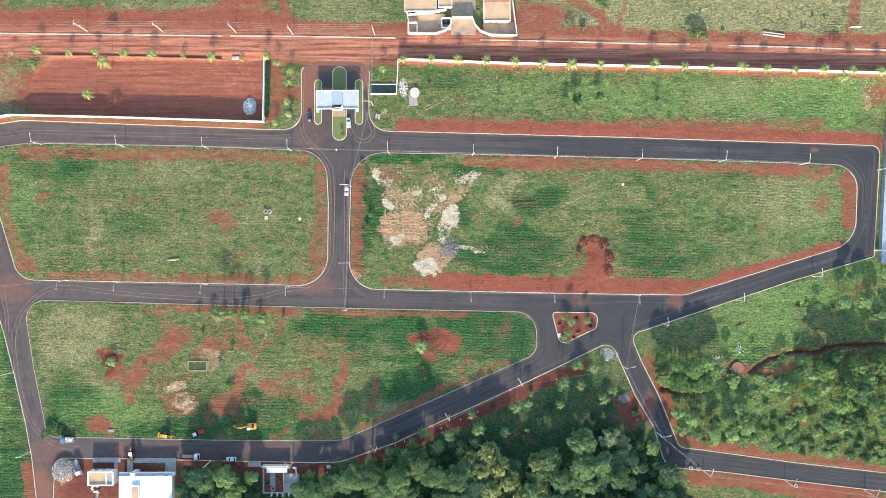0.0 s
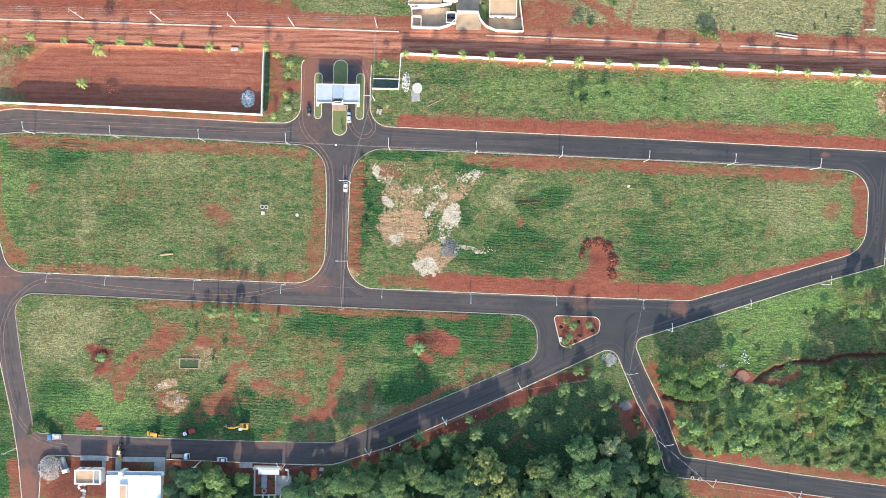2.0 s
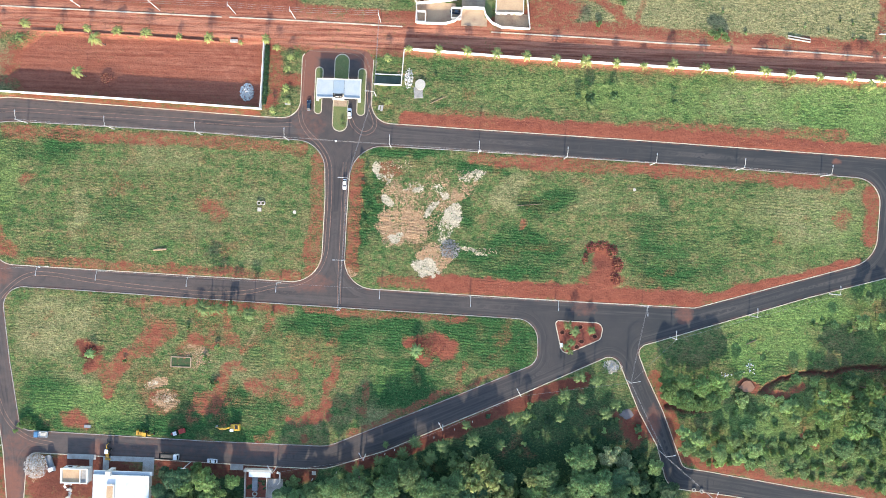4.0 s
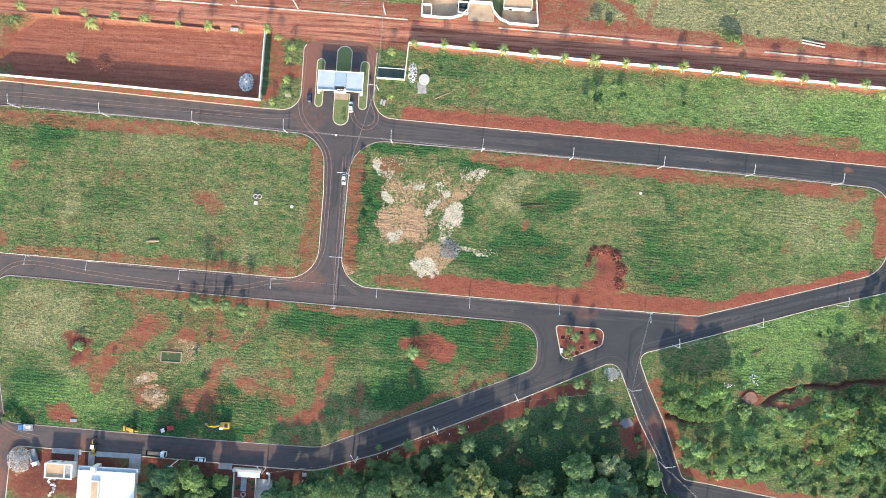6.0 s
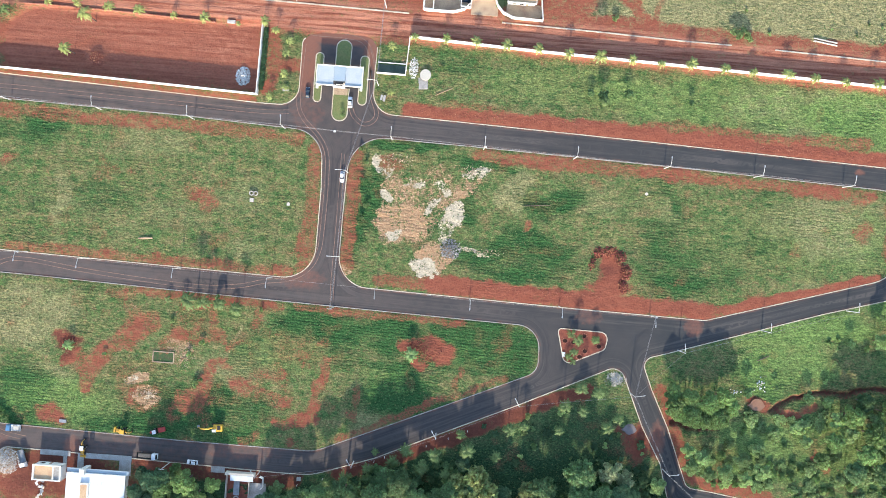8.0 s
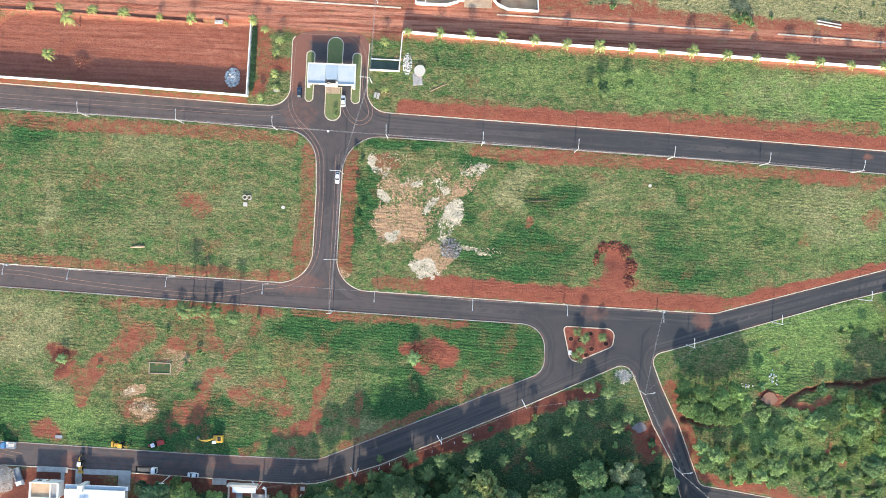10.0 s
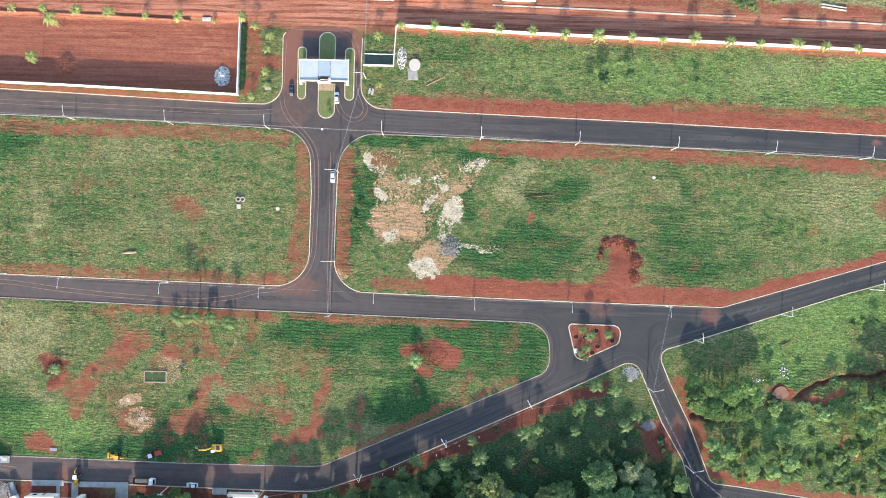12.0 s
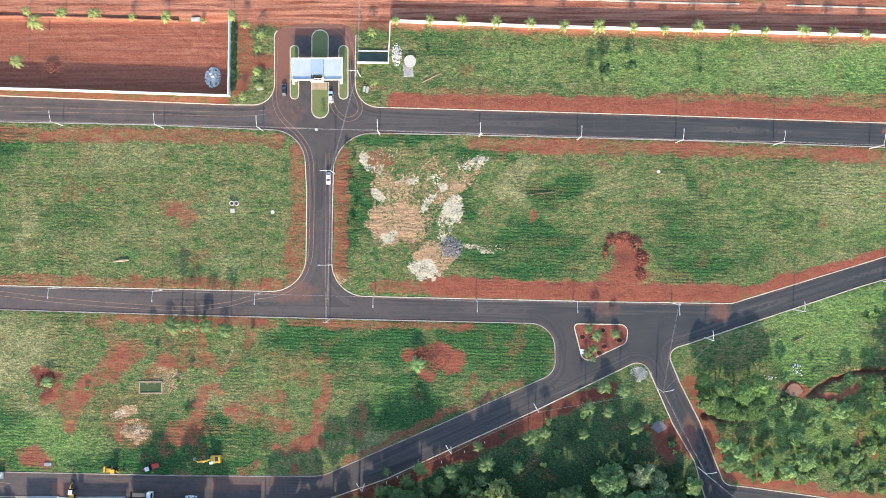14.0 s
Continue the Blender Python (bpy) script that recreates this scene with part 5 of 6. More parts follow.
small_house()


def slab(name, a, b, z, thick, mat, label, category):
    x, y, w_, d_ = corner_box(a, b)
    ob = part(name, Shape().box(0, 0, -0.1, w_, d_, thick + 0.1, 0, 1.0, 0.02), mat)
    ob.location = (x, y, z)
    return tagged(ob, label, category)


for a, b in ([(-149.2, -87.8), (-137.5, -89.8)], [(-131.7, -88.1), (-113.9, -90.1)], [(-118.5, -90.1), (-113.9, -95.7)], [(-134.6, -88.3), (-132.2, -95.6)], [(-140.1, -89.7), (-138.7, -95.5)]):
    slab("pavement_slab", a, b, 0.18, 0.14, M_CONCRETE, "grey concrete pavement slab in front of the houses", "pavement")
for a, b in ([(-83.1, -89.6), (-77.8, -92)], [(-68.2, -95), (-61.5, -103.2)]):
    slab("concrete_pad", a, b, 0.18, 0.14, M_CONCRETE, "grey concrete pad on bare red earth", "concrete pad")


def foundations():
    x, y, w_, d_ = corner_box(*[(-76.5, -91.4), (-67.8, -102.9)])
    f = empty("unfinished_building", x, y)
    part("floor", Shape().box(0, 0, 0, w_, d_, 0.2), M_BED, f, "bare red earth floor")
    for px_, py_, sx, sy, h in ((-w_ / 2, 0, 0.25, d_, 1.8), (w_ / 2, 0, 0.25, d_ * 0.9, 1.5), (0, -d_ / 2, w_, 0.25, 1.2), (w_ * 0.1, d_ / 2, w_ * 1.3, 0.9, 2.4)):
        part("wall", Shape().box(px_, py_, 0.1, sx, sy, h), M_PALE, f)
    part("roof_strip", Shape().box(w_ * 0.2, d_ / 2 - 1.4, 2.4, w_ * 1.0, 2.0, 0.15), M_ROOF_WHITE, f)
    part("trough", Shape().box(-0.5, 0.5, 0.2, 2.2, 6.5, 0.7), M_GREY, f)
    for k in range(5):
        part("column", Shape().box(w_ * (-0.1 + 0.28 * k), -d_ / 2 - 0.5, 0, 0.25, 1.4, 2.2), M_WALL, f)
    ring = [(math.cos(k * 0.524) * 0.9 - 0.5, math.sin(k * 0.524) * 0.9 - d_ * 0.36) for k in range(12)]
    part("well_ring", Shape().ribbon(ring, 0, 0.3, 0.2, 0.8, True), M_PALE, f)
    return tagged(f, "unfinished pale walls of a small building on concrete", "building shell")


foundations()
white_wall("garden_wall", [(-63.9, -92.1), (-62.7, -92.6), (-62.5, -96), (-63.4, -96.9)], 1.6, "low white garden wall beside the building plot")

# ---------------------------------------------------------------- houses beyond the dirt road
def tiled_house(a, b, height, clay, label):
    x, y, w_, d_ = corner_box(a, b)
    h = empty("house", x, y)
    part("wall", Shape().box(0, 0, 0, w_ - 0.8, d_ - 0.8, height), M_WALL, h)
    part("roof", Shape().box(0, 0, height, w_, d_, 0.25), M_ROOF_TAN, h, "flat tan tiled roof")
    if clay:
        part("clay_strip", Shape().box(0, d_ * 0.33, height + 0.25, w_, d_ * 0.3, 0.1), M_ROOF_CLAY, h, "brown clay tile strip")
    for sx in (-1, 1):
        part("parapet", Shape().box(sx * w_ / 2, 0, height - 0.2, 0.3, d_, 0.8), M_WALL, h)
    part("parapet", Shape().box(0, -d_ / 2, height - 0.2, w_, 0.3, 0.8), M_WALL, h)
    part("parapet", Shape().box(0, d_ / 2, height - 0.2, w_, 0.3, 0.7), M_WALL, h)
    part("door", Shape().box(w_ * 0.2, -d_ / 2 + 0.38, 0, 1.0, 0.1, 2.1), M_TIMBER, h)
    for k in (-0.25, 0.0):
        part("window", Shape().box(k * w_, -d_ / 2 + 0.38, 1.0, 1.5, 0.1, 1.2), M_GLASS, h)
    return tagged(h, label, "house")


tiled_house(*[(-15.3, 112.9), (-2.1, 100)], 3.6, False, "white-walled house with a flat tan roof")
tiled_house(*[(17.9, 107.4), (28.9, 95.7)], 3.6, True, "white-walled house with tan and brown tiled roof")
tiled_house(*[(-1.1, 111.8), (4.5, 101.8)], 3.2, False, "narrow white-walled house wing with a tan roof")
place(car("car", M_CAR_DARK, "dark car parked in a walled front yard"), (-12, 101.3), 95)
place(car("car", M_CAR_DARK, "dark car parked under the white house front"), (1.7, 96.6), 85)
for a, b in ([(-14.2, 100.1), (1.7, 92.3)], [(17.8, 96.5), (31.5, 91.6)]):
    slab("front_yard", a, b, 0.22, 0.14, M_PAVING, "tan paved front yard inside white walls", "yard")
for a, b in ([(4.2, 111), (14.6, 91.2)],):
    slab("driveway", a, b, 0.25, 0.14, M_PAVING, "tan paved driveway between two walled houses", "driveway")
slab("front_lawn", *[(13.7, 101.8), (16.6, 94.6)], 0.32, 0.1, M_TURF, "small patch of lawn inside the garden wall", "lawn")
for a, b in ([(-14.1, 96), (-10.3, 91.7)], [(0.2, 97.8), (4, 93.5)]):
    x, y, w_, d_ = corner_box(a, b)
    shed = empty("garage", x, y)
    for sx in (-1, 1):
        part("side_wall", Shape().box(sx * w_ / 2, 0, 0, 0.3, d_, 2.4), M_WALL, shed)
        part("end_wall", Shape().box(0, sx * d_ / 2, 0, w_ - 0.3, 0.3, 2.4), M_WALL, shed)
    part("floor", Shape().box(0, 0, 0, w_ - 0.2, d_ - 0.2, 0.32), M_PAVING, shed)
    tagged(shed, "small roofless white-walled garage bay", "garage")
FRONT_WALLS = [[(-14.6, 106.3), (-14.2, 99.1), (-13.5, 91.4), (-2.7, 91.3), (1.7, 92.7), (4.1, 95.1), (4.6, 98)], [(13.2, 98), (14.2, 95.1), (16.6, 92.4), (20.4, 90.7), (32, 90.4), (30.1, 106.1)], [(-14.2, 99.1), (-7, 100), (2.2, 101.4)], [(4.6, 98), (13.2, 98)]]
for line in FRONT_WALLS:
    white_wall("front_wall", line, 2.4 if len(line) > 3 else 2.8, "white rendered front garden wall of a house")

# ---------------------------------------------------------------- gate yard, benches, tank
white_wall("yard_wall", [(-30.3, 66), (-19.2, 65.9), (-18.4, 80.3)], 1.9, "white rendered wall of the small yard by the gate")
white_wall("yard_kerb_wall", [(-30, 70.3), (-19.2, 70.2)], 0.5, "low pale retaining wall in the small yard")
slab("water_trough", *[(-30, 69.6), (-19.2, 66.6)], 0.2, 0.12, M_YARD_POOL, "shallow dark pool inside the small walled yard", "pool")


def bench(x, y, turn):
    b_ = empty("bench", x, y, 0.1, turn)
    part("seat", Shape().box(0, 0, 0.4, 2.4, 0.9, 0.14), M_CONCRETE, b_)
    part("table", Shape().box(0, 1.1, 0.7, 2.0, 0.8, 0.12), M_CONCRETE, b_)
    for sx in (-1, 1):
        part("leg", Shape().box(sx * 0.9, 0, -0.1, 0.25, 0.8, 0.5), M_CONCRETE, b_)
        part("table_leg", Shape().box(sx * 0.7, 1.1, -0.1, 0.25, 0.6, 0.8), M_CONCRETE, b_)
    return tagged(b_, "pale concrete bench and table on the lawn", "bench", "garden benches")


for (x, y), turn in zip([(-64.8, 57), (-26.7, 56.5)], (5, 80)):
    bench(x, y, turn)


def disc(name, spot, r, h, mat, label, category, ring=False):
    s = Shape()
    pts = [(math.cos(k * math.pi / 12) * r, math.sin(k * math.pi / 12) * r) for k in range(24)]
    if ring:
        s.ribbon(pts, 0, r * 0.4, -0.2, h, True)
    else:
        s.prism(pts, -0.2, h)
    ob = part(name, s, mat)
    ob.location = (*spot, 0.1)
    return tagged(ob, label, category)


disc("tank_cover", (-11.5, 66.6), 2.1, 0.8, M_PALE, "round pale concrete tank cover on the grass", "tank cover")
sheet = part("metal_sheet", Shape().box(0, 0, 0.05, 3.6, 4.6, 0.12, 0.1, 0.8), M_GREYSTONE)
sheet.location = (*(-12.2, 63.4), 0.12)
tagged(sheet, "grey sheet lying on the grass", "sheet")
for p in [(-75.1, 16.4), (-73.5, 16.4)]:
    disc("pipe_ring", p, 0.75, 0.7, M_PALE, "pale concrete pipe ring standing on the grass", "pipe ring", True)
slab("concrete_block", *[(-75.6, 14.5), (-74.1, 13)], 0.1, 0.6, M_PALE, "white concrete block beside pipe rings", "concrete block")
disc("manhole_cover", (-60.7, 13.2), 0.7, 0.25, M_PALE, "round pale manhole cover in the grass", "manhole")
disc("manhole_cover", (76.8, 27), 0.6, 0.25, M_PALE, "round pale manhole cover in the grass", "manhole")
for p in [(107.9, -94.1), (104.8, -93.6), (149.4, -101.5), (123.1, -57.4)]:
    disc("pipe_ring", p, 0.62, 0.5, M_PALE, "pale concrete pipe ring lying on the ground", "pipe ring", True)
for (a, b, wide, lab) in ((*[(-117.3, -4.1), (-112, -3.6)], 0.9, "weathered red timber beam lying on grass"), (*[(-7.2, 59.1), (-0.9, 62.2)], 0.35, "pale timber pole lying on the grass"),
                          (*[(124, -34.1), (128.3, -32)], 0.4, "dark fallen log lying on the grass"), (*[(29.4, 18.9), (40.2, 20)], 0.3, "dark timber pole lying in grass")):
    d = Vector((b[0] - a[0], b[1] - a[1]))
    ob = part("timber_beam", Shape().tube([(-d.length / 2, 0, 0.2), (0, 0.05, 0.24), (d.length / 2, 0, 0.2)], [wide / 2 * 0.8, wide / 2, wide / 2 * 0.7], 6), M_TIMBER if "dark" not in lab else M_BARK)
    ob.matrix_basis = pose((a[0] + b[0]) / 2, (a[1] + b[1]) / 2, 0.1, 0, 0, math.degrees(math.atan2(d.y, d.x)))
    tagged(ob, lab, "timber")
for a, b in ([(136.9, 91.6), (146, 90.3)], [(136.9, 90.6), (146, 89.3)]):
    d = Vector((b[0] - a[0], b[1] - a[1]))
    ob = part("trough", Shape().ribbon([a, b], 0, 0.4, 0.0, 0.6), M_PALE)
    tagged(ob, "long pale feeding trough standing on the pasture", "trough")
gate = empty("field_gate", *(175.9, 93.3))
for k in range(4):
    part("rail", Shape().box(0, 0, 0.3 + 0.35 * k, 4.0, 0.08, 0.12), M_CAR_WHITE, gate)
for sx in (-2.1, 2.1):
    part("gate_post", Shape().box(sx, 0, -0.2, 0.25, 0.25, 1.9), M_PALE, gate)
tagged(gate, "white wooden field gate across a red earth track", "gate")
pit = empty("brick_pit", *(-104.5, -49.1))
for px_, py_, sx, sy in ((0, 2.0, 8.2, 0.4), (0, -2.0, 8.2, 0.4), (4, 0, 0.4, 4.0), (-4, 0, 0.4, 4.0)):
    part("wall", Shape().box(px_, py_, -0.3, sx, sy, 0.7), M_PAVING, pit)
part("pit_floor", Shape().box(0, 0, -0.2, 7.8, 3.8, 0.42), M_PIT_GRASS, pit, "rough grass on the pit floor")
tagged(pit, "low pale walls round a grassy rectangular pit", "foundation pit")

# east boundary wall of pale blue panels
side = empty("panel_fence", *(187.1, 44.9))
side.matrix_basis = Matrix()
line = [(188.6, 53.3), (187.2, 32.8), (185.9, 13.6), (185, -7.1)]
for (ax, ay), (bx, by) in zip(line[:-1], line[1:]):
    n = int(math.hypot(bx - ax, by - ay) / 2.6)
    for k in range(n):
        f, g = k / n, (k + 0.97) / n
        part("panel", Shape().ribbon([(ax + (bx - ax) * f, ay + (by - ay) * f), (ax + (bx - ax) * g, ay + (by - ay) * g)], 1.3, 2.4, 2.2, 2.3), M_ROOF_BLUE, side)
part("back_wall", Shape().ribbon(line, 2.4, 0.2, 0, 2.2), M_WALL, side)
part("front_beam", Shape().ribbon(line, 0.2, 0.15, 0, 2.2), M_GREY, side)
tagged(side, "long low shelter roofed with pale blue metal panels", "shelter")


# ---------------------------------------------------------------- water
for p, r, mat, lab in (((124.6, -51.4), 3.0, M_MUD, "muddy brown pool at the end of the creek"), ((76.2, -64.2), 2.7, M_SILT, "still grey pond beside bare red earth")):
    ring = [(math.cos(k * 0.35) * r * (0.45 + 0.9 * value_noise(k * 1.3, r, 2.0)), math.sin(k * 0.35) * r * 0.85 * (0.45 + 0.9 * value_noise(k * 1.3, r, 2.0))) for k in range(18)]
    ob = part("water", Shape().prism(ring, -0.6, 0.16), mat)
    ob.location = (*p, 0.12)
    tagged(ob, lab, "pond", kind="structure")


# ---------------------------------------------------------------- heaps of stone and earth
def heap(name, spot, rx, ry, count, size, mat, label, category, height=0.6):
    s = Shape()
    for _ in range(count):
        a, f = rng.random() * 6.283, rng.random() ** 0.6
        k = size * (0.4 + rng.random())
        cx, cy, base = math.cos(a) * rx * f, math.sin(a) * ry * f, (1 - f) * height - 0.15
        ring = [(math.cos(i * 1.257 + a) * k * 0.5 * (0.6 + 0.7 * rng.random()), math.sin(i * 1.257 + a) * k * 0.5 * (0.6 + 0.7 * rng.random())) for i in range(5)]
        rock = [(cx + u, cy + q, base) for u, q in ring] + [(cx + u * 0.8 + 0.1 * k * rng.random(), cy + q * 0.8, base + k * (0.25 + 0.2 * rng.random())) for u, q in ring] + [(cx, cy, base + k * 0.55)]
        s.add(rock, [(i, (i + 1) % 5, 5 + (i + 1) % 5, 5 + i) for i in range(5)] + [(5 + i, 5 + (i + 1) % 5, 10) for i in range(5)])
    ob = part(name, s, mat)
    ob.location = (*spot, ground_z(*spot) if abs(spot[0]) < 200 else 0)
    return tagged(ob, label, category, kind="stuff")


heap("rubble_heap", (-82.1, 61.5), 2.8, 3.6, 320, 0.75, M_WHITE_RUBBLE, "heap of pale grey rubble on red earth", "rubble", 1.5)
heap("rubble_heap", (2.8, 0.3), 4.2, 4.0, 420, 0.5, M_GREYSTONE, "heap of grey stones in the grass", "rubble", 0.9)
heap("stone_scatter", (16, -0), 8.0, 1.5, 130, 0.35, M_ROCK, "scattered pale stones in the grass", "stones", 0.1)
heap("stone_scatter", (-19.9, 33.4), 9.0, 2.6, 170, 0.35, M_ROCK, "broken pale stones along the lot edge", "stones", 0.2)
heap("stone_scatter", (9, 31), 5.0, 2.6, 140, 0.35, M_ROCK, "broken pale stones in the grass", "stones", 0.2)
heap("stone_scatter", (-96.6, -48.4), 4.5, 4.5, 140, 0.35, M_ROCK, "pale broken masonry on bare earth", "rubble", 0.3)
heap("stone_scatter", (-115.9, -59.1), 4.0, 2.0, 90, 0.35, M_ROCK, "pale broken masonry on bare earth", "rubble", 0.3)
heap("stone_scatter", (-110.6, -64.2), 6.0, 2.5, 110, 0.35, M_ROCK, "pale broken masonry on bare earth", "rubble", 0.3)
heap("rubble_heap", (-16.2, 69.0), 1.8, 4.2, 260, 0.45, M_WHITE_RUBBLE, "strip of pale rubble beside the yard wall", "rubble", 0.4)
heap("gravel_heap", (-161.3, -93), 5.0, 5.0, 1500, 0.32, M_RUBBLE, "broad heap of grey gravel beside the road", "gravel", 1.3)
heap("stone_scatter", (181.2, 66.6), 6.0, 7.0, 60, 0.5, M_RUBBLE, "pale stones among rough grass", "stones", 0.2)
heap("stone_scatter", (69.8, -45.3), 4.6, 3.0, 700, 0.28, M_RUBBLE, "pale gravel patch at the road corner", "gravel", 0.1)
for spot, rx, ry, n in (((59.6, 3.2), 2.6, 2.6, 150), ((64.2, 4.2), 4.0, 2.4, 220), ((69.2, 1.6), 3.0, 3.0, 190), ((71.2, -3.6), 2.2, 3.4, 170), ((70.6, -9.0), 2.2, 3.0, 130), ((57.8, -1.6), 1.4, 3.0, 70)):
    heap("soil_clods", spot, rx, ry, n, 0.55, M_CLOD_DARK, "broken red earth bank round an excavated hollow", "soil", 1.0)
heap("soil_clods", (-4.7, -39.4), 7.5, 4.5, 260, 0.4, M_CLOD_DARK, "dug red earth round a young palm", "soil", 0.5)
heap("soil_clods", (-140.6, -47), 5.0, 4.0, 200, 0.4, M_CLOD_DARK, "dug red earth round a planted tree", "soil", 0.5)
heap("soil_clods", (-138.9, 64.2), 3.0, 3.0, 160, 0.35, M_CLOD, "small mound of red earth in the plot", "soil", 1.2)
heap("soil_clods", (29.6, 52.3), 48.0, 1.6, 420, 0.3, M_CLOD, "loose red earth ridge along the lot", "soil", 0.2)
heap("soil_clods", (129.4, 47.6), 54.0, 1.4, 420, 0.3, M_CLOD, "loose red earth ridge along the lot", "soil", 0.2)
heap("soil_clods", (42.4, -13.7), 45.0, 1.6, 360, 0.28, M_CLOD, "loose red earth ridge along the kerb", "soil", 0.4)


heap("soil_clods", (56.5, -32.6), 8.0, 4.6, 260, 0.4, M_CLOD_DARK, "loose dug earth on the planted island", "soil", 0.3)


# ---------------------------------------------------------------- dusty tyre tracks on the asphalt
def tracks(line, gauge=1.5, wide=0.22):
    fine_line = []
    for k in range(len(line) - 1):
        p0, p1, p2, p3 = (Vector(line[min(max(i, 0), len(line) - 1)]) for i in (k - 1, k, k + 1, k + 2))
        for i in range(8):
            t = i / 8
            q = 0.5 * (2 * p1 + (p2 - p0) * t + (2 * p0 - 5 * p1 + 4 * p2 - p3) * t * t + (3 * p1 - p0 - 3 * p2 + p3) * t ** 3)
            fine_line.append((q.x, q.y))
    fine_line.append(tuple(line[-1]))
    s = Shape()
    for side_ in (-1, 1):
        n = len(fine_line)
        v = []
        for k in range(n):
            a, b = Vector(fine_line[max(k - 1, 0)]), Vector(fine_line[min(k + 1, n - 1)])
            d = (b - a).normalized()
            p = Vector(fine_line[k]) + Vector((-d.y, d.x)) * side_ * gauge / 2
            u = Vector((-d.y, d.x)) * wide / 2 * (0.7 + 0.6 * value_noise(k * 0.7, side_, 2.0))
            v += [(p.x + u.x, p.y + u.y, 0.006), (p.x - u.x, p.y - u.y, 0.006)]
        s.add(v, [(2 * k, 2 * k + 1, 2 * k + 3, 2 * k + 2) for k in range(n - 1)])
    ob = part("tyre_tracks", s, M_DUST)
    return tagged(ob, "pale red dust left by tyres on asphalt", "tyre tracks", kind="stuff")


tracks([(-59.1, 75.3), (-59.7, 63.2), (-59.7, 52.4), (-57.1, 46.4), (-51.1, 40.3), (-47.3, 33.1), (-46.7, 19.8), (-47, 5.4), (-47.8, -4.2), (-51.4, -11.4), (-58.7, -15.7), (-68.3, -17.3), (-77.9, -19.7), (-92.4, -21), (-116.4, -19.7), (-140.5, -17.6), (-159.7, -15.3), (-169.4, -16.7), (-177.8, -23.9), (-181.9, -32.3), (-182.7, -41.9), (-179.7, -61.2), (-174.4, -74.4), (-166, -81.7), (-155.2, -84.1)], 1.5)
tracks([(-41.1, 34.2), (-41.2, 10.2), (-41.6, -13.9), (-41.4, -23.5)], 1.2, 0.18)
tracks([(-34.1, 75.1), (-32.2, 67.9), (-31.8, 58.3), (-29.4, 51), (-30.6, 47.4), (-34.2, 46.2), (-37.8, 48.7), (-39.5, 52.3)], 1.5)
tracks([(-58.6, 80.1), (-53.3, 79.6), (-43.7, 79.5), (-36.5, 78), (-32.9, 72.7), (-31.7, 63.1)], 1.6)
tracks([(-188.3, 49.6), (-173.9, 50.9), (-152.2, 50.3), (-108.9, 49.1), (-75.2, 48.2), (-63.1, 48.8)], 1.5, 0.16)
tracks([(-187.4, -17.8), (-185.8, -27.5), (-185.8, -34.7)], 1.4)


# ---------------------------------------------------------------- loose odds and ends
for (a, b), mat, lab, cat in (([(-142.7, -75.8), (-140, -77)], M_GREY, "grey metal sheet lying on the grass", "metal sheet"), ([(-49.9, -91.5), (-48.3, -92.9)], M_PALE, "small pale concrete box on bare earth", "concrete box"),
                              ([(-45.3, 42.9), (-44.6, 42.2)], M_CAR_WHITE, "small white box on the asphalt junction", "box"), ([(48.7, -36.1), (49.9, -37.8)], M_CAR_WHITE, "white stone block on the planted island", "stone block"),
                              ([(-89.2, 82.5), (-86.1, 81.2)], M_RUBBLE, "pale slab on the edge of the red plot", "slab")):
    slab("loose_slab", a, b, 0.14, 0.3, mat, lab, cat)
post = part("fence_post", Shape().box(0, 0, -0.3, 0.22, 0.22, 2.5, 0, 0.9, 0.03), M_POLE)
tagged(post, "pale concrete fence post at the wood's edge", "fence post", "fence posts")
POSTS = [(-20.6, -83.2), (-16.7, -81.3), (-9.2, -78.5), (-1, -75.9), (7.2, -72.3), (14.4, -69), (-39.8, -91.3), (-49.5, -94.4)]
post.location = (*POSTS[0], 0.1)
for x, y in POSTS[1:]:
    copy_thing(post, pose(x, y, 0.1))
debris = empty("scrap_pile", *(-148.1, -102.9), 0.1)
for k in range(14):
    part("scrap", Shape().box(rng.normal() * 1.2, rng.normal() * 2.2, 0.05 * k, 0.4 + rng.random() * 1.2, 0.3 + rng.random() * 1.0, 0.12, rng.random() * 3), (M_CAR_WHITE, M_GREY, M_PALE)[k % 3], debris)
tagged(debris, "pile of white and grey building scrap on red earth", "scrap pile")
for x, y, turn in ((*(116.2, -46.8), 20), (*(125.1, -42.5), 70), (*(126.3, -43.7), 110), (*(122, -45.6), 40)):
    t = empty("litter_heap", x, y, 0.15, turn)
    for k in range(10):
        part("bag", Shape().box(rng.normal() * 1.1, rng.normal() * 0.7, 0.0, 0.5, 0.4, 0.3, rng.random() * 3, 0.6, 0.05), (M_CAR_WHITE, M_PALE, M_ROOF_BLUE)[k % 3], t)
    tagged(t, "scattered white litter on the creek bank", "litter")


# ---------------------------------------------------------------- trees
def leaf_card(v, f, p, out, size, r, long=1.6):
    """One folded leaf clump at p, facing out."""
    side = out.cross(Vector((r.random() - 0.5, r.random() - 0.5, r.random() - 0.5))).normalized()
    tip = out.cross(side).normalized()
    n = len(v)
    a, b = side * size * 0.5, tip * size * 0.5 * long
    v += [p - b, p + a + out * size * 0.12, p + b - out * size * 0.1, p - a + out * size * 0.12]
    f += [(n, n + 1, n + 2), (n, n + 2, n + 3)]


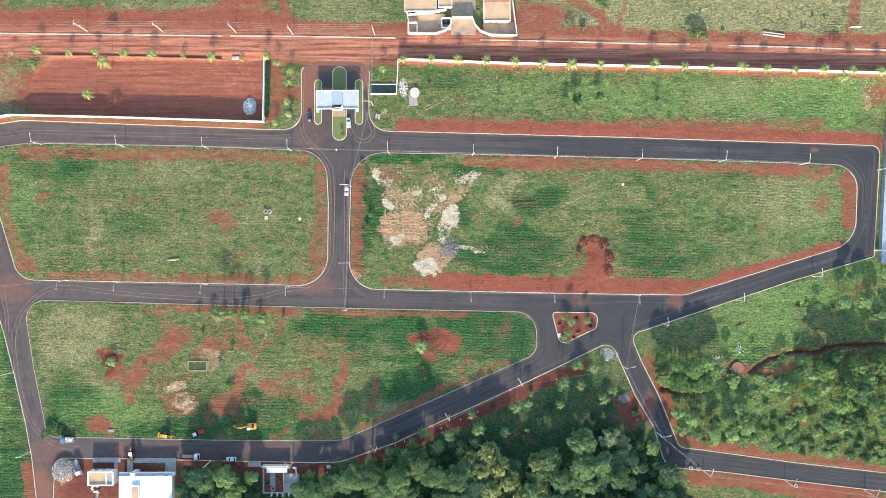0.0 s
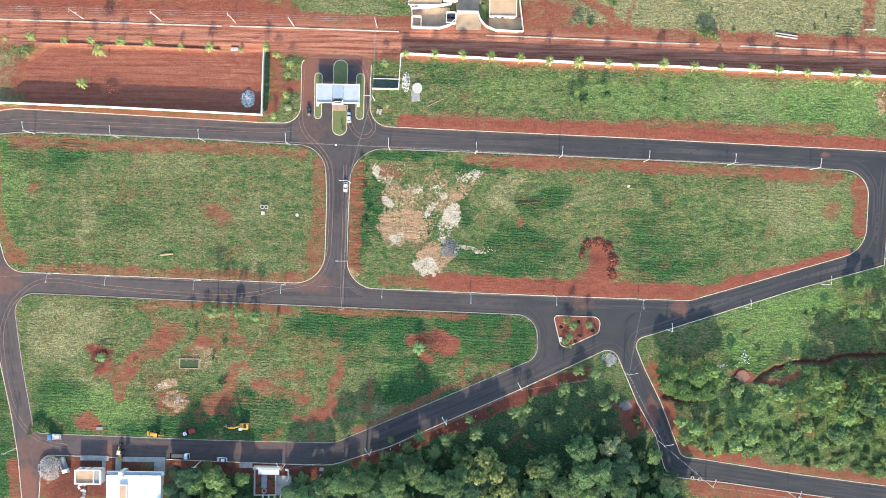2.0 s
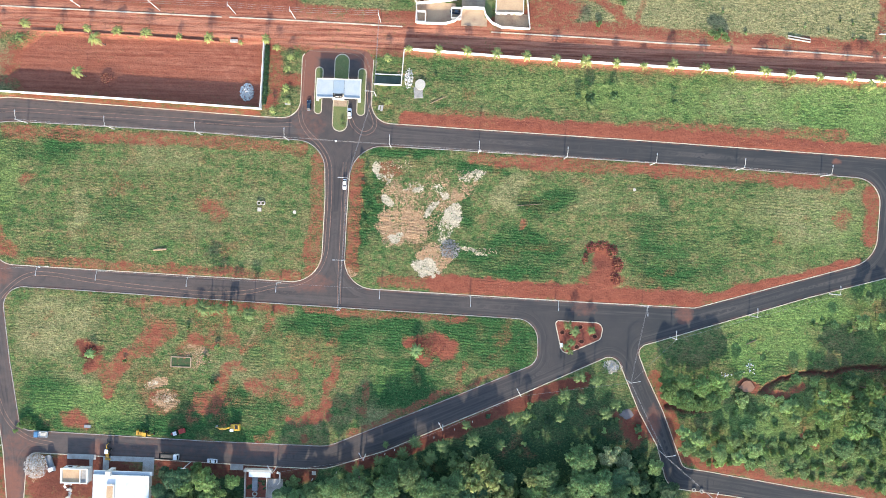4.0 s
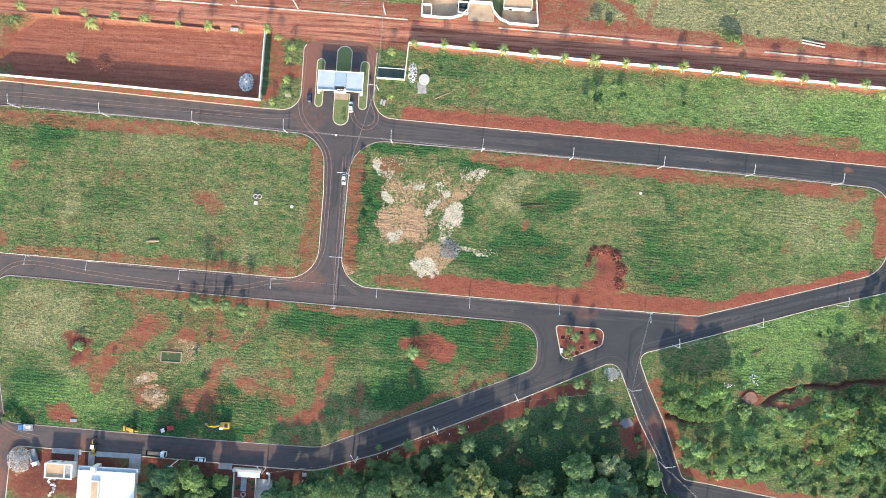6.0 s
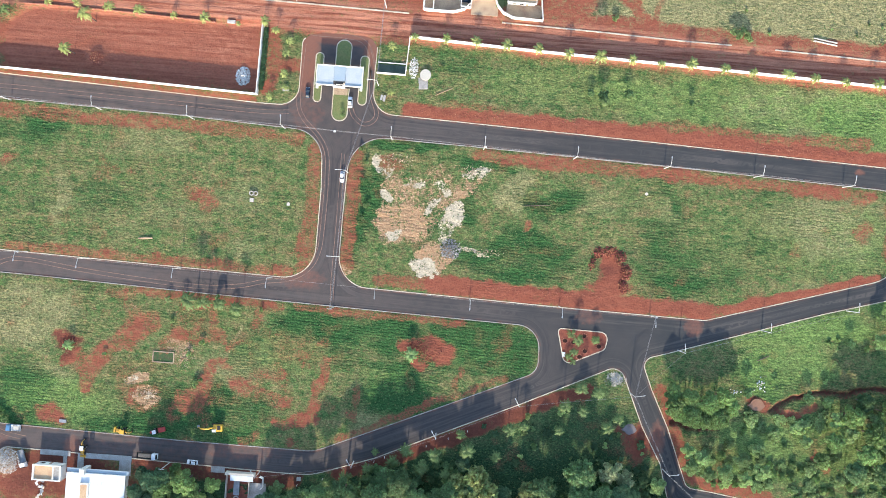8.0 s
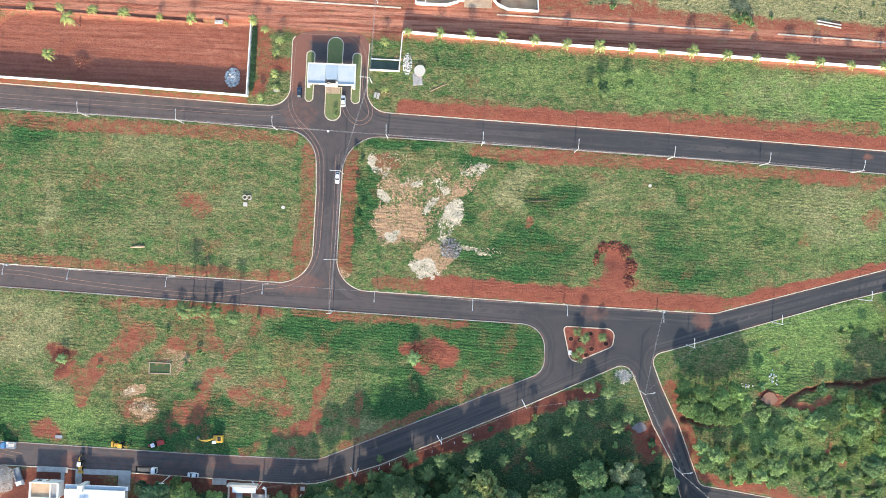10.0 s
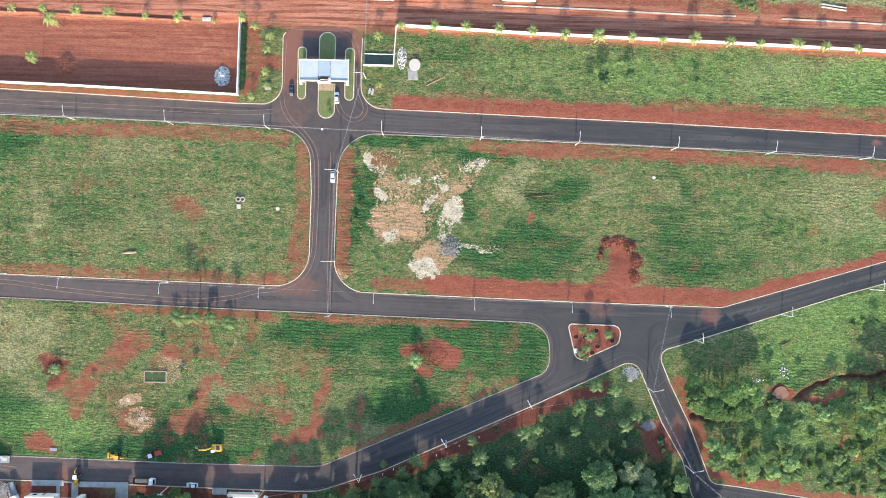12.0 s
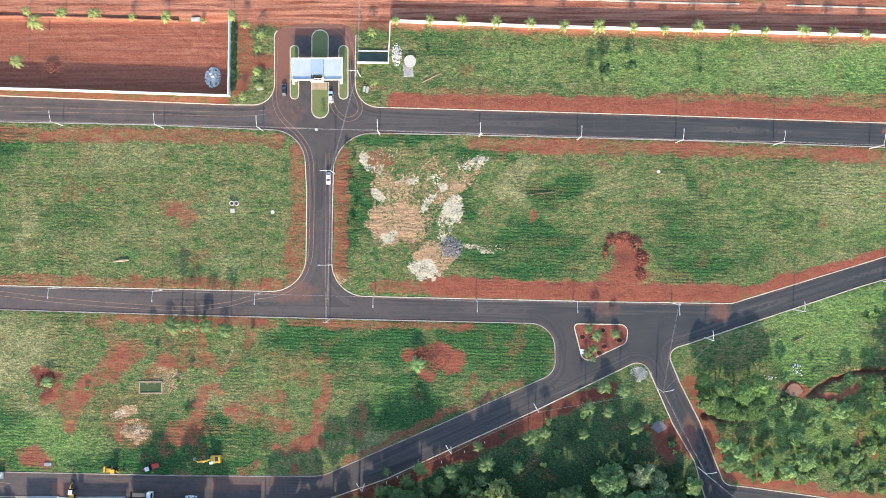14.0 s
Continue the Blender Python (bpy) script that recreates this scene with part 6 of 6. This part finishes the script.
def tree(name, height, radius, leaves, leaf, mat, seed, label, category="tree", squash=0.6, lobes=16):
    """A tapered trunk with limbs, and a crown of leaf clumps gathered in uneven lobes."""
    r = random.Random(seed)
    t = empty(name, 0, 0)
    crown_base = height - radius * squash * 1.5
    wood_ = Shape().tube([(0, 0, -0.3), (0.1, 0, crown_base * 0.5), (0.0, 0.15, crown_base), (0.1, 0.1, height * 0.85)], [0.05 * height * 0.6, 0.035 * height * 0.6, 0.028 * height * 0.6, 0.05], 7)
    centres = []
    for k in range(lobes):
        a = k * 2.4 + r.random()
        d = radius * 0.78 * math.sqrt((k + 0.3) / lobes) * (0.8 + 0.4 * r.random())
        up = crown_base + radius * squash * (1.05 - 0.9 * (d / radius) ** 2) * (0.75 + 0.4 * r.random())
        centres.append((Vector((math.cos(a) * d, math.sin(a) * d, up)), radius * (0.16 + 0.18 * r.random())))
    for c, _ in centres[::2]:
        wood_.tube([(0, 0.1, crown_base * 0.8), (c.x * 0.5, c.y * 0.5, (crown_base + c.z) * 0.5), tuple(c)], [0.016 * height, 0.01 * height, 0.03], 5)
    part("trunk", wood_, M_BARK, t)
    v, f = [], []
    for k in range(leaves):
        c, q = centres[r.randrange(lobes)]
        out = Vector((r.gauss(0, 1), r.gauss(0, 1), r.gauss(0.35, 0.9))).normalized()
        p = c + Vector((out.x * q, out.y * q, out.z * q * 0.75)) * (0.55 + 0.5 * r.random())
        tilt = (out * 0.5 + Vector((r.gauss(0, 0.4), r.gauss(0, 0.4) - 0.25, 0.7 + r.gauss(0, 0.3)))).normalized()
        leaf_card(v, f, p, tilt, leaf * (0.6 + 0.8 * r.random()), r)
    part("crown", Shape().add(v, f), mat, t)
    return tagged(t, label, category)


def palm(height, fronds, reach, mat, seed, label, droop=0.55, leaflets=9):
    """A slender trunk under arching feathered fronds."""
    r = random.Random(seed)
    t = empty("palm_tree", 0, 0)
    part("trunk", Shape().tube([(0, 0, -0.3), (0.05, 0, height * 0.5), (0, 0, height)], [0.2, 0.15, 0.11], 7), M_BARK, t)
    for k in range(fronds):
        a = k * 2.4 + r.random() * 0.5
        lift = 0.9 - 0.9 * (k / fronds) + 0.2 * r.random()
        long = reach * (0.75 + 0.35 * r.random())
        d, side = Vector((math.cos(a), math.sin(a), 0)), Vector((-math.sin(a), math.cos(a), 0))
        spine = []
        for i in range(leaflets + 1):
            q = i / leaflets
            spine.append(Vector((0, 0, height)) + d * long * q * (1 - 0.12 * q) + Vector((0, 0, long * (lift * q * 0.7 - (droop + 0.35 * lift) * q * q))))
        v, f = [], []
        for i in range(leaflets):
            q = (i + 0.5) / leaflets
            wide = long * 0.26 * math.sin(math.pi * (0.12 + 0.83 * q))
            p, nxt = spine[i], spine[i + 1]
            for s in (-1, 1):
                n = len(v)
                end = p + (nxt - p) * 1.5 + side * s * wide - Vector((0, 0, wide * 0.35))
                v += [p, nxt, end]
                f.append((n, n + 1, n + 2))
        part("frond", Shape().add(v, f), mat, t)
    return tagged(t, label, "palm tree", "palm trees")


def bamboo(seed):
    r = random.Random(seed)
    t = empty("bamboo_clump", 0, 0)
    stems, v, f = Shape(), [], []
    for k in range(26):
        a, d = r.random() * 6.283, r.random() ** 0.5
        top = Vector((math.cos(a) * d * 3.6, math.sin(a) * d * 3.6, 8.5 - 2.5 * d + r.random()))
        foot = Vector((math.cos(a) * d * 0.8, math.sin(a) * d * 0.8, -0.2))
        stems.tube([tuple(foot), tuple(foot.lerp(top, 0.6) + Vector((0, 0, 1.2))), tuple(top)], [0.07, 0.05, 0.02], 5)
        for i in range(70):
            q = 0.55 + 0.5 * r.random()
            p = foot.lerp(top, q) + Vector((r.gauss(0, 0.35), r.gauss(0, 0.35), 0.5 * (1 - q) + r.gauss(0, 0.3)))
            out = Vector((math.cos(a) + r.gauss(0, 0.5), math.sin(a) + r.gauss(0, 0.5), 1.2)).normalized()
            leaf_card(v, f, p, out, 0.5, r, 2.6)
    part("stems", stems, M_BARK, t)
    part("crown", Shape().add(v, f), M_BAMBOO, t)
    return tagged(t, "tall yellow-green bamboo clump with feathery tips", "bamboo")


TREES = {
    "broad": tree("tree", 11, 5.2, 6500, 0.46, M_LEAF[0], 1, "broad green tree with a dense uneven crown", lobes=34),
    "dark": tree("tree", 10, 4.2, 4800, 0.45, M_LEAF[1], 2, "dark green tree with a lumpy crown", lobes=26),
    "bright": tree("tree", 10, 4.6, 5200, 0.56, M_LEAF[2], 3, "bright green leafy tree with spreading crown", lobes=30),
    "pale": tree("tree", 9, 4.6, 3600, 0.55, M_LEAF[3], 4, "pale flowering tree with an open crown", lobes=20),
    "olive": tree("tree", 8, 3.6, 3600, 0.42, M_LEAF[4], 5, "olive green tree with a loose crown", lobes=22),
    "small": tree("tree", 5, 2.5, 1300, 0.5, M_LEAF[0], 6, "small green tree with a rounded crown", lobes=10),
    "shrub": tree("shrub", 2.4, 1.7, 700, 0.42, M_LEAF[4], 7, "low bushy shrub on rough grass", "shrub", 0.7, 8),
    "thicket": tree("shrub", 2.2, 2.0, 800, 0.46, M_LEAF[1], 8, "dark leafy shrub in the undergrowth", "shrub", 0.6, 9),
    "leafy": tree("shrub", 1.8, 1.9, 800, 0.42, M_LEAF[2], 9, "bright green leafy shrub on rough ground", "shrub", 0.6, 9),
    "carpet": tree("shrub", 1.1, 2.9, 1500, 0.40, M_LEAF[4], 10, "low spreading green shrub covering rough ground", "shrub", 0.26, 16),
    "tall": tree("tree", 15, 6.4, 8500, 0.46, M_LEAF[0], 16, "tall green tree with a deep rounded crown", lobes=34),
    "palm": palm(4.2, 15, 2.7, M_PALM, 11, "young palm tree with bright yellow-green fronds"),
    "tall_palm": palm(8.5, 18, 3.3, M_PALM, 12, "tall palm tree with bright yellow-green fronds"),
    "low_palm": palm(2.2, 12, 2.4, M_PALM_DULL, 13, "low palm with broad green fronds on grass"),
    "bushy_palm": palm(3.0, 20, 2.9, M_PALM_FRESH, 17, "young palm with full green fronds in dug earth"),
    "wood_palm": palm(6.5, 16, 3.2, M_PALM_DULL, 14, "green palm tree at the edge of the wood"),
    "bamboo": bamboo(15),
}
planted = {key: 0 for key in TREES}
taken = [(*p, 4.5) for p in [(124.6, -51.4), (75, -62.4), (116.2, -46.8), (125.1, -42.5), (126.3, -43.7), (122, -45.6)]]


def plant(kind, x, y, size=1.0, turn=None):
    """Stand one more of a kind; its size varies a little."""
    turn = rng.random() * 360 if turn is None else turn
    base = ground_z(x, y) if abs(x) < 205 and abs(y) < 125 else 0.0
    m = pose(x, y, base, 0, 0, turn) @ Matrix.Scale(size, 4)
    if planted[kind] == 0:
        TREES[kind].matrix_basis = m
    else:
        c = TREES[kind]
        made = copy_thing(c, pose(x, y, base, 0, 0, turn))
        made.matrix_basis = m
    planted[kind] += 1
    taken.append((x, y, {"broad": 5.2, "tall": 5.4, "bright": 4.4, "pale": 4.2, "bamboo": 3.6, "dark": 3.4, "olive": 2.8}.get(kind, 0.0) * size))


for x, y, s in [(-170.7, 85.1, 1.0), (-157.4, 84.1, 0.8), (-146.3, 84.2, 0.8), (-133.7, 83.4, 1.0), (-122.3, 83.1, 1.0), (-109.5, 82.3, 0.7), (-97.1, 82, 1.0), (-73.9, 82.1, 0.9), (-69.6, 79, 0.75), (-63.9, 75.4, 0.75), (-64.9, 70.7, 0.75), (-65.4, 62.8, 0.75), (-64.5, 57.6, 0.65), (-70.5, 53.8, 0.7), (-24.8, 76.3, 0.8), (-24.2, 58.5, 0.7), (-181.9, 84.7, 0.6), (-84.8, 81.2, 0.5)]:
    plant("palm", x, y, s)
for x, y, s in [(-16.5, 80.1, 0.8), (-4.4, 80.3, 0.9), (7, 79.9, 1.0), (18.9, 79.4, 1.05), (31, 78.9, 1.0), (42.8, 77.8, 1.0), (67, 77.4, 0.9), (78.2, 76.7, 0.8), (89.3, 77.1, 1.15), (102.3, 76.3, 1.0), (113.5, 76, 0.8), (126.5, 75.9, 1.1), (136.9, 75.1, 1.0), (148.6, 74.6, 0.9), (160.9, 74.7, 1.1), (172.7, 74.2, 1.0), (184.6, 73.9, 1.0)]:
    plant("palm", x, y, s)
for x, y, s in [(-140.5, 78.7, 1.05), (-147.8, 65.7, 0.9), (53.9, 76.3, 1.0), (166.7, 70.7, 0.9)]:
    plant("tall_palm", x, y, s)
for x, y, s in [(-9.4, -40.8, 1.15), (-140.6, -46.6, 0.9)]:
    plant("bushy_palm", x, y, s)
for x, y, s in [(-173.7, 80.2, 1.1), (52.1, 64.5, 0.8), (-97.5, -26.1, 1.1), (-92.9, -27.8, 0.9), (-88.1, -26.9, 0.8), (-78.1, -28.4, 1.1), (-103.7, -26.6, 0.8), (51.5, -28.7, 1.0), (51, -37.5, 0.9), (61.1, -30.4, 0.8), (52.9, -39.4, 0.7), (-42.3, 48.8, 0.5), (-42.6, 51.2, 0.5)]:
    plant("low_palm", x, y, s)
for x, y, s in [(-93.3, -25.7, 1.35), (-88.9, -26.2, 1.05), (-82.8, -26.5, 0.95), (-75.9, -27.7, 1.1), (57.4, 60.6, 0.75)]:
    plant("wood_palm", x, y, s)
for x, y, s in [(53.6, -30.6, 0.9), (60.2, -30.2, 0.7), (52.6, -35.3, 0.7)]:
    plant("wood_palm", x, y, s * 0.95)
for x, y, s in [(2.3, -77.6, 1.1), (14.6, -74.6, 1.2), (25.4, -76.6, 0.9), (48.8, -65.2, 0.8), (57.4, -57.2, 0.9), (50.3, -55.5, 1.0), (30, -66, 1.0), (35.4, -64.8, 0.8), (62.6, -49.7, 1.0), (56, -48.4, 1.0), (66.8, -62.7, 1.0), (6.9, -84.7, 0.9), (-8.3, -76.4, 1.1), (-2.5, -82.3, 1.2), (-13.1, -81.1, 1.0), (70.8, -59.1, 0.9), (11.8, -69.4, 0.8), (-22.6, -84.5, 0.9), (-30.8, -88, 1.0), (-20.2, -78.7, 0.6)]:
    plant("wood_palm", x, y, s)
for x, y, s in [(-8.7, -50.1, 0.4), (-7.8, -54.8, 0.45), (61.8, -31, 0.6)]:
    if s:
        plant("low_palm", x, y, s)

# the big trees that stand out
for kind, spots_ in (("broad", [(57.1, -79.6, 1.2), (57.7, -89.6, 1.2), (65.7, -88.6, 1.0), (-48.1, -97.6, 0.9), (-54, -101, 1.0)]),
                     ("tall", [(-10, -87.6, 0.95), (-4.0, -92.7, 0.9), (-19.2, -93.5, 1.0), (-30.6, -93, 0.95), (-40, -94.5, 0.85), (4.6, -94.5, 0.9), (-25, -99, 0.9), (48, -95, 0.85), (72, -94, 0.8)]),
                     ("bright", [(90.5, -47.5, 0.75), (91.0, -52.6, 0.9), (98.1, -56.4, 0.95), (109.0, -48.1, 0.9), (103.5, -50.5, 0.95), (97.0, -49.2, 0.85), (108.0, -56.4, 0.9), (112.5, -52.0, 0.8), (94.5, -55.5, 0.8), (103.0, -57.5, 0.8), (-90, -93.7, 1.1), (-86.6, -99.1, 1.0), (-99.4, -97.2, 0.9), (-11.9, -93, 0.8), (-80.7, -94.9, 0.7), (-94.7, -90.2, 0.6)]),
                     ("pale", [(68.7, -79.5, 0.95), (74.6, -81.8, 0.85), (65.1, -99.3, 0.7)])):
    for x, y, s in spots_:
        plant(kind, x, y, s)
for kind, spots_ in (("olive", [(87.2, -83.4, 0.9), (99.5, -75.3, 0.9), (103, -71.8, 0.9), (112.3, -76.5, 0.9), (120.5, -78.9, 0.8), (126.4, -75.4, 0.9), (98.3, -69.4, 0.8), (106.5, -77.7, 0.8), (118.2, -71.9, 0.8)]),
                     ("bamboo", [(18.5, -83.9, 1.25), (22, -89.7, 1.31), (15, -92, 1.19), (26.6, -95.6, 1.25), (38.3, -88.6, 1.06), (19.6, -99, 1.25), (30.1, -101.4, 1.12), (11.5, -87.3, 1.00), (40.6, -99.1, 1.00)]),
                     ("dark", [(-106.4, -92.5, 0.8), (-108.8, -99.4, 0.8), (-102.9, -101.8, 0.8), (78, -87.7, 0.8), (82.7, -91.2, 0.7)])):
    for x, y, s in spots_:
        plant(kind, x, y, s)


bank = np.minimum(creek, creek2)


def scatter(ring, count, gap, kinds, low, high, keep):
    """Plant in a ring of ground with a least gap."""
    xs, ys = [p[0] for p in ring], [p[1] for p in ring]
    done = 0
    for _ in range(count * 12):
        x, y = rng.uniform(min(xs), max(xs)), rng.uniform(max(min(ys), -128), max(ys))
        if done >= count:
            break
        if abs(x) > 212 or not within(np.array(x), np.array(y), ring) or float(depth[np.searchsorted(gy, y) - 1, np.searchsorted(gx, x) - 1]) > -2.6 or float(bank[np.searchsorted(gy, y) - 1, np.searchsorted(gx, x) - 1]) < 2.6 or not keep(x, y):
            continue
        if any((x - a) ** 2 + (y - b) ** 2 < max(gap, q * (0.85 if gap > 3 else 0.6)) ** 2 for a, b, q in taken):
            continue
        plant(kinds[int(rng.integers(len(kinds)))], x, y, rng.uniform(low, high))
        done += 1


HOUSE_YARD = [(-116.7, -85.6), (-117, -133.6), (-61.7, -133.9), (-61.5, -90.2), (-77.8, -90.1), (-83.1, -92)]
BUILT = [(-79.5, -89.4), (-60.3, -89.5), (-60.4, -106.3), (-79.6, -106.2)]
in_glade = lambda x, y: bool(within(np.array(x), np.array(y), GLADE_SOUTH))
in_built = lambda x, y: bool(within(np.array(x), np.array(y), BUILT))
scatter(WOOD_SOUTH, 170, 3.5, ["dark", "broad", "dark", "dark", "olive", "small"], 0.7, 1.1, lambda x, y: not in_glade(x, y) and not in_built(x, y))
scatter(WOOD_SOUTH, 170, 2.2, ["small", "thicket", "wood_palm", "thicket", "small"], 0.7, 1.1, lambda x, y: not in_glade(x, y) and not in_built(x, y))
scatter(GLADE_SOUTH, 26, 3.0, ["thicket", "shrub", "thicket"], 0.5, 1.0, lambda x, y: fbm(x, y, 12, 5) > 0.55)
EAST_CORE = [(157.7, -29.5), (188.5, -15.3), (234.7, -8.3), (234, -92.4), (188, -87.3), (162.1, -84.8), (147.7, -72.7), (155.1, -51.1)]
for kind, spots_ in (("bright", [(157.5, -51.5, 0.85), (166.2, -58, 0.9), (180.5, -48.8, 0.9), (178, -65.5, 0.9), (164.7, -65.4, 0.8), (152.5, -62.0, 0.7), (186, -57, 1.0), (171, -49.5, 0.8), (196, -50, 1.0), (197, -66, 1.0), (148, -69, 0.6)]),
                     ("broad", [(172.6, -60.8, 0.8), (184.8, -72.5, 0.85), (160.5, -72.8, 0.7), (163, -46.2, 0.6), (190, -44.5, 0.8), (171.2, -71.6, 0.75), (204, -58, 1.0)]),
                     ("olive", [(176.5, -54.8, 0.9), (158.4, -58.4, 0.8), (167.8, -53.4, 0.8), (185.0, -64.6, 0.9), (153.8, -53.8, 0.7), (176, -22.5, 0.8), (168.0, -23.0, 0.7), (181.0, -27.5, 0.8), (170.5, -13.5, 0.6), (186.5, -11.5, 0.7), (155.5, -77.0, 0.6), (143, -63, 0.55)])):
    for x, y, s in spots_:
        plant(kind, x, y, s * 1.2)
for x, y, s in [(143, -46.5, 0.95), (119.5, -46.0, 0.9), (131, -44, 0.5), (158, -25, 0.7), (150, -47.5, 0.9)]:
    plant("small", x, y, s)
for x, y, s in [(56.5, 62.5, 1.0), (66.5, 64.6, 0.8), (52.2, 63.5, 0.6), (91, 63, 0.5), (-84, -26.5, 0.8)]:
    plant("small", x, y, s)
scatter(EAST_CORE, 10, 4.2, ["olive", "bright", "small"], 0.4, 0.6, lambda x, y: y < -46)
SHRUB_BELT = [(96.8, -71.2), (118.9, -68.9), (147.7, -76.3), (188, -83.7), (187.9, -91.6), (147.6, -87.1), (106.8, -82.5)]
scatter(SHRUB_BELT, 40, 3.2, ["carpet", "leafy", "carpet", "leafy"], 0.7, 1.05, lambda x, y: True)
scatter(WOOD_EAST, 10, 4.0, ["small", "leafy", "small"], 0.4, 0.6, lambda x, y: y < -55 and x > 118 and fbm(x, y, 16, 8) > 0.45)
scatter(WOOD_EAST, 85, 3.4, ["carpet", "carpet", "carpet", "carpet", "leafy"], 0.7, 1.3, lambda x, y: y < -54 and (x > 116 or y < -66))
scatter(WOOD_EAST, 26, 3.0, ["shrub", "leafy", "leafy"], 0.4, 0.8, lambda x, y: y > -48 and x > 150)
for x, y, s in [(-167.8, -76.6, 1.0), (-165.4, -74.9, 1.1), (-163, -77.3, 0.8), (-170.2, -79, 0.7), (-101.7, -35, 0.6), (-84.9, -24.4, 0.7), (-126.9, -49.3, 0.6), (-89.7, -42.3, 0.8), (-94.6, -47.1, 0.7), (59.7, 93.5, 0.9), (67, 104.2, 1.2), (69.4, 102.5, 1.0), (106.4, 90.3, 1.6), (111.2, 89.6, 1.2), (108.8, 91.3, 1.3), (-68.1, -28.1, 0.6), (-34.2, 36.5, 0.6), (-31.8, 31.7, 0.7), (-33, 24.5, 0.7), (-30.7, 14.9, 0.8), (-32.4, 10.1, 0.8), (-5.2, 69.9, 0.5), (110.1, 100.4, 0.4), (119.6, 91.9, 0.5), (157.6, 98.1, 0.45), (162.8, 97.2, 0.4), (153.2, 93.4, 0.45), (163.3, 91.2, 0.4), (143.6, 95.4, 0.35), (171.2, 99.5, 0.45), (-91, -57.4, 0.7), (-89.3, -56.7, 0.6), (-91.5, -59.1, 0.6)]:
    if s:
        plant("shrub", x, y, s)


for k in range(24):
    f = k / 23
    x, y = (-73.8, 79.7)[0] * (1 - f) + (-74.4, 57.1)[0] * f, (-73.8, 79.7)[1] * (1 - f) + (-74.4, 57.1)[1] * f
    plant("thicket", x, y, 0.55)

# ---------------------------------------------------------------- rough grass and weeds
def tufts(name, count, mat, size, keep, seed, label, blades=4):
    r = np.random.default_rng(seed)
    x, y = r.uniform(-210, 210, count), r.uniform(-126, 126, count)
    ok = (road_depth(x, y) < -0.8) & keep(x, y)
    x, y = x[ok], y[ok]
    n = len(x)
    i, j = np.searchsorted(gx, x) - 1, np.searchsorted(gy, y) - 1
    base = z[j, i]
    k = size * r.uniform(0.5, 1.4, n)
    v = np.zeros((n, blades, 3, 3))
    for b in range(blades):
        a = r.uniform(0, 6.283, n)
        d = np.stack([np.cos(a), np.sin(a)], -1)
        s = np.stack([-np.sin(a), np.cos(a)], -1)
        o = np.stack([x, y], -1)
        v[:, b, 0, :2], v[:, b, 0, 2] = o + s * (k * 0.35)[:, None], base - 0.05
        v[:, b, 1, :2], v[:, b, 1, 2] = o - s * (k * 0.35)[:, None], base - 0.05
        v[:, b, 2, :2], v[:, b, 2, 2] = o + d * (k * 0.7)[:, None], base + k * 0.28 * r.uniform(0.6, 1.3, n)
    me = bpy.data.meshes.new(name)
    m = n * blades
    me.vertices.add(m * 3)
    me.vertices.foreach_set("co", v.astype(np.float32).ravel())
    me.loops.add(m * 3)
    me.loops.foreach_set("vertex_index", np.arange(m * 3, dtype=np.int32))
    me.polygons.add(m)
    me.polygons.foreach_set("loop_start", np.arange(0, m * 3, 3, dtype=np.int32))
    me.update(calc_edges=True)
    me.materials.append(mat)
    return tagged(new(name, me), label, "grass", kind="stuff")


M_TUFT = material("grass_blades", (0.11, 0.17, 0.058), 0.8, vary=0.25, size=3, second=(0.20, 0.19, 0.09), island=0.35, through_light=0.3)
M_WEED = material("weeds", (0.055, 0.13, 0.046), 0.8, vary=0.25, size=3, second=(0.085, 0.16, 0.055), island=0.35, through_light=0.3)
sample = lambda field, x, y: field[np.searchsorted(gy, y) - 1, np.searchsorted(gx, x) - 1]
tufts("grass", 90000, M_TUFT, 0.45, lambda x, y: (sample(soil, x, y) < 0.45) & (sample(sand, x, y) < 0.45), 3, "rough uneven grass over the building lots")
tufts("weeds", 42000, M_WEED, 0.45, lambda x, y: (sample(soil, x, y) < 0.55) & (sample(lush_shade, x, y) + 0.5 * (sample(sand, x, y) > 0.2) + 0.6 * (sample(wood, x, y) > 0.15) > 0.35), 4, "dark green weeds growing in clumps")
